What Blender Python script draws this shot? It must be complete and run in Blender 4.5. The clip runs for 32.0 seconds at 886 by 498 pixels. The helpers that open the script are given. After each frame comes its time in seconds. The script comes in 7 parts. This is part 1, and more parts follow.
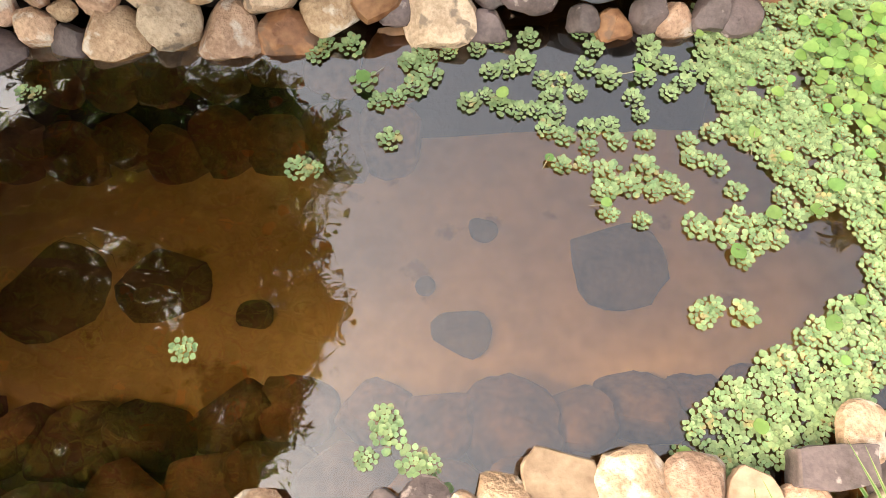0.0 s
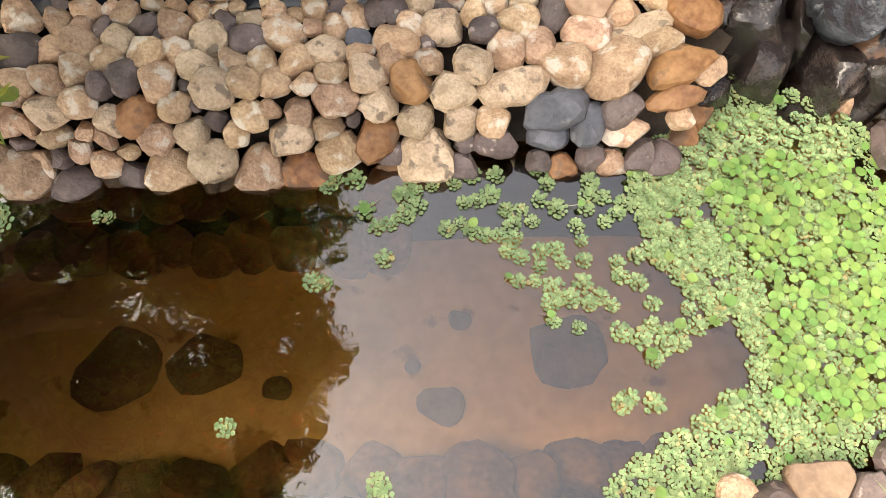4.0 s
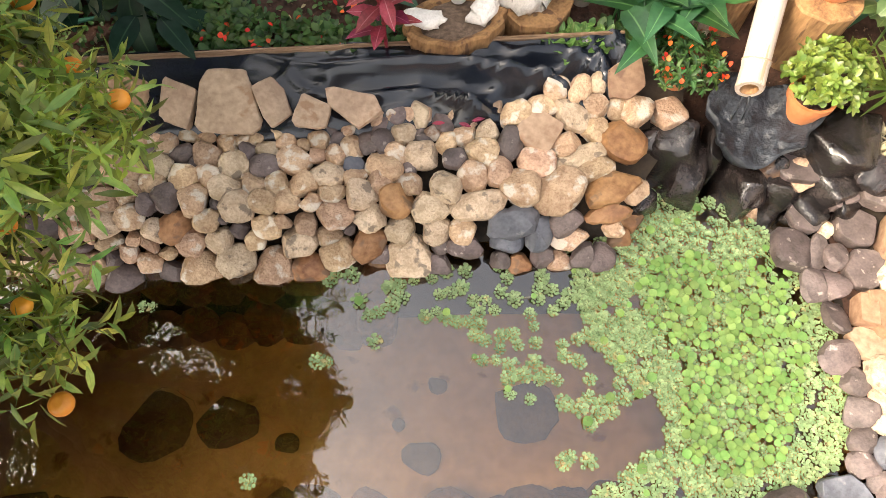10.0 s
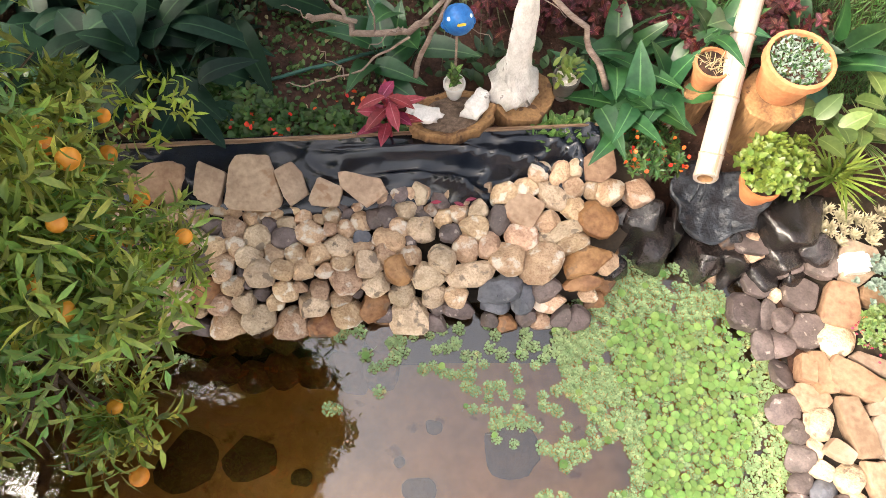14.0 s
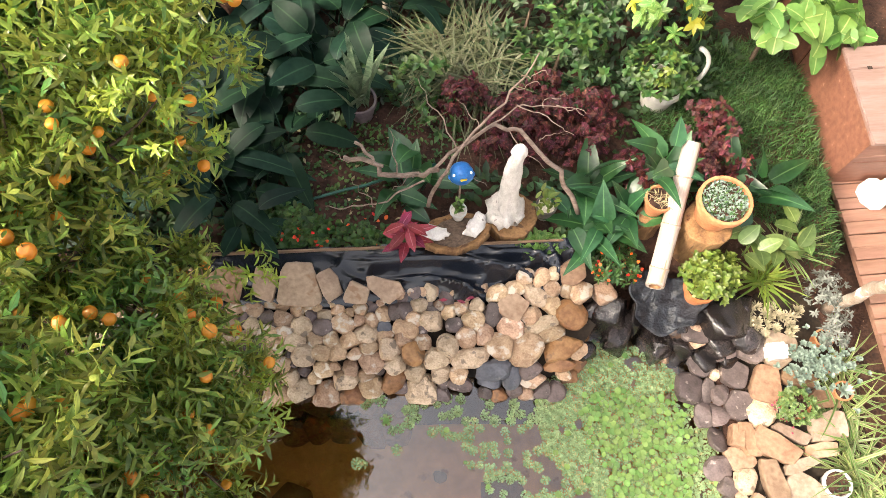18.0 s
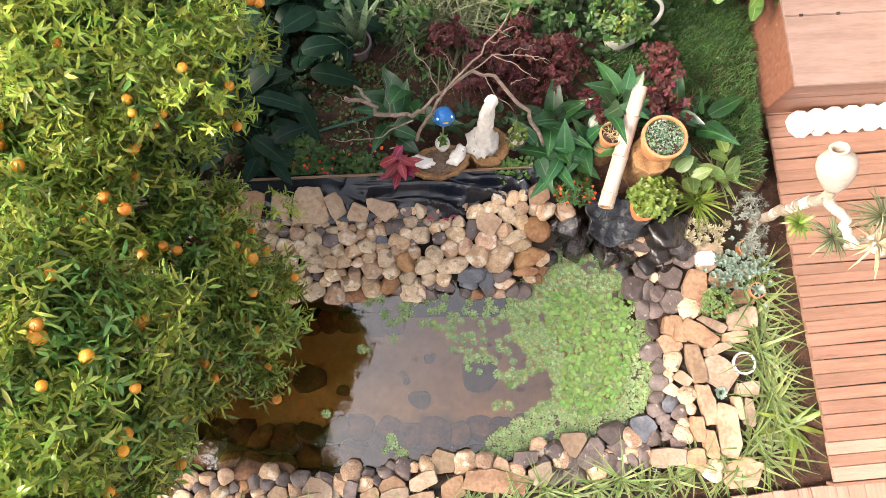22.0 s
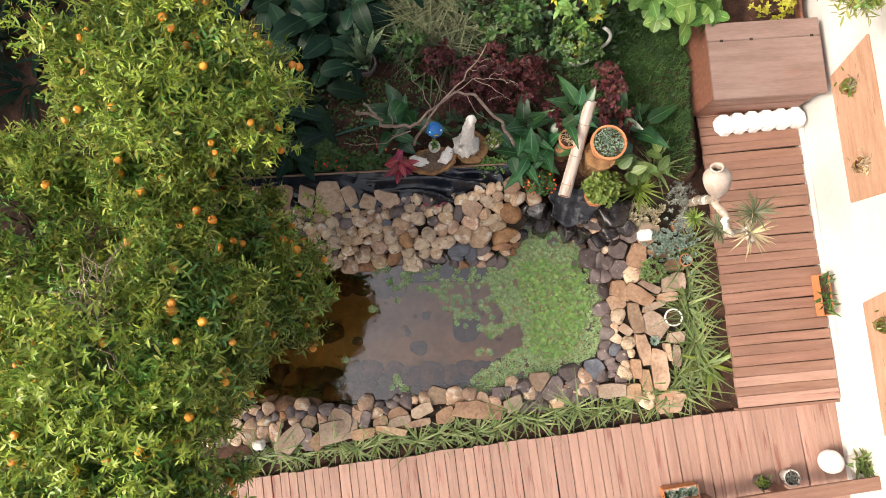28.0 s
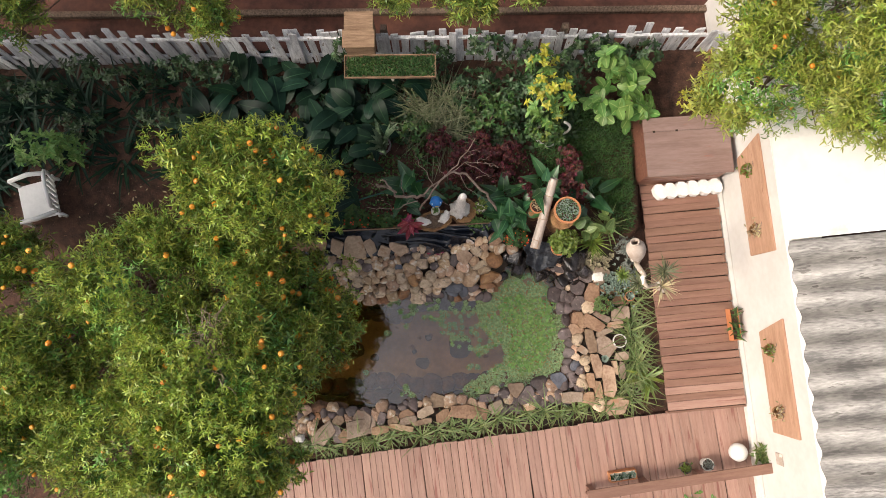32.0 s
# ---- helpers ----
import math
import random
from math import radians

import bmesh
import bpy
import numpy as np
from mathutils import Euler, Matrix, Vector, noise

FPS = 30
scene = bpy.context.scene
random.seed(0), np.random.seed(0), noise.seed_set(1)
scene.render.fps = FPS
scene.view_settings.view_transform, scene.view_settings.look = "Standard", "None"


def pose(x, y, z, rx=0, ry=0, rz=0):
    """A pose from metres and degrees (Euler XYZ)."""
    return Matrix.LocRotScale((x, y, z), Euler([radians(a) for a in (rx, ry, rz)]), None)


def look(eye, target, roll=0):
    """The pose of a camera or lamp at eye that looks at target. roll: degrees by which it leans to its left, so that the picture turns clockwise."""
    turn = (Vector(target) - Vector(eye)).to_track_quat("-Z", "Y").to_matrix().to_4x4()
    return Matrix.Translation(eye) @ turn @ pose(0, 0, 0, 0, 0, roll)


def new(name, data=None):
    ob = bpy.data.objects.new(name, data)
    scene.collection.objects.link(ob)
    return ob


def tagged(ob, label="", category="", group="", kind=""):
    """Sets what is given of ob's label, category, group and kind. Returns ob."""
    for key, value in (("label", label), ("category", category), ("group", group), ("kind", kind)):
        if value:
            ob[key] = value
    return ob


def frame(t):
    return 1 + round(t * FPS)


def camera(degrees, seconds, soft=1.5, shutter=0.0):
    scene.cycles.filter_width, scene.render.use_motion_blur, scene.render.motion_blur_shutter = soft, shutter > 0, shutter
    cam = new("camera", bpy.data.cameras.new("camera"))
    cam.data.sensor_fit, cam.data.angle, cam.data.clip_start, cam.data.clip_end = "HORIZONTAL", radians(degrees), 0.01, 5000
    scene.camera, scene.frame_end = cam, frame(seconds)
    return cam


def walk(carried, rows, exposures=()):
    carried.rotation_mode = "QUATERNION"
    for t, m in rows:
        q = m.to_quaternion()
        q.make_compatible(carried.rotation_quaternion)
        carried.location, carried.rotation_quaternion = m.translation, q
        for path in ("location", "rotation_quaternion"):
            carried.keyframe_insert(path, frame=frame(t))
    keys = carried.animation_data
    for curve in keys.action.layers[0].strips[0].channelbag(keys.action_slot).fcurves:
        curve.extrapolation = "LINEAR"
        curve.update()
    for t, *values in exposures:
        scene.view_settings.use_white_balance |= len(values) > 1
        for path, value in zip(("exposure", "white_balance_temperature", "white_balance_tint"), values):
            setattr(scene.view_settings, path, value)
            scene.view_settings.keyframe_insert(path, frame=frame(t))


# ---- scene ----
cam = camera(66.0, 32.0, 0.75)
PATH = [
    (0, look((-0.031, -1.255, 1.752), (-0.013, -0.599, -0.137), 0.01)),
    (0.5, look((-0.032, -1.241, 1.823), (-0.016, -0.586, -0.067), 0.02)),
    (1, look((-0.015, -1.218, 1.909), (0.001, -0.568, 0.018), 0.05)),
    (1.5, look((0.016, -1.201, 2.000), (0.030, -0.558, 0.106), 0.05)),
    (2, look((0.043, -1.185, 2.085), (0.057, -0.542, 0.191), 0.06)),
    (2.5, look((0.051, -1.164, 2.167), (0.064, -0.517, 0.274), 0.04)),
    (3, look((0.046, -1.143, 2.247), (0.059, -0.492, 0.356), -0.01)),
    (3.5, look((0.040, -1.126, 2.316), (0.052, -0.467, 0.428), 0.02)),
    (5.5, look((0.056, -1.044, 2.615), (0.068, -0.402, 0.721), -0.04)),
    (6, look((0.059, -1.035, 2.682), (0.068, -0.391, 0.789), -0.08)),
    (6.5, look((0.065, -1.015, 2.751), (0.075, -0.368, 0.859), -0.07)),
    (7, look((0.068, -0.988, 2.836), (0.078, -0.341, 0.944), -0.07)),
    (7.5, look((0.074, -0.974, 2.889), (0.086, -0.330, 0.995), 0.06)),
    (8, look((0.086, -0.970, 2.926), (0.100, -0.327, 1.032), 0.18)),
    (8.5, look((0.095, -0.963, 2.960), (0.108, -0.322, 1.066), 0.13)),
    (9, look((0.113, -0.959, 2.990), (0.126, -0.314, 1.097), 0.06)),
    (9.5, look((0.130, -0.960, 3.033), (0.142, -0.304, 1.144), 0.01)),
    (10, look((0.142, -0.954, 3.082), (0.153, -0.288, 1.196), -0.06)),
    (10.5, look((0.153, -0.937, 3.137), (0.164, -0.270, 1.252), -0.02)),
    (11, look((0.163, -0.910, 3.194), (0.174, -0.249, 1.306), 0.07)),
    (11.5, look((0.174, -0.885, 3.251), (0.186, -0.228, 1.362), 0.08)),
    (12, look((0.176, -0.865, 3.313), (0.188, -0.210, 1.423), 0.17)),
    (12.5, look((0.162, -0.844, 3.389), (0.173, -0.183, 1.502), 0.23)),
    (13, look((0.149, -0.826, 3.467), (0.160, -0.162, 1.581), 0.19)),
    (13.5, look((0.164, -0.813, 3.545), (0.175, -0.146, 1.659), 0.25)),
    (15.5, look((0.164, -0.713, 3.923), (0.168, -0.064, 2.032), 0.04)),
    (16, look((0.155, -0.687, 4.064), (0.157, -0.035, 2.174), -0.16)),
    (16.5, look((0.143, -0.680, 4.218), (0.142, -0.019, 2.330), -0.35)),
    (17, look((0.148, -0.681, 4.372), (0.144, -0.002, 2.491), -0.45)),
    (17.5, look((0.151, -0.669, 4.522), (0.146, 0.026, 2.646), -0.46)),
    (18, look((0.160, -0.647, 4.673), (0.154, 0.055, 2.801), -0.51)),
    (18.5, look((0.162, -0.636, 4.809), (0.156, 0.044, 2.928), -0.55)),
    (19, look((0.192, -0.637, 4.916), (0.188, -0.001, 3.020), -0.35)),
    (19.5, look((0.214, -0.641, 5.023), (0.213, -0.047, 3.113), -0.16)),
    (20, look((0.207, -0.648, 5.128), (0.208, -0.096, 3.206), -0.05)),
    (20.5, look((0.204, -0.649, 5.243), (0.205, -0.139, 3.309), -0.01)),
    (21, look((0.219, -0.648, 5.360), (0.220, -0.179, 3.415), -0.00)),
    (21.5, look((0.235, -0.651, 5.473), (0.237, -0.226, 3.518), 0.02)),
    (22, look((0.240, -0.646, 5.595), (0.242, -0.268, 3.631), 0.03)),
    (22.5, look((0.225, -0.649, 5.720), (0.226, -0.313, 3.748), 0.03)),
    (23, look((0.210, -0.631, 5.847), (0.211, -0.311, 3.873), 0.06)),
    (23.5, look((0.223, -0.586, 5.965), (0.225, -0.268, 3.991), 0.11)),
    (24, look((0.277, -0.550, 6.077), (0.280, -0.231, 4.102), 0.24)),
    (24.5, look((0.342, -0.530, 6.180), (0.345, -0.215, 4.205), 0.32)),
    (25, look((0.381, -0.532, 6.271), (0.384, -0.250, 4.291), 0.25)),
    (25.5, look((0.421, -0.574, 6.358), (0.423, -0.349, 4.371), 0.13)),
    (27.5, look((0.387, -0.688, 6.714), (0.390, -0.450, 4.728), 0.01)),
    (28, look((0.304, -0.609, 7.006), (0.307, -0.376, 5.020), -0.03)),
    (28.5, look((0.262, -0.546, 7.301), (0.265, -0.312, 5.315), -0.02)),
    (29, look((0.252, -0.504, 7.588), (0.255, -0.268, 5.602), 0.01)),
    (29.5, look((0.275, -0.487, 7.839), (0.278, -0.253, 5.852), -0.02)),
    (30, look((0.305, -0.472, 8.056), (0.308, -0.242, 6.069), -0.04)),
    (30.5, look((0.330, -0.451, 8.269), (0.333, -0.221, 6.282), 0.00)),
    (31, look((0.335, -0.425, 8.508), (0.338, -0.197, 6.521), -0.03)),
    (31.5, look((0.329, -0.388, 8.772), (0.332, -0.160, 6.785), -0.10)),
    (32, look((0.325, -0.349, 9.055), (0.327, -0.116, 7.068), -0.11)),
]
EXPOSURES = [(0, 2.22, 7350, 10), (6, 2.02, 7350, 10), (13, 1.98, 7100, 11), (19, 1.82, 7000, 12), (25, 1.38, 6800, 12), (28, 0.92, 6800, 12), (32, 0.48, 6700, 12)]
walk(cam, PATH, EXPOSURES)

# ---- sky, sun ----
world = bpy.data.worlds.new("world")
scene.world = world
world.use_nodes = True
sky = world.node_tree.nodes.new("ShaderNodeTexSky")
sky.sky_type, sky.sun_disc = "NISHITA", False
sky.sun_elevation, sky.sun_rotation = radians(43.7), radians(256)
sky.air_density, sky.dust_density, sky.ozone_density = 1.0, 7.0, 0.6
backdrop = world.node_tree.nodes["Background"]
backdrop.inputs["Strength"].default_value = 0.15
haze = world.node_tree.nodes.new("ShaderNodeHueSaturation")
haze.inputs["Saturation"].default_value = 0.52
world.node_tree.links.new(sky.outputs[0], haze.inputs["Color"])
world.node_tree.links.new(haze.outputs[0], backdrop.inputs[0])
sun = new("sun", bpy.data.lights.new("sun", "SUN"))
sun.data.energy, sun.data.angle, sun.data.color = 1.45, radians(7), (1, 0.90, 0.76)
sun.matrix_world = look((-7.5, -1.9, 7.4), (0, 0, 0))


# ---- materials ----
def material(name, dark, light, scale=8.0, rough=0.7, bump=0.3, metal=0.0, vary="", spread=0.3, stretch=(1, 1, 1),
             spots=None, spot_scale=3.0, spot_size=0.6, spot_soft=0.05, rib=None, leafy=0.0, coat=0.0, fine=6.0, grain=0.55):
    """Two-scale mottled surface. vary: 'object' or 'island'; rib: colour along a leaf's middle; spots: a stain colour."""
    m = bpy.data.materials.new(name)
    m.use_nodes = True
    nt, out = m.node_tree, m.node_tree.nodes["Material Output"]
    b = nt.nodes["Principled BSDF"]
    N, Lk = nt.nodes.new, nt.links.new
    co, mp = N("ShaderNodeTexCoord"), N("ShaderNodeMapping")
    mp.inputs["Scale"].default_value = stretch
    Lk(co.outputs["Object"], mp.inputs[0])
    n1, n2 = N("ShaderNodeTexNoise"), N("ShaderNodeTexNoise")
    n1.inputs["Scale"].default_value, n1.inputs["Detail"].default_value = scale, 5
    n2.inputs["Scale"].default_value, n2.inputs["Detail"].default_value = scale * fine, 4
    vec = mp.outputs[0]
    if vary == "object":
        info, add = N("ShaderNodeObjectInfo"), N("ShaderNodeVectorMath")
        mul = N("ShaderNodeVectorMath")
        mul.operation = "SCALE"
        mul.inputs[0].default_value = (31, 17, 23)
        Lk(info.outputs["Random"], mul.inputs["Scale"])
        Lk(vec, add.inputs[0]), Lk(mul.outputs[0], add.inputs[1])
        vec, chance = add.outputs[0], info.outputs["Random"]
    elif vary == "island":
        info, both, frac0 = N("ShaderNodeObjectInfo"), N("ShaderNodeMath"), N("ShaderNodeMath")
        frac0.operation = "FRACT"
        Lk(N("ShaderNodeNewGeometry").outputs["Random Per Island"], both.inputs[0]), Lk(info.outputs["Random"], both.inputs[1]), Lk(both.outputs[0], frac0.inputs[0])
        chance = frac0.outputs[0]
    Lk(vec, n1.inputs["Vector"]), Lk(vec, n2.inputs["Vector"])
    mixf = N("ShaderNodeMath")
    mixf.operation = "MULTIPLY_ADD"
    mixf.inputs[1].default_value, mixf.inputs[2].default_value = grain, -grain / 2
    Lk(n2.outputs[0], mixf.inputs[0])
    tot = N("ShaderNodeMath")
    Lk(n1.outputs[0], tot.inputs[0]), Lk(mixf.outputs[0], tot.inputs[1])
    ramp = N("ShaderNodeValToRGB")
    ramp.color_ramp.elements[0].position, ramp.color_ramp.elements[1].position = 0.3, 0.7
    ramp.color_ramp.elements[0].color, ramp.color_ramp.elements[1].color = (*dark, 1), (*light, 1)
    Lk(tot.outputs[0], ramp.inputs[0])
    col = ramp.outputs[0]
    if spots:
        n3, r3, mx = N("ShaderNodeTexNoise"), N("ShaderNodeValToRGB"), N("ShaderNodeMix")
        n3.inputs["Scale"].default_value, n3.inputs["Detail"].default_value = spot_scale, 6
        Lk(vec, n3.inputs["Vector"])
        r3.color_ramp.elements[0].position, r3.color_ramp.elements[1].position = spot_size, spot_size + spot_soft
        Lk(n3.outputs[0], r3.inputs[0])
        mx.data_type = "RGBA"
        Lk(r3.outputs[0], mx.inputs[0]), Lk(col, mx.inputs[6])
        mx.inputs[7].default_value = (*spots, 1)
        col = mx.outputs[2]
    if rib:
        at, rr, mx = N("ShaderNodeAttribute"), N("ShaderNodeValToRGB"), N("ShaderNodeMix")
        at.attribute_name = "rib"
        rr.color_ramp.elements[0].position, rr.color_ramp.elements[1].position = rib[1], min(1, rib[1] + 0.15)
        mx.data_type = "RGBA"
        Lk(at.outputs["Fac"], rr.inputs[0]), Lk(rr.outputs[0], mx.inputs[0]), Lk(col, mx.inputs[6])
        mx.inputs[7].default_value = (*rib[0], 1)
        col = mx.outputs[2]
    if vary:
        hsv, rng_v = N("ShaderNodeHueSaturation"), N("ShaderNodeMapRange")
        rng_v.inputs[3].default_value, rng_v.inputs[4].default_value = 1 - spread, 1 + spread
        Lk(chance, rng_v.inputs[0]), Lk(rng_v.outputs[0], hsv.inputs["Value"]), Lk(col, hsv.inputs["Color"])
        hue, frac = N("ShaderNodeMapRange"), N("ShaderNodeMath")
        frac.operation = "FRACT"
        ten = N("ShaderNodeMath")
        ten.operation, ten.inputs[1].default_value = "MULTIPLY", 7.31
        Lk(chance, ten.inputs[0]), Lk(ten.outputs[0], frac.inputs[0]), Lk(frac.outputs[0], hue.inputs[0])
        hue.inputs[3].default_value, hue.inputs[4].default_value = 0.5 - spread * (0.025 if vary == "object" else 0.07), 0.5 + spread * (0.025 if vary == "object" else 0.07)
        Lk(hue.outputs[0], hsv.inputs["Hue"])
        col = hsv.outputs[0]
    Lk(col, b.inputs["Base Color"])
    b.inputs["Roughness"].default_value, b.inputs["Metallic"].default_value = rough, metal
    b.inputs["Coat Weight"].default_value = coat
    b.inputs["Coat Roughness"].default_value = 0.135
    if bump and grain > 0.85:
        bump = 1.0
    if bump:
        bp = N("ShaderNodeBump")
        bp.inputs["Strength"].default_value, bp.inputs["Distance"].default_value = bump, (0.009 if grain > 0.85 else 0.01)
        Lk(tot.outputs[0], bp.inputs["Height"]), Lk(bp.outputs[0], b.inputs["Normal"])
    if leafy:
        tr, ms = N("ShaderNodeBsdfTranslucent"), N("ShaderNodeMixShader")
        Lk(col, tr.inputs[0])
        ms.inputs[0].default_value = leafy
        Lk(b.outputs[0], ms.inputs[1]), Lk(tr.outputs[0], ms.inputs[2]), Lk(ms.outputs[0], out.inputs[0])
    return m


STONE = {
    "t": material("tan_stone", (0.339, 0.215, 0.127), (0.561, 0.401, 0.254), 16, 0.75, 0.9, grain=0.8, fine=5, vary="object", spread=0.26, spots=(0.60, 0.53, 0.43), spot_scale=13, spot_size=0.55, spot_soft=0.07),
    "p": material("pale_stone", (0.388, 0.282, 0.182), (0.626, 0.487, 0.344), 16, 0.75, 0.9, grain=0.8, fine=5, vary="object", spread=0.18, spots=(0.235, 0.18, 0.13), spot_scale=17, spot_size=0.58, spot_soft=0.06),
    "k": material("pinkish_brown_stone", (0.297, 0.181, 0.115), (0.528, 0.356, 0.237), 16, 0.75, 0.9, grain=0.8, fine=5, vary="object", spread=0.26, spots=(0.56, 0.48, 0.39), spot_scale=14, spot_size=0.56, spot_soft=0.08),
    "d": material("dark_purplish_stone", (0.071, 0.054, 0.049), (0.172, 0.129, 0.120), 14, 0.6, 0.4, grain=0.45, vary="object", spread=0.3, spots=(0.345, 0.287, 0.253), spot_scale=18, spot_size=0.64),
    "b": material("blue_grey_stone", (0.070, 0.075, 0.090), (0.155, 0.16, 0.185), 9, 0.6, 0.3, grain=0.5, vary="object", spread=0.15, spots=(0.19, 0.19, 0.20), spot_scale=12, spot_size=0.62),
    "r": material("rusty_stone", (0.148, 0.060, 0.022), (0.350, 0.184, 0.082), 7, 0.6, 0.4, grain=0.6, vary="object", spread=0.2, spots=(0.161, 0.092, 0.052), spot_scale=9, spot_size=0.56),
    "s": material("sandstone_slab", (0.225, 0.143, 0.089), (0.384, 0.273, 0.181), 5, 0.8, 0.45, grain=0.8, vary="object", spread=0.28, spots=(0.309, 0.172, 0.097), spot_scale=4, spot_size=0.6),
    "o": material("orange_sandstone", (0.210, 0.117, 0.068), (0.344, 0.220, 0.134), 6, 0.8, 0.5, grain=0.8, vary="object", spread=0.2, spots=(0.197, 0.112, 0.074), spot_scale=6, spot_size=0.62),
    "e": material("pale_sandstone", (0.220, 0.157, 0.109), (0.353, 0.271, 0.204), 6, 0.8, 0.5, grain=0.8, vary="object", spread=0.2, spots=(0.292, 0.189, 0.129), spot_scale=5, spot_size=0.6),
    # lighter slab copy for the wall top, its colour offsetting the tree's shade
    "f": material("brightened_slab", (0.343, 0.235, 0.156), (0.541, 0.392, 0.267), 7, 0.8, 0.6, grain=0.8, vary="object", spread=0.2, spots=(0.36, 0.22, 0.13), spot_scale=7, spot_size=0.6),
    "w": material("wet_dark_rock", (0.006, 0.005, 0.005), (0.029, 0.022, 0.021), 13, 0.24, 0.9, vary="object", spread=0.4, spots=(0.10, 0.055, 0.035), spot_scale=5, spot_size=0.66, coat=0.25),
    "u": material("submerged_stone", (0.073, 0.040, 0.021), (0.231, 0.121, 0.061), 6, 0.8, 0.3, vary="object", spread=0.35),
}
M_SLATE = material("wet_slate", (0.008, 0.009, 0.012), (0.04, 0.046, 0.056), 16, 0.33, 1.0, coat=0.0, fine=4)
M_SOIL = material("red_brown_soil", (0.019, 0.008, 0.005), (0.085, 0.038, 0.023), 9, 0.95, 1.0, spots=(0.20, 0.12, 0.075), spot_scale=38, spot_size=0.66)
M_REDSOIL = material("red_earth", (0.05, 0.018, 0.012), (0.12, 0.045, 0.028), 3, 0.95, 0.6)
M_SAND = material("pond_sand", (0.438, 0.299, 0.169), (0.625, 0.446, 0.257), 3, 0.9, 0.3, spots=(0.275, 0.163, 0.075), spot_scale=5, spot_size=0.62)
M_ALGAE = material("algae_coat", (0.083, 0.058, 0.035), (0.158, 0.109, 0.063), 8, 0.9, 0.4)
M_MUD = material("dark_mud", (0.014, 0.010, 0.007), (0.045, 0.03, 0.018), 8, 0.9, 0.4)
M_LINER = material("black_pond_liner", (0.005, 0.007, 0.012), (0.011, 0.015, 0.024), 4, 0.22, 0.04)
M_LINER.node_tree.nodes["Principled BSDF"].inputs["Specular IOR Level"].default_value = 0.6
M_SLATE.node_tree.nodes["Principled BSDF"].inputs["Specular IOR Level"].default_value = 0.35
M_EDGE = material("weathered_edging_board", (0.16, 0.09, 0.05), (0.32, 0.21, 0.13), 4, 0.85, 0.4, stretch=(1, 14, 14))
M_DECK = material("red_brown_decking", (0.178, 0.090, 0.061), (0.240, 0.132, 0.094), 2.2, 0.62, 0.35, vary="object", spread=0.12, stretch=(1, 12, 12), spots=(0.153, 0.068, 0.047), spot_scale=1.7, spot_size=0.68)
M_DECK_PALE = material("sun_bleached_decking", (0.273, 0.155, 0.117), (0.363, 0.222, 0.172), 2.0, 0.6, 0.3, vary="object", spread=0.09, stretch=(1, 12, 12), spots=(0.211, 0.090, 0.067), spot_scale=1.5, spot_size=0.62)
M_CHEST = material("painted_wood_chest", (0.145, 0.058, 0.036), (0.238, 0.106, 0.070), 2.5, 0.5, 0.25, stretch=(1, 9, 9), spots=(0.33, 0.19, 0.14), spot_scale=2.5, spot_size=0.66)
M_LID = material("faded_chest_lid", (0.189, 0.119, 0.098), (0.259, 0.178, 0.154), 2.0, 0.5, 0.2, stretch=(1, 7, 7), spots=(0.25, 0.12, 0.09), spot_scale=2.2, spot_size=0.64)
# red-brown wood made lighter, with sunlight put into its colour
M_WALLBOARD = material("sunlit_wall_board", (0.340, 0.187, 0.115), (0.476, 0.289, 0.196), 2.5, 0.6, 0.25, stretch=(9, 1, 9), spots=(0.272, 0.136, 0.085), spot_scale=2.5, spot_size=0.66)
# near-black brown: the shade below the deck boards is put into this colour
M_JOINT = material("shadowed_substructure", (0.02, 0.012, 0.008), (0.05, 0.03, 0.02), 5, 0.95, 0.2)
M_WHITEWALL = material("white_render", (0.535, 0.513, 0.474), (0.604, 0.589, 0.558), 2, 0.9, 0.15)
M_WHITE = material("white_paint", (0.74, 0.73, 0.70), (0.86, 0.85, 0.83), 6, 0.5, 0.08)
M_FENCE = material("peeling_white_pickets", (0.33, 0.33, 0.34), (0.64, 0.64, 0.65), 5, 0.85, 0.3, vary="object", spread=0.2, stretch=(6, 6, 1), spots=(0.22, 0.18, 0.15), spot_scale=5, spot_size=0.63)
M_ROOF = material("lichened_fibre_cement", (0.15, 0.145, 0.14), (0.46, 0.445, 0.42), 3, 0.95, 0.6, stretch=(0.6, 3, 3), spots=(0.17, 0.16, 0.15), spot_scale=6, spot_size=0.62)
M_ROOFWHITE = material("white_roof_sheet", (0.66, 0.64, 0.58), (0.80, 0.78, 0.72), 1.2, 0.7, 0.1, spots=(0.55, 0.53, 0.48), spot_scale=1.5, spot_size=0.62)
M_BAMBOO = material("pale_dry_bamboo", (0.338, 0.273, 0.223), (0.505, 0.437, 0.387), 4, 0.45, 0.2, stretch=(9, 9, 1), spots=(0.34, 0.23, 0.15), spot_scale=5, spot_size=0.6)
M_NODE = material("bamboo_joint", (0.30, 0.21, 0.14), (0.46, 0.35, 0.25), 20, 0.6, 0.2)
M_PITH = material("bamboo_inside", (0.16, 0.08, 0.03), (0.28, 0.15, 0.07), 12, 0.9, 0.4)
M_TERRA = material("terracotta", (0.40, 0.15, 0.06), (0.56, 0.26, 0.12), 7, 0.8, 0.2, spots=(0.50, 0.33, 0.22), spot_scale=6, spot_size=0.66)
M_ORANGEPOT = material("orange_plastic_pot", (0.428, 0.142, 0.048), (0.505, 0.207, 0.096), 4, 0.45, 0.05)
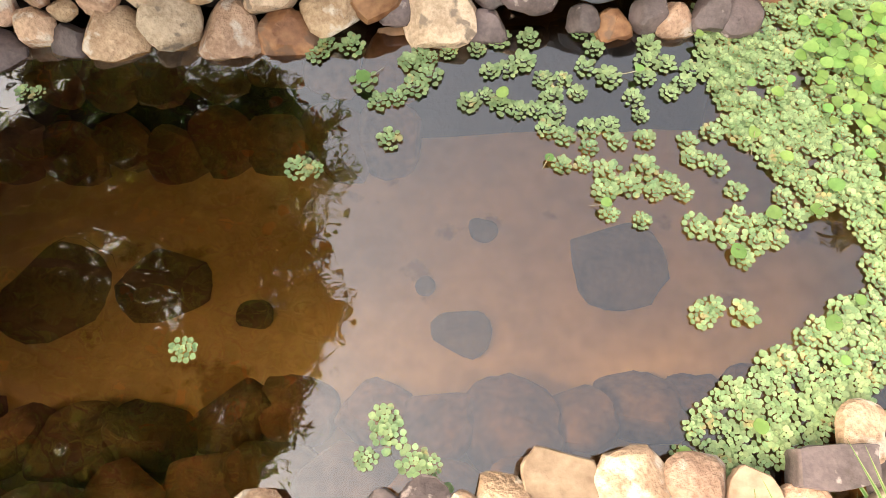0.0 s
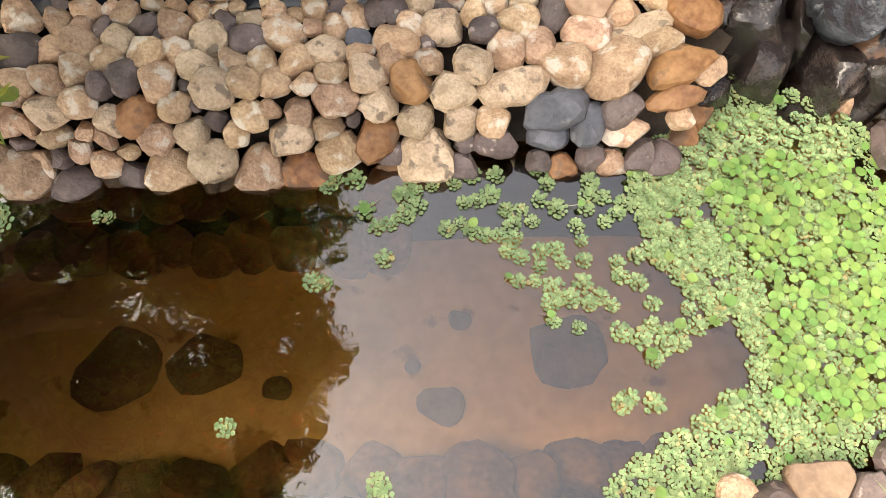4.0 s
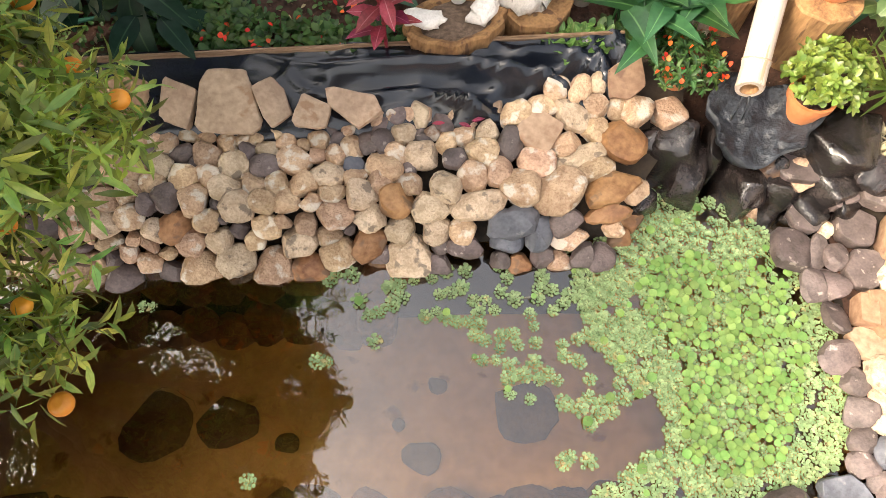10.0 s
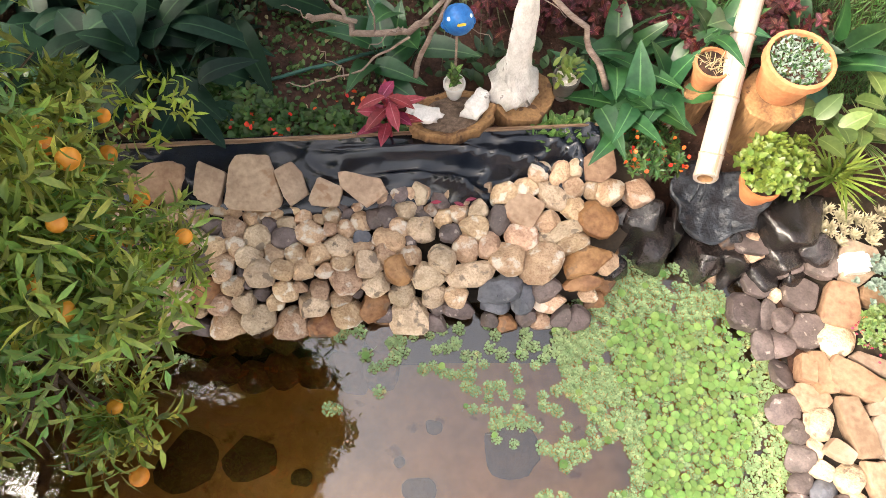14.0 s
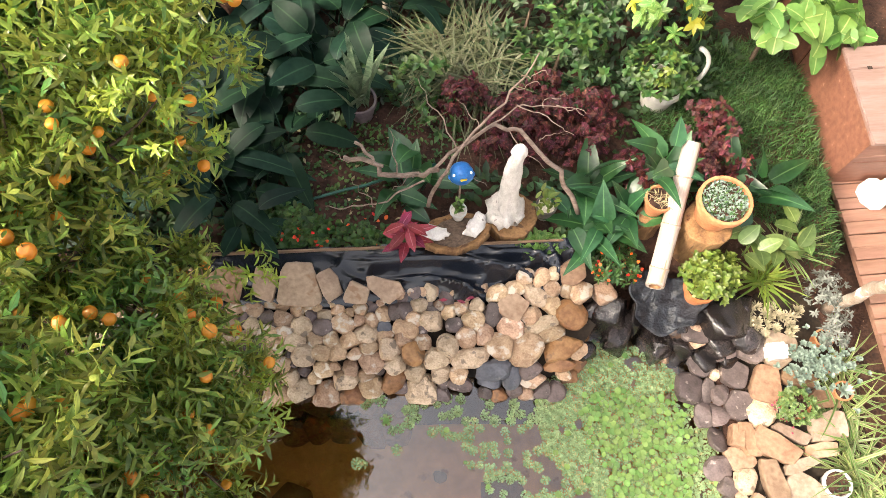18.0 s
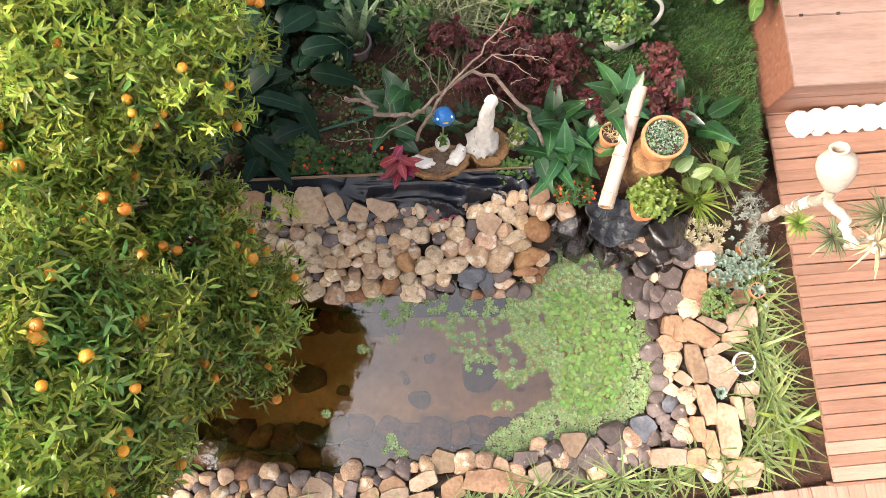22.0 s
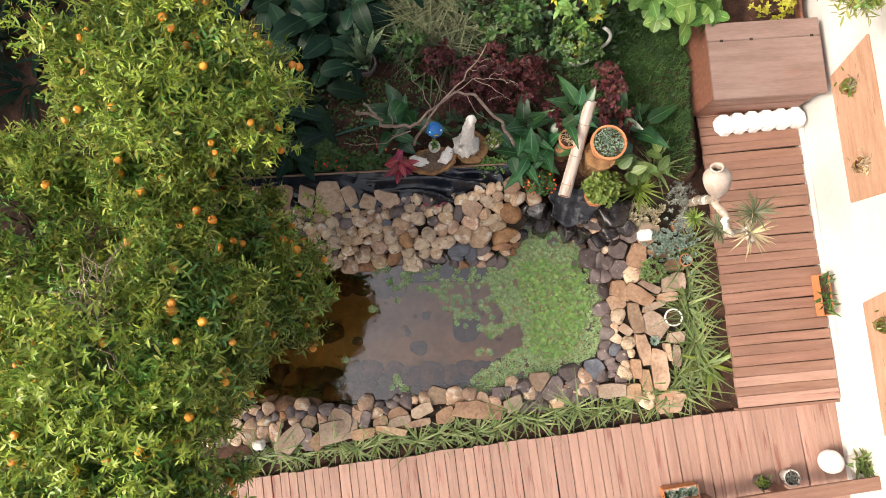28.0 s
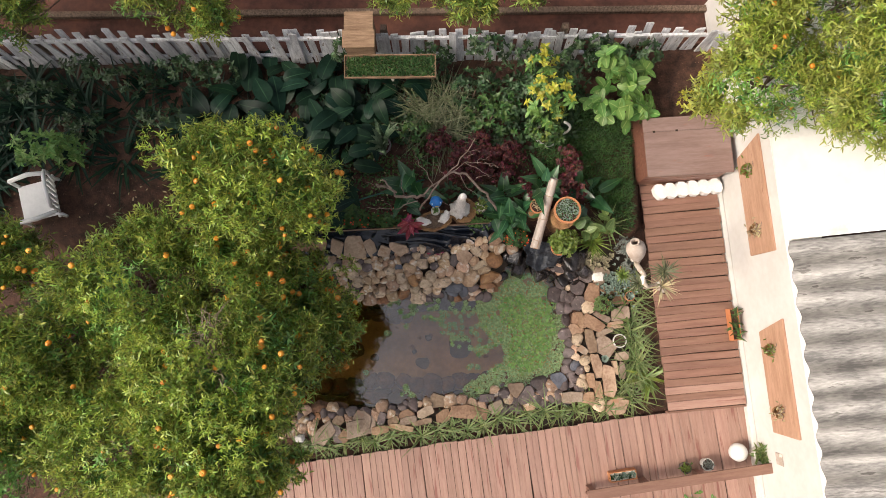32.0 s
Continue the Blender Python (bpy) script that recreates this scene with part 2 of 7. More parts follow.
M_WHITEPOT = material("white_glazed_pot", (0.521, 0.504, 0.462), (0.655, 0.638, 0.605), 6, 0.4, 0.1)
M_DARKPOT = material("dark_plastic_pot", (0.05, 0.045, 0.04), (0.12, 0.10, 0.09), 6, 0.5, 0.1)
M_GREYPOT = material("purple_grey_pot", (0.12, 0.09, 0.10), (0.22, 0.17, 0.17), 6, 0.55, 0.1)
M_STUMP = material("sawn_stump", (0.13, 0.062, 0.025), (0.34, 0.19, 0.08), 4, 0.85, 0.6, stretch=(3, 3, 0.8), spots=(0.12, 0.06, 0.03), spot_scale=6, spot_size=0.6)
M_BARK = material("brown_bark", (0.07, 0.045, 0.03), (0.19, 0.13, 0.09), 10, 0.9, 0.8, stretch=(4, 4, 1))
M_TWIG = material("dry_grey_branch", (0.169, 0.116, 0.090), (0.338, 0.254, 0.203), 9, 0.9, 0.5, stretch=(1, 4, 4))
M_LICHEN = material("lichened_branch", (0.252, 0.185, 0.134), (0.437, 0.370, 0.302), 10, 0.9, 0.7, spots=(0.78, 0.74, 0.66), spot_scale=7, spot_size=0.52)
M_CLAY = material("pale_clay_jug", (0.340, 0.266, 0.215), (0.458, 0.385, 0.326), 8, 0.85, 0.25, spots=(0.70, 0.64, 0.56), spot_scale=5, spot_size=0.6)
M_STATUE = material("chipped_white_plaster", (0.582, 0.549, 0.504), (0.829, 0.795, 0.750), 14, 0.85, 0.7, spots=(0.26, 0.23, 0.20), spot_scale=16, spot_size=0.66)
M_BLUE = material("blue_painted_ornament", (0.006, 0.10, 0.34), (0.02, 0.21, 0.58), 14, 0.4, 0.15)
M_YELLOW = material("yellow_paint", (0.62, 0.42, 0.03), (0.75, 0.55, 0.06), 9, 0.5, 0.1)
M_HOSE = material("green_garden_hose", (0.008, 0.06, 0.04), (0.015, 0.10, 0.07), 10, 0.4, 0.05)
M_FRUIT = material("mandarin_peel", (0.618, 0.195, 0.015), (0.738, 0.327, 0.033), 5, 0.45, 0.15, vary="object", spread=0.22, fine=14)
M_GRAVEL = material("pale_gravel", (0.45, 0.40, 0.34), (0.75, 0.70, 0.62), 40, 0.9, 0.6)
M_PLASTIC = material("white_garden_plastic", (0.74, 0.74, 0.74), (0.84, 0.84, 0.84), 4, 0.35, 0.03)
M_BLUECLOTH = material("blue_tarp", (0.01, 0.22, 0.55), (0.03, 0.34, 0.72), 4, 0.5, 0.2)
# darker bands that follow the roof's corrugations
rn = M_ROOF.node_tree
groove, band_dark, rco = rn.nodes.new("ShaderNodeTexWave"), rn.nodes.new("ShaderNodeMix"), rn.nodes.new("ShaderNodeTexCoord")
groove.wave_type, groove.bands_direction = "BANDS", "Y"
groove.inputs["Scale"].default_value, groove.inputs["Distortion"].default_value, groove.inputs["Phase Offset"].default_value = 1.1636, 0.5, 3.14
band_dark.data_type, band_dark.blend_type = "RGBA", "MULTIPLY"
band_dark.inputs[7].default_value = (0.42, 0.41, 0.40, 1)
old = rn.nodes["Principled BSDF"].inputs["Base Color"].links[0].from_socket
rn.links.new(rco.outputs["Object"], groove.inputs["Vector"]), rn.links.new(groove.outputs["Fac"], band_dark.inputs[0])
rn.links.new(old, band_dark.inputs[6]), rn.links.new(band_dark.outputs[2], rn.nodes["Principled BSDF"].inputs["Base Color"])
# leaves
M_ORANGELEAF = material("citrus_leaves", (0.107, 0.189, 0.038), (0.410, 0.478, 0.106), 6, 0.30, 0.0, vary="island", spread=0.62, leafy=0.42, rib=((0.22, 0.27, 0.06), 0.86))
# older leaves, darkened further to put the crown's inner shade into their colour
M_OLDSHADELEAF = material("old_shaded_citrus_leaves", (0.072, 0.183, 0.044), (0.242, 0.427, 0.098), 6, 0.3, 0.0, vary="island", spread=0.45, leafy=0.2, rib=((0.14, 0.19, 0.05), 0.86))
# lime shoots, also painting the sunlit yellow patches on the crowns
M_YOUNG = material("shoots_and_sunlit_leaves", (0.160, 0.246, 0.028), (0.333, 0.419, 0.060), 6, 0.35, 0.0, vary="island", spread=0.3, leafy=0.3)
# yellowish leaves of the house tree, lightened so the colour carries sunlight
M_SUNLEAF = material("sunlit_yellowish_citrus_leaves", (0.20, 0.25, 0.04), (0.37, 0.40, 0.09), 6, 0.4, 0.0, vary="island", spread=0.3, leafy=0.3)
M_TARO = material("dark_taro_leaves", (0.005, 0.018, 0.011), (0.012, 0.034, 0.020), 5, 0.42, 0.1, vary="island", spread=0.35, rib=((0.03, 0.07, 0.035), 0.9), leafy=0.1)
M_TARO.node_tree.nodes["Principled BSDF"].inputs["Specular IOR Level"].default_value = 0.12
M_ARUM = material("glossy_arum_leaves", (0.014, 0.060, 0.021), (0.039, 0.120, 0.043), 5, 0.32, 0.1, vary="island", spread=0.35, rib=((0.12, 0.24, 0.09), 0.9), leafy=0.15)
M_SHRUB = material("mid_green_leaves", (0.026, 0.072, 0.014), (0.07, 0.14, 0.03), 6, 0.5, 0.0, vary="island", spread=0.45, leafy=0.2)
M_DARKSHRUB = material("dark_shrub_leaves", (0.015, 0.045, 0.014), (0.045, 0.09, 0.03), 6, 0.5, 0.0, vary="island", spread=0.45, leafy=0.15)
M_LIME = material("lime_green_leaves", (0.081, 0.186, 0.034), (0.144, 0.277, 0.064), 5, 0.5, 0.0, vary="island", spread=0.25, leafy=0.25, rib=((0.324, 0.414, 0.144), 0.88))
M_POTHOS = material("pothos_leaves", (0.061, 0.112, 0.024), (0.122, 0.184, 0.051), 8, 0.45, 0.0, vary="island", spread=0.35, leafy=0.2, rib=((0.192, 0.264, 0.096), 0.9))
M_YELLOWLEAF = material("golden_leaves", (0.295, 0.290, 0.024), (0.426, 0.422, 0.048), 5, 0.5, 0.0, vary="island", spread=0.3, leafy=0.25)
M_COLEUS = material("dark_red_coleus", (0.029, 0.004, 0.004), (0.088, 0.009, 0.008), 9, 0.7, 0.0, vary="island", spread=0.45, leafy=0.15, rib=((0.28, 0.06, 0.07), 0.9))
M_PINK = material("crimson_leaves", (0.150, 0.010, 0.022), (0.362, 0.037, 0.075), 14, 0.45, 0.0, vary="island", spread=0.25, leafy=0.2, rib=((0.5, 0.16, 0.2), 0.9))
M_SPIDER = material("variegated_spider_leaves", (0.182, 0.211, 0.084), (0.268, 0.290, 0.139), 6, 0.5, 0.0, vary="island", spread=0.35, leafy=0.2, rib=((0.09, 0.18, 0.03), 0.5))
M_STRIPES = material("cream_edged_straps", (0.133, 0.138, 0.071), (0.209, 0.204, 0.129), 6, 0.5, 0.0, vary="island", spread=0.3, leafy=0.2, rib=((0.052, 0.087, 0.023), 0.5))
M_GRASS = material("dark_turf", (0.018, 0.058, 0.010), (0.044, 0.106, 0.018), 6, 0.6, 0.0, vary="island", spread=0.4, leafy=0.15)
M_FLOAT = material("floating_rosettes", (0.194, 0.287, 0.118), (0.338, 0.441, 0.195), 22, 0.6, 0.0, vary="island", spread=0.24, leafy=0.1, spots=(0.418, 0.358, 0.150), spot_scale=26, spot_size=0.62)
M_PENNY = material("pennywort_leaves", (0.166, 0.301, 0.067), (0.261, 0.409, 0.111), 12, 0.45, 0.0, vary="island", spread=0.25, leafy=0.2)
M_BLUESUC = material("blue_grey_succulent", (0.137, 0.196, 0.154), (0.230, 0.297, 0.243), 14, 0.6, 0.0, vary="island", spread=0.2)
M_SILVER = material("silver_leaves", (0.086, 0.097, 0.080), (0.164, 0.176, 0.154), 14, 0.7, 0.0, vary="island", spread=0.25)
M_CREAM = material("cream_succulent", (0.281, 0.252, 0.156), (0.406, 0.359, 0.250), 14, 0.6, 0.0, vary="island", spread=0.2)
M_JADE = material("jade_leaves", (0.083, 0.137, 0.020), (0.161, 0.214, 0.038), 12, 0.4, 0.0, vary="island", spread=0.3, leafy=0.1)
M_REDFLOWER = material("orange_red_petals", (0.65, 0.05, 0.015), (0.80, 0.12, 0.03), 9, 0.5, 0.0, vary="island", spread=0.2, leafy=0.2)
M_SNAKE = material("snake_plant_leaves", (0.04, 0.09, 0.04), (0.22, 0.28, 0.17), 9, 0.4, 0.0, stretch=(1, 1, 6), vary="island", spread=0.2)
M_STRAW = material("dry_straw", (0.28, 0.22, 0.12), (0.44, 0.37, 0.22), 9, 0.8, 0.0, vary="island", spread=0.3)


# ---- mesh helpers ----
def bare(name, verts, faces, mat, parent=None, label="", smooth=False):
    me = bpy.data.meshes.new(name)
    me.from_pydata([tuple(v) for v in verts], [], [tuple(f) for f in faces])
    if smooth:
        me.polygons.foreach_set("use_smooth", [True] * len(me.polygons))
    me.materials.append(mat)
    me.update()
    if name == "stone":
        me.set_sharp_from_angle(angle=radians(26))
    ob = new(name, me)
    if parent:
        ob.parent = parent
    return tagged(ob, label) if label else ob


def part(name, bm, mat, parent=None, label="", smooth=False):
    me = bpy.data.meshes.new(name)
    bmesh.ops.recalc_face_normals(bm, faces=bm.faces)
    bm.to_mesh(me)
    bm.free()
    if smooth:
        me.polygons.foreach_set("use_smooth", [True] * len(me.polygons))
    me.materials.append(mat)
    ob = new(name, me)
    if parent:
        ob.parent = parent
    return tagged(ob, label) if label else ob


def thing(name, label, category, at=(0, 0, 0), group="", kind="", turn=0):
    ob = new(name)
    ob.empty_display_size = 0.05
    ob.matrix_basis = pose(*at, 0, 0, turn)
    return tagged(ob, label, category, group, kind)


def block(a, b, bevel=0.0):
    bm = bmesh.new()
    bmesh.ops.create_cube(bm, size=1)
    bmesh.ops.transform(bm, matrix=Matrix.Translation([(p + q) / 2 for p, q in zip(a, b)]) @ Matrix.Diagonal([q - p for p, q in zip(a, b)] + [1]), verts=bm.verts)
    if bevel:
        bmesh.ops.bevel(bm, geom=bm.edges[:], offset=bevel, segments=2, affect="EDGES")
    return bm


def lathe(profile, segs=20, wobble=0.0):
    """A turned body from (radius, height) pairs."""
    bm = bmesh.new()
    rings = []
    for r, z in profile:
        rings.append([bm.verts.new((max(r, 1e-4) * math.cos(2 * math.pi * i / segs) * (1 + wobble * math.sin(i * 2.3 + z * 9)),
                                    max(r, 1e-4) * math.sin(2 * math.pi * i / segs) * (1 + wobble * math.cos(i * 1.7 + z * 7)), z)) for i in range(segs)])
    for a, b in zip(rings, rings[1:]):
        for i in range(segs):
            bm.faces.new((a[i], a[(i + 1) % segs], b[(i + 1) % segs], b[i]))
    bm.faces.new(rings[0][::-1]), bm.faces.new(rings[-1])
    return bm


def tube(points, radii, segs=8, bm=None):
    """A tapered round limb along points."""
    bm = bm or bmesh.new()
    pts = [Vector(p) for p in points]
    rings = []
    side = Vector((0.31, 0.52, 0.8))
    for i, p in enumerate(pts):
        d = (pts[min(i + 1, len(pts) - 1)] - pts[max(i - 1, 0)]).normalized()
        u = d.cross(side)
        u = u.normalized() if u.length > 1e-3 else d.orthogonal().normalized()
        v = d.cross(u)
        rings.append([bm.verts.new(p + (u * math.cos(2 * math.pi * k / segs) + v * math.sin(2 * math.pi * k / segs)) * radii[i]) for k in range(segs)])
    for a, b in zip(rings, rings[1:]):
        for k in range(segs):
            bm.faces.new((a[k], a[(k + 1) % segs], b[(k + 1) % segs], b[k]))
    bm.faces.new(rings[0][::-1]), bm.faces.new(rings[-1])
    return bm


def bent(a, b, n, sway, seed):
    """n points from a to b, swaying like a branch."""
    g = np.random.default_rng(seed)
    a, b = np.array(a, float), np.array(b, float)
    off = np.cumsum(g.normal(0, sway, (n, 3)), 0)
    off -= np.linspace(0, 1, n)[:, None] * off[-1]
    return a + (b - a) * np.linspace(0, 1, n)[:, None] + off


def unit(v):
    return v / np.maximum(np.linalg.norm(v, axis=-1, keepdims=True), 1e-9)


def leaves(name, P, D, N, L, W, mat, parent=None, prof=(0.1, 1, 0.75, 0), droop=0.25, fold=0.15, label=""):
    """Many leaves as one mesh: bases P, directions D, upper sides N, lengths L, widths W."""
    P, D, N = np.asarray(P, float), unit(np.asarray(D, float)), np.asarray(N, float)
    n, k = len(P), len(prof)
    L, W = np.broadcast_to(L, (n,)).astype(float), np.broadcast_to(W, (n,)).astype(float)
    droop = np.broadcast_to(droop, (n,))
    S = unit(np.cross(D, N))
    N = np.cross(S, D)
    t = np.linspace(0, 1, k)
    mid = P[:, None] + D[:, None] * (L[:, None] * t)[..., None] - N[:, None] * ((L * droop)[:, None] * t ** 2)[..., None]
    half = (W[:, None] / 2 * np.array(prof))[..., None]
    lift = N[:, None] * half * 2 * fold
    V = np.stack([mid - S[:, None] * half + lift, mid, mid + S[:, None] * half + lift], 2).reshape(-1, 3)
    q = []
    for j in range(k - 1):
        a, b = 3 * j, 3 * (j + 1)
        q += [(a, a + 1, b + 1, b), (a + 1, a + 2, b + 2, b + 1)]
    F = (np.arange(n)[:, None, None] * 3 * k + np.array(q)[None]).reshape(-1, 4)
    me = bpy.data.meshes.new(name)
    me.vertices.add(len(V))
    me.vertices.foreach_set("co", V.astype(np.float32).ravel())
    me.loops.add(F.size)
    me.loops.foreach_set("vertex_index", F.astype(np.int32).ravel())
    me.polygons.add(len(F))
    me.polygons.foreach_set("loop_start", np.arange(0, F.size, 4, dtype=np.int32))
    me.polygons.foreach_set("use_smooth", np.ones(len(F), bool))
    me.update(calc_edges=True)
    ribs = me.attributes.new("rib", "FLOAT", "POINT")
    ribs.data.foreach_set("value", np.tile(np.array([0, 1, 0], np.float32), n * k))
    me.materials.append(mat)
    ob = new(name, me)
    if parent:
        ob.parent = parent
        if n > 30:
            ob["kind"] = "stuff"
    return tagged(ob, label) if label else ob


def around(n, g, low=20, high=70):
    """n directions round the upright, raised low to high degrees over the horizon, and their upper sides."""
    a = np.arange(n) * 2.39996 + g.uniform(0, 6)
    e = np.radians(g.uniform(low, high, n))
    D = np.stack([np.cos(a) * np.cos(e), np.sin(a) * np.cos(e), np.sin(e)], 1)
    N = np.stack([-np.cos(a) * np.sin(e), -np.sin(a) * np.sin(e), np.cos(e)], 1)
    return D, N + g.normal(0, 0.12, (n, 3))


ROUND = (0.35, 0.85, 1, 0.85, 0.3)
OVATE = (0.25, 0.72, 0.95, 1, 0.96, 0.82, 0.54, 0.06)
HEART = (0.55, 1, 0.95, 0.72, 0.4, 0)
LANCE = (0.15, 0.8, 1, 0.7, 0)
STRAP = (0.7, 1, 0.95, 0.6, 0)


def tuft(name, label, category, at, n, L, W, mat, seed, low=15, high=75, droop=0.6, prof=STRAP, group="", spread=0.02):
    """A clump of leaves that rise from one root."""
    g = np.random.default_rng(seed)
    D, N = around(n, g, low, high)
    P = np.zeros((n, 3)) + np.c_[g.normal(0, spread, (n, 2)), np.zeros(n)]
    top = thing(name, label, category, at, group)
    Ls, Ws, dr = L * g.uniform(0.65, 1.1, n), W * g.uniform(0.8, 1.2, n), droop * g.uniform(0.5, 1.4, n)
    for i in range(n):
        leaves("leaf", P[i:i + 1], D[i:i + 1], N[i:i + 1], Ls[i:i + 1], Ws[i:i + 1], mat, top, prof, dr[i:i + 1])
    return top


def bush(g, lobes, per, L, W, mat, name, parent, prof=LANCE, low=-10, high=60, droop=0.3, shell=0.35, whorl=7, up=0.5, along=0.35, lay=1.0):
    """Leaves in whorls over the upper sides of lumpy lobes (centre, radii)."""
    Ps, Ds, Ns = [], [], []
    for (c, r) in lobes:
        c, r = np.array(c, float), np.array(r, float)
        m = max(3, int(per * (r[0] * r[1] + r[0] * r[2] + r[1] * r[2]) / 3))
        v = unit(g.normal(0, 1, (m, 3)))
        v[:, 2] = np.where(v[:, 2] < -0.35, -v[:, 2], v[:, 2])
        lump = 1 + 0.16 * np.sin(v[:, 0] * 7 + c[0] * 5) * np.cos(v[:, 1] * 6 + c[1] * 3) + 0.1 * np.sin(v[:, 2] * 11)
        tip = c + v * r * (lump * (1 - shell * g.random(m) ** 2))[:, None]
        ax = unit(v / r * r.mean() * 0.9 + np.array([0, 0, up]) + g.normal(0, 0.35, (m, 3)))
        if lay < 1:
            ax = unit(ax * [1, 1, lay] + v * [0.5, 0.5, 0] + g.normal(0, 0.3, (m, 3)) * [1, 1, 0.6])
        e1 = unit(np.cross(ax, g.normal(0, 1, (m, 3))))
        e2 = np.cross(ax, e1)
        for j in range(whorl):
            a = j * 2.4 + g.uniform(0, 0.6, m)
            el = np.radians(g.uniform(low, high, m))
            radial = e1 * np.cos(a)[:, None] + e2 * np.sin(a)[:, None]
            Ps.append(tip - ax * (along * L * j / whorl))
            Ds.append(radial * np.cos(el)[:, None] + ax * np.sin(el)[:, None])
            Ns.append(ax * np.cos(el)[:, None] - radial * np.sin(el)[:, None] + np.array([0, 0, 0.4]))
    P, D, N = np.concatenate(Ps), np.concatenate(Ds), np.concatenate(Ns)
    n = len(P)
    return leaves(name, P, D, N, L * g.uniform(0.65, 1.15, n), W * g.uniform(0.75, 1.2, n), mat, parent, prof, droop * g.uniform(0.2, 1.5, n))


# ---- stones ----
def cells(seeds, gap, corner=99.0, foot=False):
    """Weighted cells round seeds (x, y, r): polygons that fill the plane between neighbours, clipped to a circle."""
    S = np.array(seeds, float)
    out = []
    for i, (x, y, r) in enumerate(S):
        g = np.random.default_rng(int(abs(x * 7919 + y * 104729) * 100) % 99991)
        ph, ax, ay = g.uniform(0, 6.28), g.uniform(1.4, 1.75), g.uniform(1.35, 1.65)
        if r > corner:
            ax, ay = g.uniform(1.25, 1.6), g.uniform(1.15, 1.4)
        poly = [(x + r * ax * g.uniform(0.88, 1.08) * math.cos(a + ph), y + r * ay * g.uniform(0.88, 1.08) * math.sin(a + ph)) for a in np.linspace(0, 2 * math.pi, (6 if r > corner else 9))[:-1] + g.uniform(-0.3, 0.3) * (r > corner)]
        d2 = (S[:, 0] - x) ** 2 + (S[:, 1] - y) ** 2
        if foot and not np.any((np.abs(S[:, 0] - x) < 1.1 * r) & (S[:, 1] < y - 0.5 * r)):
            poly = [(px, max(py, y - g.uniform(0.85, 1.0) * r)) for px, py in poly]
        for j in np.argsort(d2)[1:14]:
            if d2[j] < 1e-8:
                continue
            n = S[j, :2] - S[i, :2]
            dist = math.sqrt(d2[j])
            n = n / dist
            cut = dist / 2 + (r * r - S[j, 2] ** 2) / (2 * dist) * 0.8 - gap / 2
            cut = max(cut, 0.3 * r)
            res, m = [], len(poly)
            for k in range(m):
                p, q = poly[k], poly[(k + 1) % m]
                a = (p[0] - x) * n[0] + (p[1] - y) * n[1] - cut
                b = (q[0] - x) * n[0] + (q[1] - y) * n[1] - cut
                if a <= 0:
                    res.append(p)
                if a * b < 0:
                    f = a / (a - b)
                    res.append((p[0] + (q[0] - p[0]) * f, p[1] + (q[1] - p[1]) * f))
            poly = res if len(res) >= 3 else poly
        out.append(np.array(poly))
    return out


def slab_mesh(p, height, g):
    """A split slab: straight broken sides with chipped corners and one flat, slightly tilted top."""
    q, b = np.roll(p, -1, 0), np.roll(p, 1, 0)
    p = np.stack([p + (b - p) * g.uniform(0.04, 0.12), p + (q - p) * g.uniform(0.04, 0.12), p + (q - p) * 0.36, p + (q - p) * 0.66], 1).reshape(-1, 2)
    n = len(p)
    p = p * (1 + g.normal(0, 0.014, n))[:, None]
    tilt = g.normal(0, 0.07, 2)
    V, F = [], []
    for s, z, j in ((0.88, -0.9, 0.03), (0.98, -0.3, 0.025), (1.0, 0.3, 0.012), (0.985, 0.44, 0.006), (0.955, 0.5, 0)):
        pp = p * s * (1 + g.normal(0, j, n))[:, None]
        zz = z * height + (pp @ tilt) * (1 if z > 0 else 0.3)
        V += [(x, y, w) for (x, y), w in zip(pp, zz)]
    for k in range(4):
        for i in range(n):
            F.append((k * n + i, k * n + (i + 1) % n, (k + 1) * n + (i + 1) % n, (k + 1) * n + i))
    F.append(tuple(range(4 * n, 5 * n)))
    return V, F


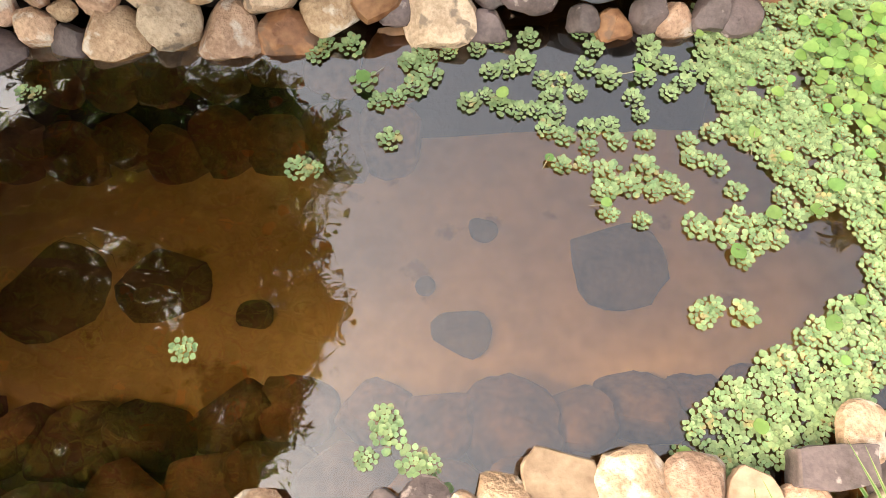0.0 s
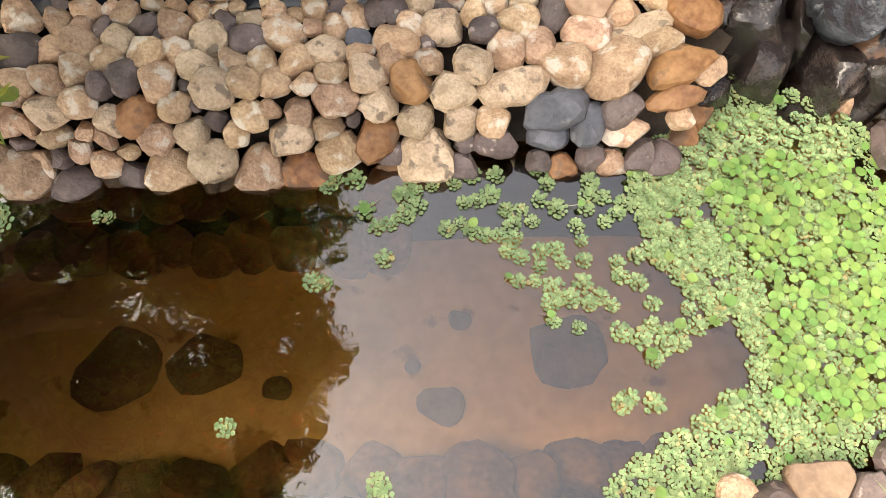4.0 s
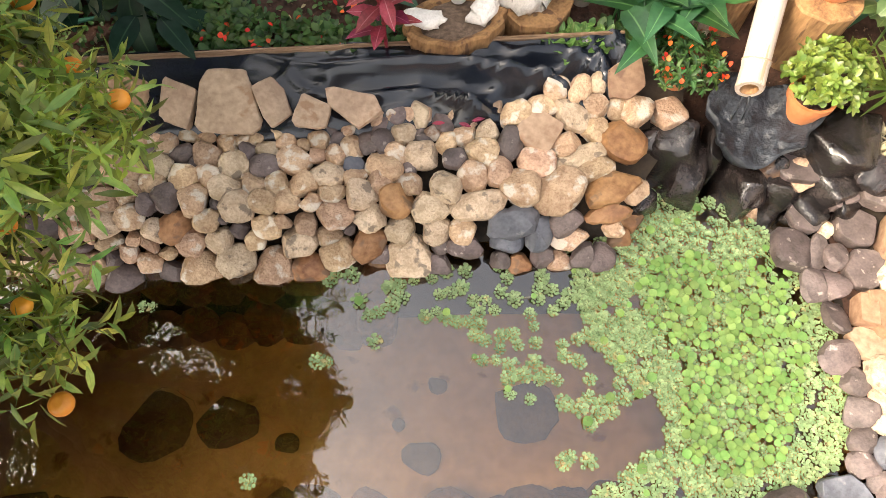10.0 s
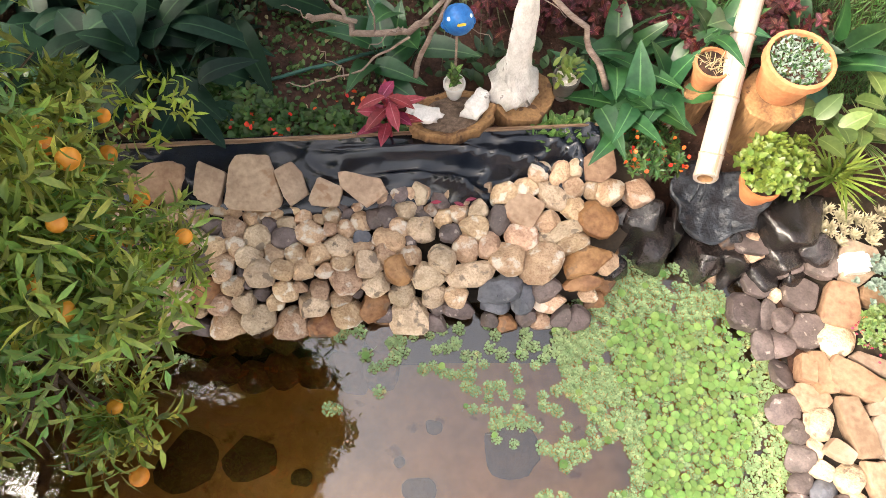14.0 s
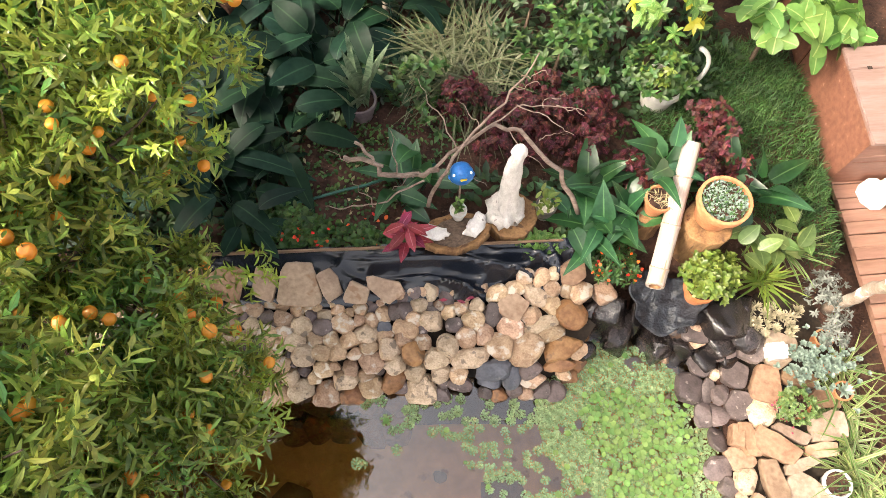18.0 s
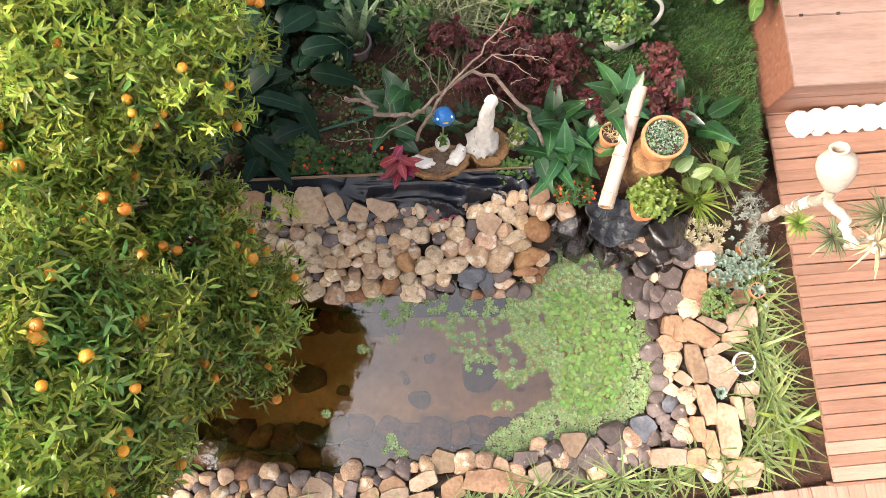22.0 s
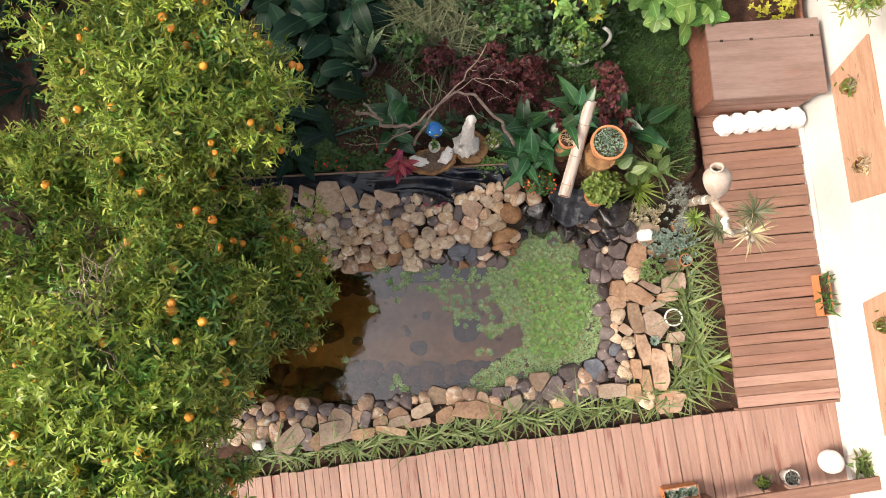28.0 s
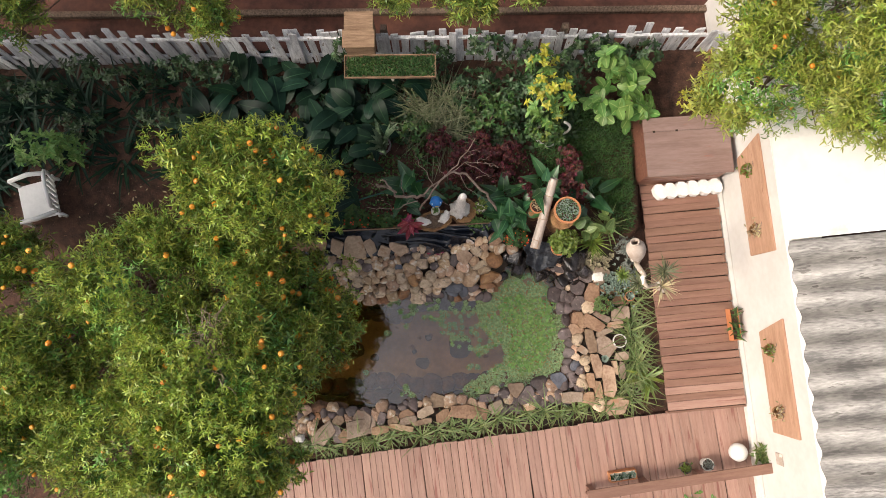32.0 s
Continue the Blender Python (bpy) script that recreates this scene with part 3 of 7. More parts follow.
def stone_mesh(poly, centre, height, flat, seed):
    """A worn stone: the cell's outline with rounded corners, swelling from its bed to a domed or flat top."""
    g = np.random.default_rng(seed)
    if flat:
        return slab_mesh(poly - centre, height, g)
    p = poly - centre
    q, c = np.roll(p, -1, 0), 0.13
    p = np.stack([p * (1 - c) + q * c, p * c + q * (1 - c)], 1).reshape(-1, 2)
    ang = np.arctan2(p[:, 1], p[:, 0])
    rad = np.hypot(p[:, 0], p[:, 1])
    o = np.argsort(ang)
    n = 20
    a = np.linspace(-math.pi, math.pi, n + 1)[:-1]
    r = np.interp(a, np.r_[ang[o] - 2 * math.pi, ang[o], ang[o] + 2 * math.pi], np.tile(rad[o], 3))
    rings = [(0.66, -0.8), (0.94, -0.35), (1.0, 0.0), (0.955, 0.42), (0.83, 0.72), (0.56, 0.90), (0.27, 0.97)]
    tilt = g.normal(0, 0.16, 2)
    V, F = [], []
    for s, z in rings:
        j = g.normal(0, 0.014, n)
        rr = r * s * 1.17 * (1 + j)
        x, y = rr * np.cos(a), rr * np.sin(a)
        zz = z * height + (tilt[0] * x + tilt[1] * y) * (1 if z > 0 else 0.3) + g.normal(0, 0.025 * height, n)
        lump = [1 + 0.11 * noise.noise((p / 0.05 + seed, q / 0.05, w / 0.05)) for p, q, w in zip(x, y, zz)]
        V += [(p * m, q * m, w * m) for p, q, w, m in zip(x, y, zz, lump)]
    for k in range(len(rings) - 1):
        for i in range(n):
            F.append((k * n + i, k * n + (i + 1) % n, (k + 1) * n + (i + 1) % n, (k + 1) * n + i))
    V = np.array(V)
    for _ in range(g.integers(3, 7)):
        d = unit(g.normal(0, 1, 3) * [1, 1, 0.6] + [0, 0, 0.75])
        over = V @ d - (V @ d).max() * g.uniform(0.64, 0.88)
        V = V - d * (np.maximum(over, 0) * 0.97)[:, None]
    V = [tuple(v) for v in V]
    crown = np.mean(V[-n:], 0)
    top = len(V)
    V.append((crown[0], crown[1], crown[2] + 0.02 * height))
    b = (len(rings) - 1) * n
    F += [(b + i, b + (i + 1) % n, top) for i in range(n)]
    return V, F


def covered(x, y, slabs):
    """True where a slab (x, y, length, width, turn in centimetres and degrees) lies."""
    for sx, sy, ln, wd, turn in slabs:
        c, s = math.cos(radians(turn)), math.sin(radians(turn))
        u, v = (x - sx) * c + (y - sy) * s, (y - sy) * c - (x - sx) * s
        if abs(u) < ln / 2 + 0.5 and abs(v) < wd / 2 + 0.5:
            return True
    return False


def lay_slabs(spec, parent, place, thick=0.06, wide=1.3, domed=False):
    kinds, slabs = spec
    for i, (k, (x, y, ln, wd, turn)) in enumerate(zip(kinds, slabs)):
        g = np.random.default_rng(700 + i)
        a, b = ln / 200, wd / 200 * wide
        if domed and k not in "so":
            ang = np.linspace(0, 2 * math.pi, 10)[:-1] + g.uniform(0, 0.6)
            rad = (np.abs(np.cos(ang)) ** 2.6 + np.abs(np.sin(ang)) ** 2.6) ** (-1 / 2.6) * g.uniform(0.9, 1.08, 9)
            V, F = stone_mesh(np.c_[a * rad * np.cos(ang), b * rad * np.sin(ang)], np.zeros(2), min(a, b) * 0.8, False, 300 + i)
            bare("stone", V, F, STONE[k], parent, smooth=True).matrix_basis = place(x / 100, y / 100) @ Matrix.Rotation(radians(turn), 4, "Z")
            continue
        f = g.uniform(0.5, 1.0, 4)
        poly = np.array([(-a, -b * f[0]), (-a * g.uniform(0.1, 0.5), -b), (a * g.uniform(0.85, 1), -b * f[1]), (a, b * f[2]), (a * g.uniform(-0.2, 0.5), b), (-a * g.uniform(0.8, 0.97), b * f[3])])
        V, F = slab_mesh(poly * 1.02, thick * g.uniform(0.8, 1.3), g)
        bare("stone", V, F, STONE[k], parent).matrix_basis = place(x / 100, y / 100) @ Matrix.Rotation(radians(turn), 4, "Z")


def lay_stones(courses, parent, place, gap, flat_from=99.0, rise=0.62, slabs=(), foot=False):
    """Lays stones given in centimetres as (x, y, r) with a kind letter each; place() gives the frame of a spot."""
    seeds = [(x / 100, y / 100, r / 100) for _, row in courses for x, y, r in row]
    kinds = "".join(k for k, _ in courses)
    for i, (s, poly, k) in enumerate(zip(seeds, cells(seeds, gap, flat_from, foot), kinds)):
        if slabs and covered(100 * s[0], 100 * s[1], slabs):
            continue
        flat = s[2] > flat_from
        k = {"t": "o", "r": "o", "p": "e", "k": "s"}.get(k, k) if flat else k
        V, F = stone_mesh(poly, np.array(s[:2]), s[2] * (rise if not flat else 0.55), flat, i)
        bare("stone", V, F, STONE[k], parent, smooth=not flat).matrix_basis = place(s[0], s[1])


def wall_height(y):
    return float(np.interp(y, [-0.1, 0.04, 0.12, 0.2, 0.27, 0.65, 1.0], [-0.02, 0.03, 0.11, 0.22, 0.28, 0.33, 0.52]))


def wall_frame(x, y):
    slope = (wall_height(y + 0.03) - wall_height(y - 0.03)) / 0.06
    a = math.atan(slope) * 0.75
    return Matrix.Translation((x, y, wall_height(y) - 0.025)) @ Matrix.Rotation(a, 4, "X")


# Stones in centimetres (x, y, half width), with a letter for the kind of each
WALL_COURSES = [
    ("ttttttttdttdtk", [(-100, 61, 5.7), (-91, 59, 3.9), (-82, 55, 4.7), (-76, 58, 3.8), (-68, 59, 3.8), (-60, 61, 4.8), (-48, 61, 3.7), (-40, 58, 5.1), (-34, 62, 3), (-55, 56, 4.8), (-47, 55, 2.7), (-32, 57, 3), (-25, 53, 4.7), (-28, 63, 3)]),
    ("dtktdkdpkkddkkb", [(-133, 61, 5.2), (-124, 58, 6.2), (-114, 59, 4.5), (-110, 57, 6.1), (-102, 52, 5.6), (-91, 50, 6.6), (-73, 52, 4.5), (-64, 53, 4.6), (-134, 54, 5.5), (-125, 52, 5.1), (-118, 51, 4.3), (-65, 45, 6.1), (-40, 50, 3.7), (-33, 49, 4.7), (-24, 45, 3.3)]),
    ("pttptpdtktdtpttttt", [(-113, 46, 5.9), (-102, 41, 7), (-90, 41, 5.9), (-79, 46, 6.9), (-51, 48, 7.6), (-36, 41, 7.6), (-96, 48, 3.1), (-126, 44, 7.2), (-135, 41, 5.1), (-116, 38, 5.6), (-109, 31, 6.4), (-95, 30, 7.9), (-82, 35, 7.1), (-70, 37, 5.7), (-59, 37, 5), (-47, 36, 7.1), (-34, 32, 5.6), (-24, 39, 3.9)]),
    ("tdkpttttkpdrptdttk", [(-126, 34, 6.8), (-118, 27, 5.6), (-137, 30, 6.8), (-139, 19, 9), (-125, 22, 7), (-65, 28, 6.3), (-54, 27, 5.9), (-44, 27, 4.6), (-33, 22, 8.4), (-77, 26, 8.4), (-87, 27, 3.1), (-106, 16, 8.3), (-116, 15, 7), (-90, 20, 7.1), (-84, 20, 3.7), (-64, 16, 6.7), (-56, 18, 4.6), (-46, 17, 6.6)]),
    ("tkkkpdtktptdkdkdkdtpkrtkd", [(-138, 10, 7.6), (-126, 12, 5.7), (-130, 6, 6.5), (-120, 9, 6.4), (-86, 10, 8.2), (-77, 15, 5.7), (-70, 10, 6.4), (-101, 9, 8), (-113, 5, 4.2), (-50, 9, 10), (-35, 12, 6.9), (-28, 14, 3.3), (-151, 15, 7), (-150, 8, 5.5), (-148, 25, 6.9), (-138, 3, 7), (-122, 1, 7.2), (-112, -2, 5.4), (-98, 0, 8.4), (-81, 2, 9.3), (-64, 0, 8.5), (-47, -1, 8.1), (-33, 5, 8.6), (-150, -1, 10.3), (-134, -4, 7.4)]),
    ("ddddpptdkpddkkkkpttd", [(-18, 55, 3.7), (-11, 64, 4), (-10, 57, 4.7), (-4, 67, 4.6), (6, 67, 5.4), (-1, 60, 5.5), (-4, 51, 4.3), (6, 60, 2.7), (12, 60, 4.2), (7, 49, 7.9), (8, 56, 3.7), (17, 64, 4.7), (23, 66, 3.7), (29, 66, 4.2), (35, 68, 3.7), (41, 69, 3.4), (37, 60, 5), (27, 58, 5.3), (18, 55, 5.5), (22, 47, 6.3)]),
    ("pdptkttdpktdprpkdpp", [(35, 49, 6.9), (47, 55, 6), (50, 68, 7.1), (-10, 42, 7.2), (-12, 37, 6.2), (1, 36, 5.5), (10, 39, 6.2), (2, 43, 2.6), (19, 33, 6.5), (30, 39, 6.9), (42, 40, 5.9), (49, 45, 3.6), (-21, 31, 7.2), (-5, 27, 8.4), (10, 23, 7.7), (31, 26, 11), (20, 42, 2.9), (52, 33, 8.8), (-17, 19, 7.4)]),
    ("pprkrpddrbbbbdkdr", [(-3, 14, 7.8), (12, 13, 7.4), (26, 15, 6.1), (33, 11, 3.9), (-18, 10, 8.5), (0, 3, 10.7), (15, 6, 4.3), (28, 7, 7.2), (37, 3, 5), (43, 18, 8.9), (52, 18, 8.1), (46, 9, 7.5), (61, 14, 6.5), (73, 17, 7.5), (75, 11, 9.1), (-14, 3, 4.6), (55, 3, 4.6)]),
    ("pprtptptppktpptrrrrktkt", [(69, 31, 10.5), (61, 44, 7.6), (60, 59, 9.8), (73, 54, 6.7), (77, 67, 9.4), (63, 73, 6.5), (71, 82, 5.9), (82, 81, 6.7), (90, 72, 6.3), (91, 85, 4.2), (101, 88, 10.4), (89, 60, 7.2), (75, 46, 7), (85, 50, 7.1), (86, 41, 8.7), (87, 31, 9.1), (98, 38, 8.4), (88, 24, 8.3), (101, 55, 10), (107, 70, 8.1), (97, 69, 4.9), (95, 16, 5), (66, 41, 3.6)]),
]
RIGHT_COURSES = [
    ("ddddddprdddkddppkrtpkdtttrkt", [(197, 53, 14.2), (184, 47, 10.5), (204, 34, 10.6), (217, 34, 11.4), (188, 24, 8.4), (209, 18, 10.8), (198, 18, 2.8), (227, 11, 10.7), (200, 4, 6.5), (209, -3, 9.8), (183, 8, 7.9), (191, 6, 5.6), (189, -9, 5.8), (195, -9, 5.8), (238, 31, 11.5), (223, -9, 7.8), (202, -21, 7.4), (211, -24, 8.9), (230, -29, 14.6), (240, -18, 11.9), (205, -37, 8.4), (193, -42, 6.5), (265, -15, 13.3), (257, -30, 11.5), (244, -41, 11.9), (265, -1, 9.7), (195, -24, 5.1), (248, 16, 9.6)]),
    ("pkdktppbddddppdpkkprtktt", [(208, -51, 7.9), (197, -54, 5.3), (197, -66, 6.1), (204, -62, 4.4), (213, -63, 7.5), (205, -73, 5.3), (216, -77, 7.5), (204, -84, 7.7), (210, -90, 6.6), (194, -89, 5.3), (198, -95, 4.4), (196, -80, 4.8), (220, -88, 5.8), (213, -97, 4.4), (202, -101, 6.2), (210, -106, 7.1), (199, -109, 5.3), (206, -114, 6.6), (228, -103, 6.7), (223, -94, 7.8), (222, -52, 11.1), (241, -59, 13.1), (230, -84, 12.3), (247, -92, 11.8)]),
    ("kktttpppdkkbkdpkkrkrpdtddddkk", [(256, -89, 8.2), (263, -94, 8.7), (264, -70, 10), (232, -115, 10.3), (244, -119, 9.1), (219, -125, 10), (232, -133, 5.9), (197, -123, 12.8), (181, -122, 7), (189, -110, 6.6), (173, -111, 7.4), (182, -104, 9.8), (161, -117, 8.7), (158, -109, 7.4), (173, -120, 4.4), (153, -126, 8.2), (168, -125, 6.1), (139, -123, 12.5), (127, -115, 10.7), (121, -128, 5.6), (113, -127, 4.7), (112, -120, 6), (142, -134, 7.3), (129, -138, 4.7), (121, -138, 5.2), (111, -137, 6), (162, -131, 6.5), (253, -135, 11.4), (104, -130, 4.7)]),
]
FRONT_COURSES = [
    ("kkkrkdddddkkkrktkpkpkkrt", [(24, -128, 9.1), (42, -129, 7.3), (56, -129, 6.3), (10, -130, 5.9), (3, -132, 3.5), (-8, -134, 6.6), (-16, -131, 3.5), (-19, -137, 5.9), (-26, -141, 4.2), (-35, -136, 3.9), (-46, -137, 7), (-36, -144, 7.4), (-52, -146, 7.9), (-50, -155, 10.6), (-32, -153, 9.7), (-16, -146, 11.4), (-24, -157, 8.8), (6, -142, 10.1), (1, -154, 8.8), (26, -145, 10.5), (14, -150, 4.4), (38, -150, 4.9), (51, -142, 10.5), (69, -142, 10.5)]),
    ("pkkpkdpkdrpdddrkkdkkdkd", [(69, -134, 8.7), (81, -132, 7), (84, -124, 9.6), (96, -138, 10.6), (99, -116, 4.9), (111, -120, 4.9), (-74, -150, 14.2), (-103, -151, 9), (-105, -158, 5), (-95, -159, 8.1), (-122, -159, 11.8), (-112, -143, 6.1), (-101, -142, 5), (-123, -144, 5.1), (-131, -146, 4.5), (-119, -150, 6.1), (-132, -154, 5.8), (-86, -142, 6.4), (-91, -148, 7.1), (-110, -136, 6.1), (-138, -146, 4.4), (-137, -158, 7.3), (-69, -143, 5.3)]),
]

# split slabs in centimetres: x, y, length, width, turn
SLABS_NEAR = [(211, -25, 23, 9, -81), (204, -23, 15, 6, 78), (227, -30, 32, 13, -32), (224, -52, 31, 10, -81), (241, -59, 29, 18, -33), (242, -41, 25, 6, 17), (256, -32, 21, 8, 4), (263, -17, 25, 15, 7), (239, -21, 24, 6, -29), (231, -84, 33, 10, -79), (246, -104, 42, 15, 86)]
SLABS_FAR = [(255, -87, 19, 5, -77), (263, -90, 22, 7, 87), (263, -72, 18, 10, -4), (222, -103, 20, 8, -87), (231, -114, 22, 9, -89), (197, -123, 27, 10, 0), (228, 10, 25, 15, 79), (213, -64, 14, 7, -39), (218, -124, 16, 11, 4), (250, 14, 24, 10, -15)]
RIGHT_SLABS = ("oooseeseessseeooeoeoo", SLABS_NEAR + SLABS_FAR)
FRONT_SLABS = ("eeodseesooedesod", [(-122, -169, 37, 16, 40), (-74, -159, 40, 16, 13), (-49, -163, 24, 9, 8), (-48, -149, 18, 8, 74), (-23, -160, 34, 6, -8), (-14, -151, 23, 8, 9), (8, -141, 23, 10, 21), (4, -153, 27, 6, 10), (31, -146, 20, 12, 16), (64, -141, 51, 14, -7), (99, -136, 20, 12, 16), (88, -124, 20, 8, 0), (198, -124, 27, 12, 6), (218, -125, 26, 10, -38), (-92, -167, 23, 11, 48), (-105, -167, 23, 10, -88)])

# larger stones at the wall's end
END_LOW = [(91, 31, 31, 12, 24), (78, 46, 26, 8, 20), (86, 40, 20, 11, 20), (77, 66, 20, 11, -36), (60, 58, 19, 17, -28), (68, 30, 21, 18, 59), (52, 32, 17, 17, 10), (31, 25, 26, 13, 14), (46, 17, 26, 13, 4), (60, 13, 16, 12, 83), (45, 8, 15, 10, -1), (72, 16, 15, 12, 7), (74, 9, 18, 9, 5), (27, 6, 17, 10, -6), (25, 14, 12, 11, 20), (100, 80, 17, 18, 14), (106, 68, 15, 13, 80), (99, 53, 19, 17, -12), (87, 69, 13, 11, 19)]
END_HIGH = [(73, 52, 14, 10, 20), (59, 44, 16, 12, -17), (87, 58, 15, 10, 25), (80, 76, 12, 11, 81), (88, 79, 9, 7, 87), (69, 77, 11, 10, 9), (62, 70, 13, 9, 4), (90, 21, 19, 9, 9), (94, 14, 10, 9, 20), (47, 53, 14, 11, 78), (34, 48, 14, 13, 10), (37, 59, 11, 10, 4), (50, 66, 15, 12, 14), (23, 46, 12, 9, -6), (30, 38, 13, 13, 9), (42, 39, 14, 10, 69), (18, 33, 13, 14, 9), (103, 29, 12, 8, 48)]
WALL_END = ("rptpsttpbbbdkdtokrttkttpttrkdtptdkkpk", END_LOW + END_HIGH)


# ---- ground, pond ----
def smooth_step(a, b, v):
    f = min(1, max(0, (v - a) / (b - a)))
    return f * f * (3 - 2 * f)


def ground_height(x, y):
    bed = 0.38 * smooth_step(0.72, 0.95, y) * smooth_step(-7.0, -4.0, x) * (1 - smooth_step(2.74, 2.86, x))
    return 0.04 + bed + 0.02 * noise.noise((x * 1.7, y * 1.7, 0)) + 0.012 * noise.noise((x * 6, y * 6, 3))


POND = (-2.3, 1.98, -1.36, 0.5)
xs = sorted({-400, -80, -20, -9, *np.round(np.arange(-7, 7, 0.25), 3), 9, 20, 80, 400, POND[0], POND[1]})
ys = sorted({-400, -80, -20, -9, *np.round(np.arange(-6, 7, 0.25), 3), 9, 20, 80, 400, POND[2], POND[3]})
verts = [(x, y, ground_height(x, y)) for y in ys for x in xs]
faces = []
for j in range(len(ys) - 1):
    for i in range(len(xs) - 1):
        if POND[0] - 1e-6 < xs[i] and xs[i + 1] < POND[1] + 1e-6 and POND[2] - 1e-6 < ys[j] and ys[j + 1] < POND[3] + 1e-6:
            continue
        a = j * len(xs) + i
        faces.append((a, a + 1, a + 1 + len(xs), a + len(xs)))
tagged(bare("ground", verts, faces, M_SOIL, smooth=True), "dark red-brown garden soil with small debris", "ground", kind="structure")

x0, x1, y0, y1 = POND
bm = bmesh.new()
lip = [bm.verts.new((x, y, 0.06)) for x, y in ((x0, y0), (x1, y0), (x1, y1), (x0, y1))]
low = [bm.verts.new((x, y, -0.5)) for x, y in ((x0, y0), (x1, y0), (x1, y1), (x0, y1))]
for i in range(4):
    bm.faces.new((lip[i], lip[(i + 1) % 4], low[(i + 1) % 4], low[i]))
bm.faces.new(low)
tagged(part("pond_basin", bm, M_MUD), "dark lined sides of the garden pond", "pond", kind="structure")
verts, faces = [], []
nx, ny = 44, 24
for j in range(ny + 1):
    for i in range(nx + 1):
        x, y = x0 + (x1 - x0) * i / nx, y0 + (y1 - y0) * j / ny
        verts.append((x, y, -0.36 + 0.02 * noise.noise((x * 2, y * 2, 5)) + 0.006 * noise.noise((x * 9, y * 9, 1))))
for j in range(ny):
    for i in range(nx):
        a = j * (nx + 1) + i
        faces.append((a, a + 1, a + nx + 2, a + nx + 1))
tagged(bare("pond_floor", verts, faces, M_SAND, smooth=True), "sandy brown pond floor seen through tea-coloured water", "pond floor", kind="structure")

# water: a thin sheet, clear and tea-coloured, that mirrors the sky
m_water = bpy.data.materials.new("pond_water")
m_water.use_nodes = True
nt = m_water.node_tree
nt.nodes.remove(nt.nodes["Principled BSDF"])
clear, gloss, mix, fres = nt.nodes.new("ShaderNodeBsdfTransparent"), nt.nodes.new("ShaderNodeBsdfGlossy"), nt.nodes.new("ShaderNodeMixShader"), nt.nodes.new("ShaderNodeFresnel")
clear.inputs[0].default_value = (0.92, 0.67, 0.33, 1)
gloss.inputs["Roughness"].default_value = 0.02
fres.inputs[0].default_value = 2.42
rip, rbump, wco = nt.nodes.new("ShaderNodeTexNoise"), nt.nodes.new("ShaderNodeBump"), nt.nodes.new("ShaderNodeTexCoord")
rip.inputs["Scale"].default_value, rip.inputs["Detail"].default_value = 7, 2
rbump.inputs["Strength"].default_value, rbump.inputs["Distance"].default_value = 0.2, 0.01
nt.links.new(wco.outputs["Object"], rip.inputs["Vector"])
nt.links.new(rip.outputs[0], rbump.inputs["Height"])
for nd in (gloss, fres):
    nt.links.new(rbump.outputs[0], nd.inputs["Normal"])
nt.links.new(fres.outputs[0], mix.inputs[0]), nt.links.new(clear.outputs[0], mix.inputs[1]), nt.links.new(gloss.outputs[0], mix.inputs[2])
nt.links.new(mix.outputs[0], nt.nodes["Material Output"].inputs[0])
water = bare("water", [(x0, y0, 0), (x1, y0, 0), (x1, y1, 0), (x0, y1, 0)], [(0, 1, 2, 3)], m_water)
water.visible_shadow = False
tagged(water, "still tea-brown pond water mirroring sky and tree", "water", kind="structure")

# stones and mud patches on the pond floor
for x, y, r in ((-1.25, -0.63, 0.16), (-0.90, -0.63, 0.125), (-0.61, -0.73, 0.05), (0.54, -0.59, 0.145), (0.12, -0.46, 0.043), (-0.07, -0.65, 0.028), (0.04, -0.80, 0.08)):
    V, F = stone_mesh(np.array([(r * 1.05 * math.cos(a), r * math.sin(a)) for a in np.linspace(0, 6.28, 12)[:-1]]), np.zeros(2), 0.035 if r > 0.1 else 0.025, False, int(r * 999))
    ob = tagged(bare("sunken_stone", V, F, M_ALGAE, smooth=True), "dark round algae-covered stone on the pond floor", "stone", "sunken stones")
    ob.location = (x, y, -0.345)


def mound(name, x_range, profile, along, label, taper=None):
    """A bank of earth under stones, from a cross profile."""
    V, F = [], []
    n = len(profile)
    for i, u in enumerate(np.linspace(*x_range, 24)):
        for v, z in profile:
            V.append((taper(u, v) if taper else u, v, z) if along == "x" else (v, u, z))
    for i in range(23):
        for k in range(n - 1):
            a = i * n + k
            F.append((a, a + 1, a + n + 1, a + n))
    return tagged(bare(name, V, F, M_MUD, smooth=True), label, "bank", kind="structure")


# ---- stone wall behind the pond ----
stone_wall = mound("wall_back", (-2.3, 1.3), [(-0.16, -0.42), (0.10, -0.12), (0.16, -0.01), (0.25, 0.10), (0.34, 0.17), (0.66, 0.24), (0.98, 0.42)], "x", "dry-laid wall of rounded tan river stones above the pond", lambda u, v: min(u, 0.90 + 0.45 * smooth_step(0.05, 0.75, v)))
extra = []
g = np.random.default_rng(3)
for row, (y, r) in enumerate(((0.02, 8), (0.15, 7.5), (0.29, 7), (0.42, 6.5), (0.55, 6))):
    extra.append(("".join(g.choice(list("ttpkkd"), 6)), [(-148 - 15 * i + g.uniform(-2, 2), 100 * y + g.uniform(-2, 2), r) for i in range(6)]))
extra.append(("dkddrdkdd", [(14 + 9.5 * i, -1 + 1.5 * (i % 2), 5.2) for i in range(9)]))
extra.append(("".join(g.choice(list("kdtk"), 21)), [(-136 + 7.2 * i, 67 + g.uniform(-1, 1), 3.6) for i in range(21)]))
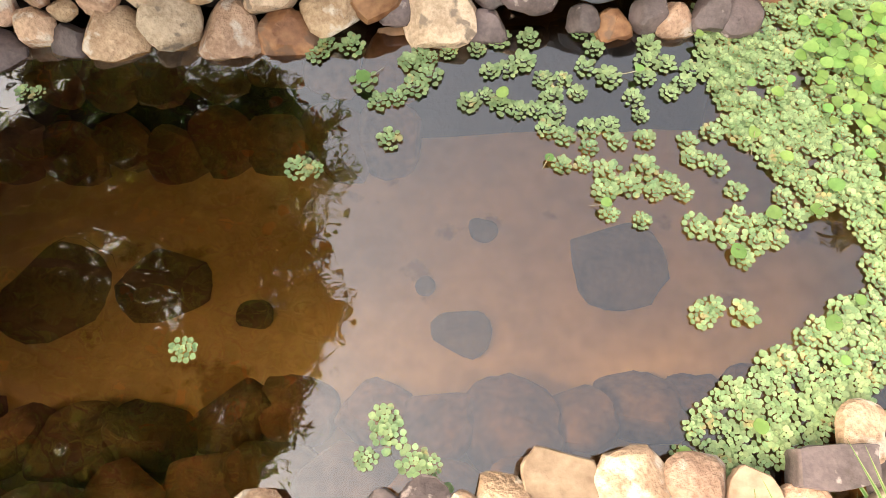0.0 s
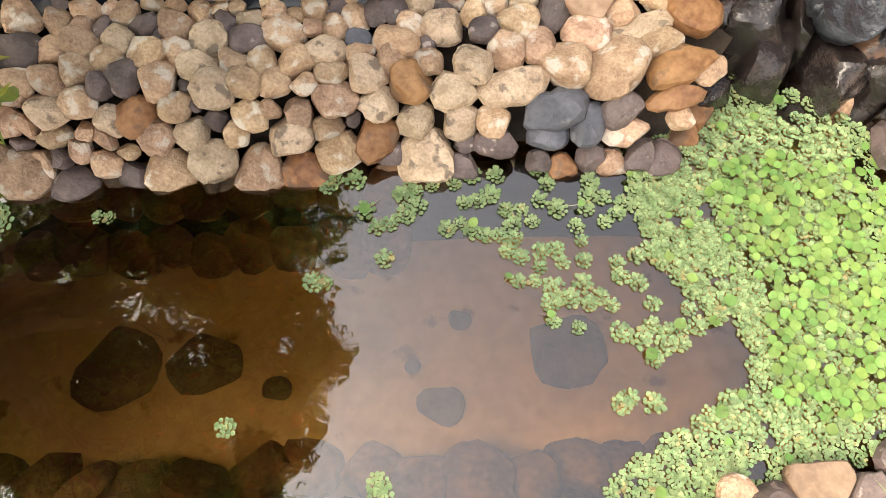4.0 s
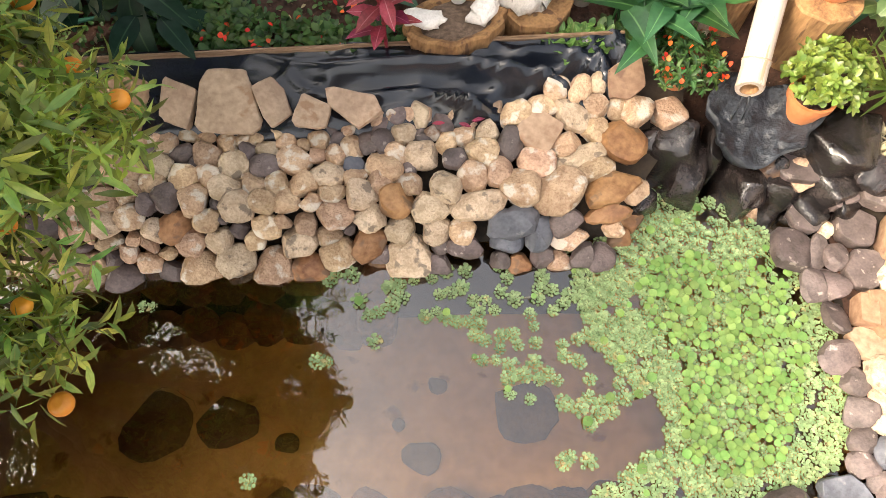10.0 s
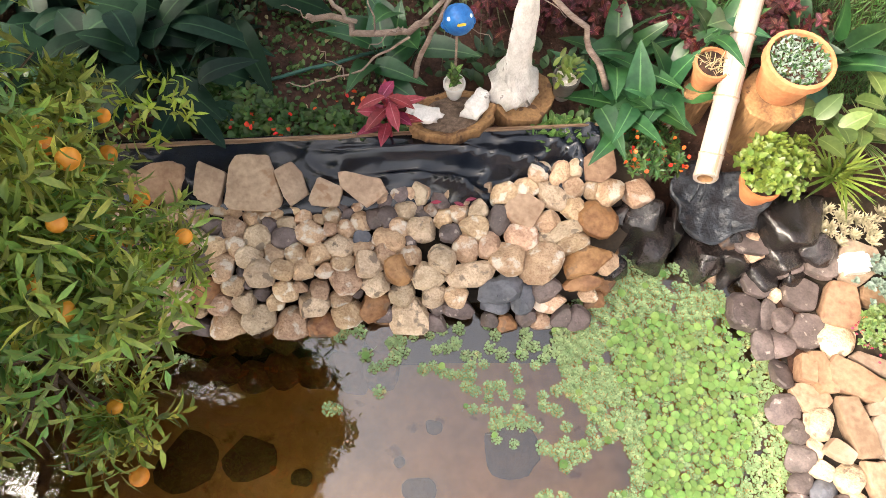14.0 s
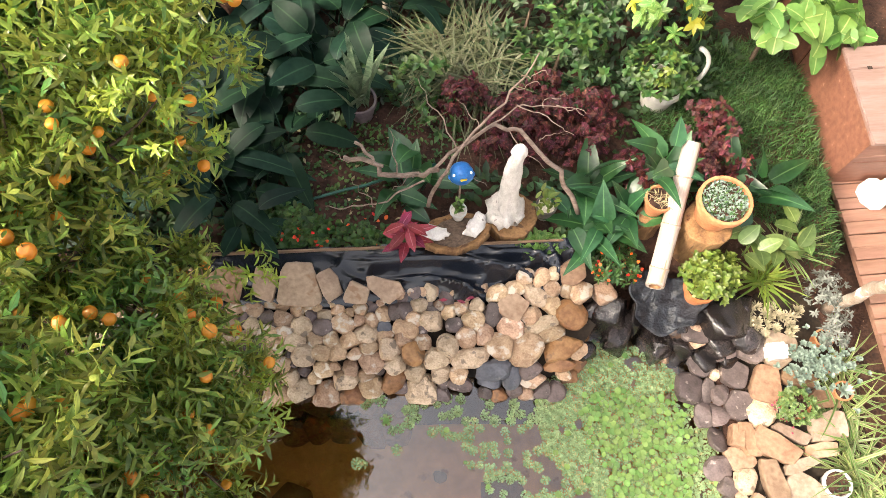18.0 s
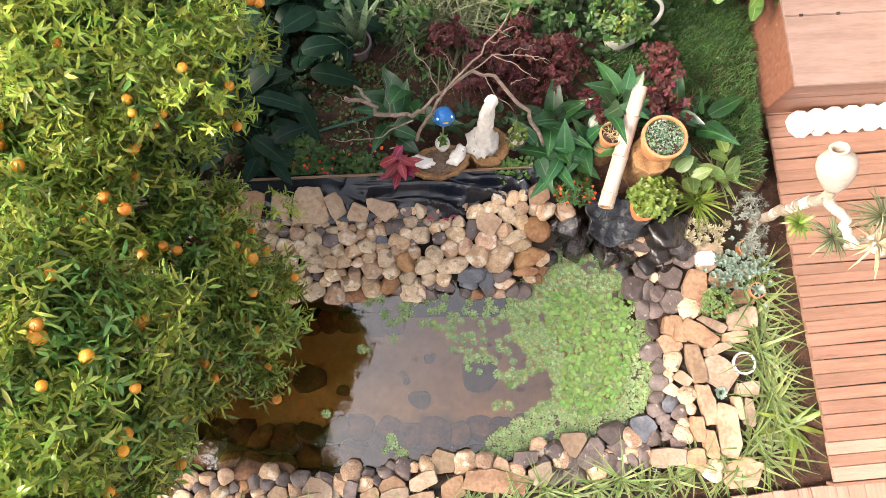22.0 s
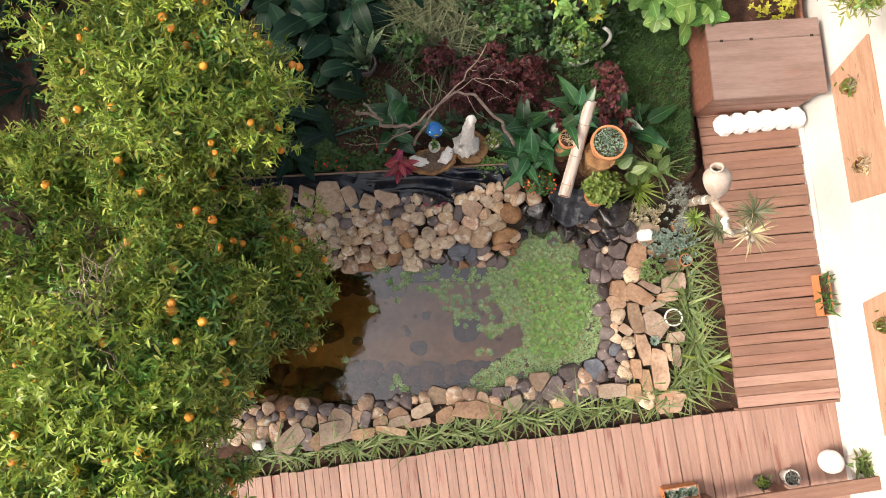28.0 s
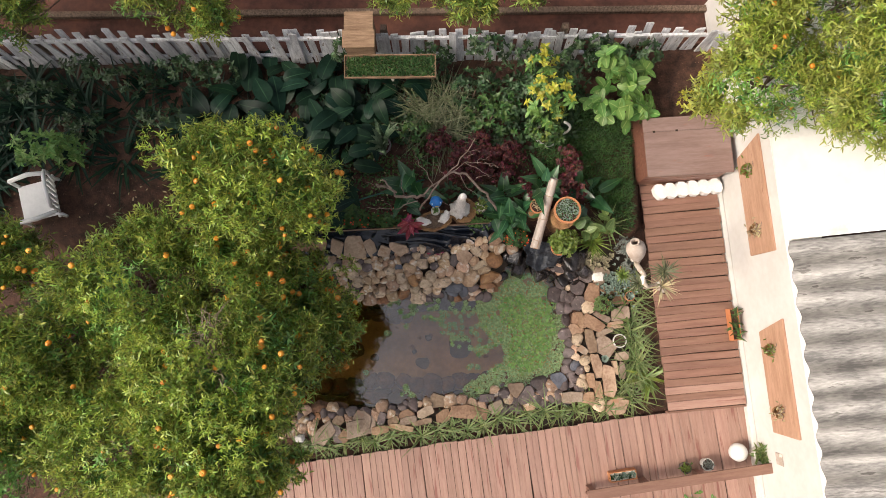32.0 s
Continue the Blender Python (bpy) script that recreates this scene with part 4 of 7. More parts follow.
def raised(row):
    """Sets the lowest courses back to the wall's foot."""
    return [(x, y + 7 * (1 - smooth_step(-2, 30, y)), r) for x, y, r in row]


raised_end = [(x, y + 7 * (1 - smooth_step(-2, 30, y)), *rest) for x, y, *rest in WALL_END[1]]
lay_stones([(k, raised(row)) for k, row in WALL_COURSES + extra], stone_wall, wall_frame, 0.004, rise=0.72, slabs=raised_end, foot=True)
lay_slabs((WALL_END[0], raised_end), stone_wall, lambda x, y: wall_frame(x, y) @ Matrix.Translation((0, 0, 0.025)) @ Matrix.Scale(1.02, 4), 0.08, 1.0, True)

# submerged courses
sunk_back = tagged(new("sunken_stone_course"), "row of brown stones under the water at the wall's foot", "stones")
g = np.random.default_rng(11)
rows = []
for y, z, r in ((0.0, -0.10, 9), (-0.15, -0.24, 10)):
    rows.append(("u" * 12, [(-215 + 18 * i + g.uniform(-3, 3), 100 * y + g.uniform(-2, 2), r * g.uniform(0.8, 1.2)) for i in range(12)]))
lay_stones(rows, sunk_back, lambda x, y: pose(x, y, -0.05 + (y - 0.06) * 1.15, 40), 0.012)
sunk_front = tagged(new("sunken_stone_course"), "row of brown stones under the water at the front edge", "stones")
rows = []
for y, r in ((-1.26, 10), (-1.08, 11)):
    rows.append(("u" * 20, [(-205 + 20 * i + g.uniform(-3, 3), 100 * y + 5 * math.sin(i), r * g.uniform(0.8, 1.2)) for i in range(20)]))
lay_stones(rows, sunk_front, lambda x, y: pose(x, y, -0.06 - (y + 1.3) * 1.1, -38), 0.012)
sunk_right = tagged(new("sunken_stone_course"), "row of dark stones under the water beside the bank", "stones")
lay_stones([("u" * 8, [(190 + g.uniform(-2, 2), -125 + 18 * i, 10) for i in range(8)])], sunk_right, lambda x, y: pose(x, y, -0.12, 0, -35), 0.012)

# banks
bank_right = mound("bank_right", (-1.45, 0.75), [(1.86, -0.3), (1.98, 0.0), (2.12, 0.05), (2.68, 0.07), (2.8, 0.03)], "y", "bank of mixed stones and flat slabs beside the pond")
damp = [("".join("d" if x < 212 and c in "ktr" and (i + j) % 4 else c for j, (c, (x, y, r)) in enumerate(zip(kinds, row))), row) for i, (kinds, row) in enumerate(RIGHT_COURSES)]
lay_stones(damp, bank_right, lambda x, y: pose(x, y, 0.055 + 0.05 * smooth_step(1.95, 2.2, x) + 0.16 * smooth_step(0.1, 0.6, y)), 0.008, flat_from=0.082, rise=0.6, slabs=RIGHT_SLABS[1])
lay_slabs(RIGHT_SLABS, bank_right, lambda x, y: pose(x, y, 0.12 + 0.10 * smooth_step(0.1, 0.6, y)))
bank_front = mound("bank_front", (-2.3, 2.0), [(-1.62, 0.02), (-1.56, 0.05), (-1.4, 0.04), (-1.32, -0.02), (-1.25, -0.3)], "x", "low front edge of flat sandstone pieces and pebbles")
g = np.random.default_rng(5)
more = [("kdkdkdkdkdkd", [(-146 - 6.5 * i, -139 - 4.5 * (i % 2) - 0.5 * i, 5.0) for i in range(12)]), ("".join(g.choice(list("kdptk"), 10)), [(-148 - 9 * (i // 2) * 1.6, -150 - 9 * (i % 2) - 0.08 * 9 * i, 6.5) for i in range(10)]),
        ("".join(g.choice(list("kdk"), 8)), [(118 + 9 * i, -126 - 3 * (i % 2) + i * 0.6, 4.6) for i in range(8)])]
front = [("".join("dk"[(i + j) % 2] if y > -143 and c in "tpr" and (i + j) % 5 else c for j, (c, (x, y, r)) in enumerate(zip(kinds, row))), row) for i, (kinds, row) in enumerate(FRONT_COURSES)]
lay_stones(front + more, bank_front, lambda x, y: pose(x, y, 0.06), 0.008, flat_from=0.085, rise=0.55, slabs=FRONT_SLABS[1])
lay_slabs(FRONT_SLABS, bank_front, lambda x, y: pose(x, y, 0.085))

# slabs on top of the wall: kind, place, tilt, and the corners of each broken outline
g = np.random.default_rng(21)
for k, x, y, tilt, corners in (
        ("o", -1.31, 0.70, 16, ((-0.22, -0.02), (-0.02, 0.11), (0.10, 0.13), (0.18, 0.09), (0.12, -0.14), (-0.08, -0.06))),
        ("e", -1.02, 0.70, 22, ((-0.09, -0.05), (-0.06, 0.13), (0.10, 0.06), (0.05, -0.12), (-0.06, -0.08))),
        ("s", -0.79, 0.70, 22, ((-0.16, -0.13), (-0.12, 0.12), (-0.08, 0.16), (0.08, 0.155), (0.10, 0.10), (0.155, -0.10), (0.10, -0.15))),
        ("e", -0.59, 0.70, 22, ((-0.095, 0.07), (-0.005, 0.12), (0.05, 0.06), (0.085, -0.06), (-0.01, -0.12), (-0.045, -0.07))),
        ("e", -0.42, 0.65, 20, ((-0.09, -0.04), (-0.035, 0.085), (0.095, 0.025), (0.07, -0.08), (-0.07, -0.07))),
        ("k", -0.23, 0.67, 20, ((-0.13, 0.085), (-0.095, 0.095), (0.10, 0.05), (0.135, -0.02), (0.025, -0.105), (-0.12, 0.01))),
        ("o", -1.52, 0.72, 16, ((-0.10, -0.08), (-0.09, 0.09), (0.09, 0.10), (0.12, -0.06)))):
    V, F = stone_mesh(np.array(corners) * 0.97, np.zeros(2), 0.055, True, int(900 + x * 50))
    ob = tagged(bare("sandstone_slab", V, F, STONE["o" if k == "o" else "f"]), "flat tan sandstone slab leaning on the black liner", "slab", "slabs on the wall")
    ob.matrix_basis = pose(x, y, 0.41, tilt, 0, 0)

# liner and edging board
V, F = [], []
nx, ny = 220, 30
for j in range(ny + 1):
    for i in range(nx + 1):
        x, v = -1.9 + 2.9 * i / nx, j / ny
        y = 0.52 + 0.42 * v + 0.03 * (x + 0.3) * v
        bend = noise.noise((x * 2.2, v * 1.2, 6))
        fold = [max(0, 1 - 2.6 * abs(noise.noise((x * a + v * b + bend, v * c - x * 0.8, d)))) for a, b, c, d in ((1.9, 2.2, 0.8, 1), (3.6, -2.6, 1.0, 4), (1.2, 2.8, 1.3, 9))]
        wr = (0.050 * fold[0] ** 2 + 0.020 * fold[1] ** 2 + 0.034 * fold[2] ** 2 - 0.014) * (0.3 + 0.7 * smooth_step(-0.5, 0.1, x)) + 0.008 * noise.noise((x * 4, v * 2, 2))
        z = 0.255 + 0.24 * v ** 0.85 - (0.05 * smooth_step(-0.6, -0.1, x) + 0.05 * smooth_step(0.2, 0.6, x)) * (1 - v) ** 0.7 + wr * (0.3 + math.sin(math.pi * v)) * 1.5
        V.append((x, y + wr * 0.2, z))
for j in range(ny):
    for i in range(nx):
        a = j * (nx + 1) + i
        F.append((a, a + 1, a + nx + 2, a + nx + 1))
tagged(bare("pond_liner", V, F, M_LINER, smooth=True), "creased black plastic pond liner behind the wall", "liner")
board = thing("edging_board", "thin weathered wooden edging board along the flower bed", "board", (-1.75, 0.86, 0.425), turn=2.3)
part("plank", block((0, 0, 0.05), (1.62, 0.014, 0.09), 0.003), M_EDGE, board)
part("plank", block((1.63, 0.004, 0.045), (2.75, 0.018, 0.085), 0.003), M_EDGE, board)
part("batten", block((0.2, -0.004, 0.079), (2.4, 0.002, 0.086), 0.001), M_EDGE, board, "thin pale batten")

# ---- rocks and spout ----
def rock(name, label, at, size, mat, seed, rough_amp=0.18, turn=0, tilt=0, cats="rock", group=""):
    g = np.random.default_rng(seed)
    bm = bmesh.new()
    bmesh.ops.create_icosphere(bm, subdivisions=3, radius=1)
    o = Vector(g.uniform(-9, 9, 3))
    for v in bm.verts:
        d = v.co.normalized()
        f = 1 + rough_amp * 1.6 * noise.noise(d * 1.3 + o) + rough_amp * 0.7 * noise.noise(d * 3.5 + o)
        c = Vector([math.copysign(abs(x) ** 0.72, x) for x in d])
        v.co = Vector((c.x * size[0], c.y * size[1], c.z * size[2])) * f
    ob = tagged(part(name, bm, mat, smooth=True), label, cats, group)
    ob.matrix_basis = pose(*at, tilt, 0, turn)
    return ob


def crag(name, label, at, size, mat, seed, turn=0, group=""):
    """A broken angular rock: the hull of scattered points, its edges worn."""
    g = np.random.default_rng(seed)
    bm = bmesh.new()
    for v in unit(g.normal(0, 1, (22, 3))):
        c = np.sign(v) * np.abs(v) ** 0.55 * g.uniform(0.85, 1.1)
        bm.verts.new(c * np.array(size))
    bmesh.ops.convex_hull(bm, input=bm.verts[:])
    bmesh.ops.delete(bm, geom=[v for v in bm.verts if not v.link_faces], context="VERTS")
    bmesh.ops.dissolve_limit(bm, angle_limit=radians(14), verts=bm.verts[:], edges=bm.edges[:])
    bmesh.ops.triangulate(bm, faces=bm.faces[:])
    bmesh.ops.subdivide_edges(bm, edges=bm.edges[:], cuts=5, use_grid_fill=True)
    o = Vector(g.uniform(-9, 9, 3))
    for _ in range(2):
        bmesh.ops.smooth_vert(bm, verts=bm.verts[:], factor=0.5, use_axis_x=True, use_axis_y=True, use_axis_z=True)
    for v in bm.verts:
        v.co *= 1 + 0.10 * noise.noise(v.co * 9 + o) + 0.06 * noise.noise(v.co * 24 + o)
    ob = tagged(part(name, bm, mat, smooth=True), label, "rock", group)
    ob.data.set_sharp_from_angle(angle=radians(35))
    ob.matrix_basis = pose(*at, 0, 0, turn)
    return ob


for i, (x, y, z, a, b, c, k) in enumerate(((1.26, 0.57, 0.12, 0.12, 0.15, 0.22, "w"), (1.22, 0.68, 0.27, 0.08, 0.08, 0.08, "k"), (1.36, 0.47, 0.04, 0.17, 0.10, 0.20, "w"), (1.58, 0.42, 0.0, 0.17, 0.10, 0.22, "w"),
        (1.76, 0.37, 0.0, 0.11, 0.09, 0.22, "w"), (1.90, 0.27, 0.02, 0.10, 0.09, 0.15, "w"), (2.00, 0.52, 0.22, 0.17, 0.16, 0.16, "w"), (1.97, 0.36, 0.14, 0.10, 0.12, 0.10, "w"), (2.16, 0.40, 0.2, 0.10, 0.11, 0.1, "w"), (1.84, 0.42, 0.14, 0.08, 0.09, 0.08, "k"))):
    crag("boulder", "dark wet boulder beside the waterfall" if k == "w" else "brown wet stone beside the waterfall", (x, y, z), (a * 1.08, b * 1.08, c * 1.05), STONE[k], 40 + i, turn=31 * i, group="waterfall rocks")
for i, (x, y, z, a, b, c, k) in enumerate(((1.0, 0.17, -0.03, 0.07, 0.06, 0.08, "r"), (1.06, 0.26, 0.0, 0.07, 0.06, 0.08, "r"), (1.12, 0.33, 0.05, 0.07, 0.08, 0.09, "w"), (1.10, 0.45, 0.12, 0.07, 0.06, 0.09, "r"), (1.14, 0.58, 0.2, 0.07, 0.07, 0.09, "w"),
        (1.45, 0.56, 0.12, 0.12, 0.10, 0.16, "w"), (1.70, 0.50, 0.12, 0.12, 0.09, 0.15, "w"), (1.86, 0.56, 0.14, 0.09, 0.09, 0.16, "w"), (2.12, 0.58, 0.2, 0.11, 0.1, 0.14, "w"), (2.06, 0.27, 0.1, 0.09, 0.08, 0.09, "w"), (1.66, 0.34, -0.02, 0.09, 0.06, 0.12, "k"))):
    crag("boulder", "dark wet broken rock at the waterfall's foot" if k == "w" else "brown wet broken stone at the waterfall's foot", (x, y, z), (a, b, c), STONE[k], 140 + i, turn=47 * i, group="waterfall rocks")
# a dished slate that catches the spout
bm = bmesh.new()
bmesh.ops.create_grid(bm, x_segments=28, y_segments=22, size=1)
for v in bm.verts:
    x, y = v.co.x, v.co.y
    r = math.hypot(x, y * 1.05)
    ang = math.atan2(y, x)
    sq = 1 / max(abs(math.cos(ang)), abs(math.sin(ang)))
    f = (0.88 + 0.12 * math.sin(3 * ang + 0.6) + 0.05 * math.sin(7 * ang)) / sq ** 0.75
    lip = 0.05 * r ** 4 - 0.10 * max(0, r - 1.0)
    v.co = Vector((x * 0.27 * f, y * 0.22 * f, lip + 0.03 * noise.noise((x * 2.5, y * 2.5, 8)) + 0.012 * noise.noise((x * 9, y * 7, 2)) - 0.07 * max(0, -y - 0.55)))
geo = bmesh.ops.extrude_face_region(bm, geom=bm.faces[:])
for e in geo["geom"]:
    if isinstance(e, bmesh.types.BMVert):
        e.co.z -= 0.11 + 0.03 * noise.noise(e.co * 9)
        e.co.x *= 0.86
        e.co.y *= 0.86
slate = tagged(part("slate_basin", bm, M_SLATE, smooth=True), "large dished blue-black wet slate under the spout", "rock")
slate.matrix_basis = pose(1.60, 0.60, 0.34, 12, 0, -8)

spout = thing("bamboo_spout", "pale thick bamboo pipe pouring water, weathered at its joints", "bamboo pipe", (1.485, 0.645, 0.545))
axis = Vector((0.20, 0.80, 0.42))
R = axis.to_track_quat("Z", "Y").to_matrix().to_4x4() @ Matrix.Diagonal((0.93, 0.93, 1, 1))
ln = axis.length
bm = lathe([(0.060, 0.0), (0.066, 0.012), (0.064, 0.03), (0.062, 0.10), (0.066, 0.115), (0.062, 0.13), (0.061, 0.38), (0.066, 0.395), (0.061, 0.41), (0.059, 0.68), (0.064, 0.695), (0.058, 0.71), (0.057, ln)], 22, 0.012)
bmesh.ops.delete(bm, geom=[f for f in bm.faces if len(f.verts) > 4], context="FACES")
def slant(bm, below):
    """Cuts the spout's mouth at a slant."""
    for v in bm.verts:
        if v.co.z < below:
            v.co.z += 0.4 * v.co.y * (1 - max(0, v.co.z) / 0.05)
    return bm
pipe = part("pipe", slant(bm, 0.035), M_BAMBOO, spout, smooth=True)
pipe.matrix_basis = R
bm = lathe([(0.041, 0.0), (0.038, 0.01), (0.037, 0.12), (0.001, 0.122)], 20)
bmesh.ops.delete(bm, geom=[f for f in bm.faces if len(f.verts) > 4], context="FACES")
pith = part("bore", slant(bm, 0.012), M_PITH, spout, "dark hollow bamboo end", smooth=True)
pith.matrix_basis = R
bm = bmesh.new()
for k in range(18):
    a = 2 * math.pi * k / 18
    ring = [(0.0605, 0.0015), (0.0400, 0.0015)]
    p = [bm.verts.new((r * math.cos(b), r * math.sin(b), z)) for b in (a, a + 2 * math.pi / 18) for r, z in ring]
    bm.faces.new((p[0], p[1], p[3], p[2]))
rim = part("cut_end", slant(bm, 0.01), M_BAMBOO, spout)
rim.matrix_basis = R
for z in (0.115, 0.395, 0.695):
    ring = part("joint_ring", lathe([(0.0625, z + 0.005), (0.0672, z + 0.008), (0.0672, z + 0.011), (0.0625, z + 0.014)], 22), M_NODE, spout, "darker ring at a bamboo joint", smooth=True)
    ring.matrix_basis = R
for dx in (-0.012, 0.018):
    stream = part("water_trickle", tube([(dx, -0.01, -0.04), (dx * 1.3, -0.035, -0.09), (dx * 1.6, -0.05, -0.17)], [0.006, 0.005, 0.004], 6), M_SLATE, spout, "thin trickle of water", smooth=True)


def potted(name, label, at, r, h, mat, soil=M_SOIL, group="", tilt=0, turn=0, category="potted plant", lip=1.08):
    """A plant pot with body, rim and soil; leaves are added under it."""
    top = thing(name, label, category, at, group)
    top.matrix_basis = pose(*at, tilt, 0, turn)
    body = part("pot", lathe([(r * 0.68, 0), (r * 0.72, h * 0.05), (r * 0.97, h * 0.8), (r * 0.97, h * 0.86)], 24), mat, top, smooth=True)
    part("pot_rim", lathe([(r * 0.96, h * 0.8), (r * lip, h * 0.81), (r * lip, h), (r * 0.93, h), (r * 0.90, h * 0.84), (r * 0.86, h * 0.83)], 24), mat, body, smooth=False)
    part("soil", lathe([(r * 0.88, h * 0.84), (r * 0.9, h * 0.9), (r * 0.45, h * 0.93)], 16, 0.05), soil, top)
    return top


def stump(label, at, r, h, seed, mat=M_STUMP):
    ob = tagged(part("tree_stump", lathe([(r * 1.05, 0), (r * 1.0, h * 0.3), (r * 0.97, h * 0.7), (r, h * 0.97), (r * 0.96, h), (r * 0.4, h * 1.005)], 26, 0.045), mat, smooth=False), label, "stump")
    ob.matrix_basis = pose(*at, 0, 0, seed * 40)
    return ob


# big terracotta pot on a stump, small one beside it
stump("tall sawn tree stump carrying a terracotta pot", (1.82, 1.02, 0.35), 0.16, 0.36, 2)
big_pot = potted("terracotta_pot", "large terracotta pot of fine sedum on a stump", (1.84, 1.06, 0.71), 0.155, 0.24, M_TERRA, lip=1.06)
g = np.random.default_rng(8)
n = 420
P = np.c_[g.normal(0, 0.065, (n, 2)), np.full(n, 0.215)]
P[:, :2] *= np.minimum(1, 0.125 / np.hypot(P[:, 0], P[:, 1]))[:, None]
D, N = around(n, g, 20, 80)
leaves("sedum", P, D, N, 0.03, 0.012, M_BLUESUC, big_pot, ROUND, 0.2, label="fine blue-green sedum")
leaves("sedum", P[:160] * [1, 1, 1.02], D[::-1][:160], N[::-1][:160], 0.03, 0.012, M_SHRUB, big_pot, ROUND, 0.2)
stump("narrow stump carrying a small terracotta pot", (1.49, 1.10, 0.38), 0.085, 0.26, 3, M_STUMP)
small_pot = potted("terracotta_pot", "small terracotta pot with dry stems on a stump", (1.50, 1.14, 0.64), 0.085, 0.17, M_TERRA)
D, N = around(40, g, 20, 80)
leaves("dry_stems", np.c_[g.normal(0, 0.03, (40, 2)), np.full(40, 0.15)], D, N, 0.07, 0.006, M_STRAW, small_pot, STRAP, 0.3)
stump("short pale stump among the arum leaves", (1.345, 1.02, 0.36), 0.05, 0.16, 4, M_LICHEN)

def single(name, P, D, N, L, W, mat, parent, prof, droop, fold=0.15):
    """Large leaves, each a part of its own."""
    n = len(P)
    L, W, droop = np.broadcast_to(L, (n,)), np.broadcast_to(W, (n,)), np.broadcast_to(droop, (n,))
    for i in range(n):
        leaves(name, P[i:i + 1], D[i:i + 1], N[i:i + 1], L[i:i + 1], W[i:i + 1], mat, parent, prof, droop[i:i + 1], fold)


# ---- flower bed behind the pond ----
table_stump = tagged(part("stump_slab", lathe([(0.175, 0), (0.20, 0.05), (0.205, 0.12), (0.20, 0.165), (0.185, 0.178), (0.165, 0.17), (0.145, 0.155), (0.06, 0.152)], 30, 0.07), M_STUMP), "broad sawn log slab used as a plant stand", "stump")
table_stump.matrix_basis = pose(0.23, 1.02, 0.41, 4, 0, 12) @ Matrix.Diagonal((1.12, 0.66, 1, 1))
part("hollow", lathe([(0.15, 0.158), (0.10, 0.166), (0.002, 0.168)], 24, 0.08), M_BARK, table_stump, "dark worn hollow of the log")
rock("white_stone", "rough white stone on the log slab", (0.10, 0.99, 0.60), (0.085, 0.042, 0.03), M_STATUE, 71, 0.35, -12)
rock("white_stone", "rough white stone on the log slab", (0.355, 1.04, 0.605), (0.048, 0.075, 0.035), M_STATUE, 72, 0.35, -35)
cactus = potted("potted_cactus", "small white pot with gravel and a ribbed cactus", (0.245, 1.11, 0.59), 0.052, 0.11, M_WHITEPOT, M_GRAVEL)
bm = lathe([(0.016, 0.09), (0.022, 0.13), (0.021, 0.19), (0.012, 0.215), (0.002, 0.22)], 10, 0.14)
part("cactus_stem", bm, M_SHRUB, cactus, smooth=True)
D, N = around(26, np.random.default_rng(4), 20, 60)
single("leaf", np.c_[np.zeros((26, 2)), np.linspace(0.11, 0.21, 26)][::2], D[::2], N[::2], np.full(13, 0.055), np.full(13, 0.024), M_LIME, cactus, LANCE, np.full(13, 0.1), 0.1)
stump("wide split stump under the white statue", (0.60, 1.14, 0.38), 0.165, 0.17, 5)
# white statue: one plain draped form
bm = lathe([(0.12, 0), (0.15, 0.03), (0.145, 0.08), (0.125, 0.13), (0.105, 0.17), (0.09, 0.22), (0.082, 0.28), (0.078, 0.38), (0.072, 0.48), (0.066, 0.56), (0.060, 0.62), (0.050, 0.66), (0.052, 0.69), (0.058, 0.72), (0.050, 0.75), (0.03, 0.77), (0.008, 0.775)], 30, 0.04)
for v in bm.verts:
    k = 1 - min(1, v.co.z / 0.3)
    v.co.x += (0.085 * k + 0.016) * noise.noise(v.co * 21) + 0.02 * smooth_step(0.6, 0.78, v.co.z)
    v.co.y += (0.085 * k + 0.012) * noise.noise(v.co * 21 + Vector((5, 0, 0)))
statue = tagged(part("statue", bm, M_STATUE, smooth=True), "chipped white plaster garden statue on a stump", "statue")
statue.matrix_basis = pose(0.555, 1.15, 0.55) @ Matrix.Diagonal((0.75, 0.75, 1.14, 1))
pot_s = potted("potted_succulent", "brown pot with gravel and a yellow-green succulent", (0.81, 1.15, 0.52), 0.065, 0.17, M_DARKPOT, M_GRAVEL)
D, N = around(34, np.random.default_rng(6), 25, 75)
leaves("foliage", np.c_[np.random.default_rng(6).normal(0, 0.04, (34, 2)), np.random.default_rng(6).uniform(0.16, 0.24, 34)], D, N, 0.055, 0.024, M_JADE, pot_s, ROUND, 0.2)

# blue ornament on a stick
blue = thing("garden_ornament", "bright blue painted ornament with white spots on a stick", "ornament", (0.25, 1.17, 0.45), turn=10)
part("stick", tube([(0, 0, 0), (0, -0.01, 0.68)], [0.007, 0.006], 8), M_TWIG, blue)
body = part("body", lathe([(0.030, -0.03), (0.060, 0.0), (0.070, 0.035), (0.064, 0.075), (0.046, 0.105), (0.02, 0.12), (0.002, 0.123)], 22, 0.02), M_BLUE, blue, smooth=True)
face = pose(0, -0.01, 0.66, 30)
body.matrix_basis = face.copy()
for k in range(7):
    a = math.pi * (0.08 + 0.84 * k / 6)
    fe = part("ruffle", lathe([(0.014, -0.012), (0.020, 0.0), (0.015, 0.012), (0.002, 0.018)], 10), M_BLUE, blue, smooth=True)
    fe.matrix_basis = pose(0.062 * math.cos(a), -0.02 - 0.05 * math.sin(a), 0.675, 30)
bar = part("bar", block((-0.020, -0.006, -0.004), (0.020, 0.006, 0.004), 0.003), M_YELLOW, blue, "yellow painted bar")
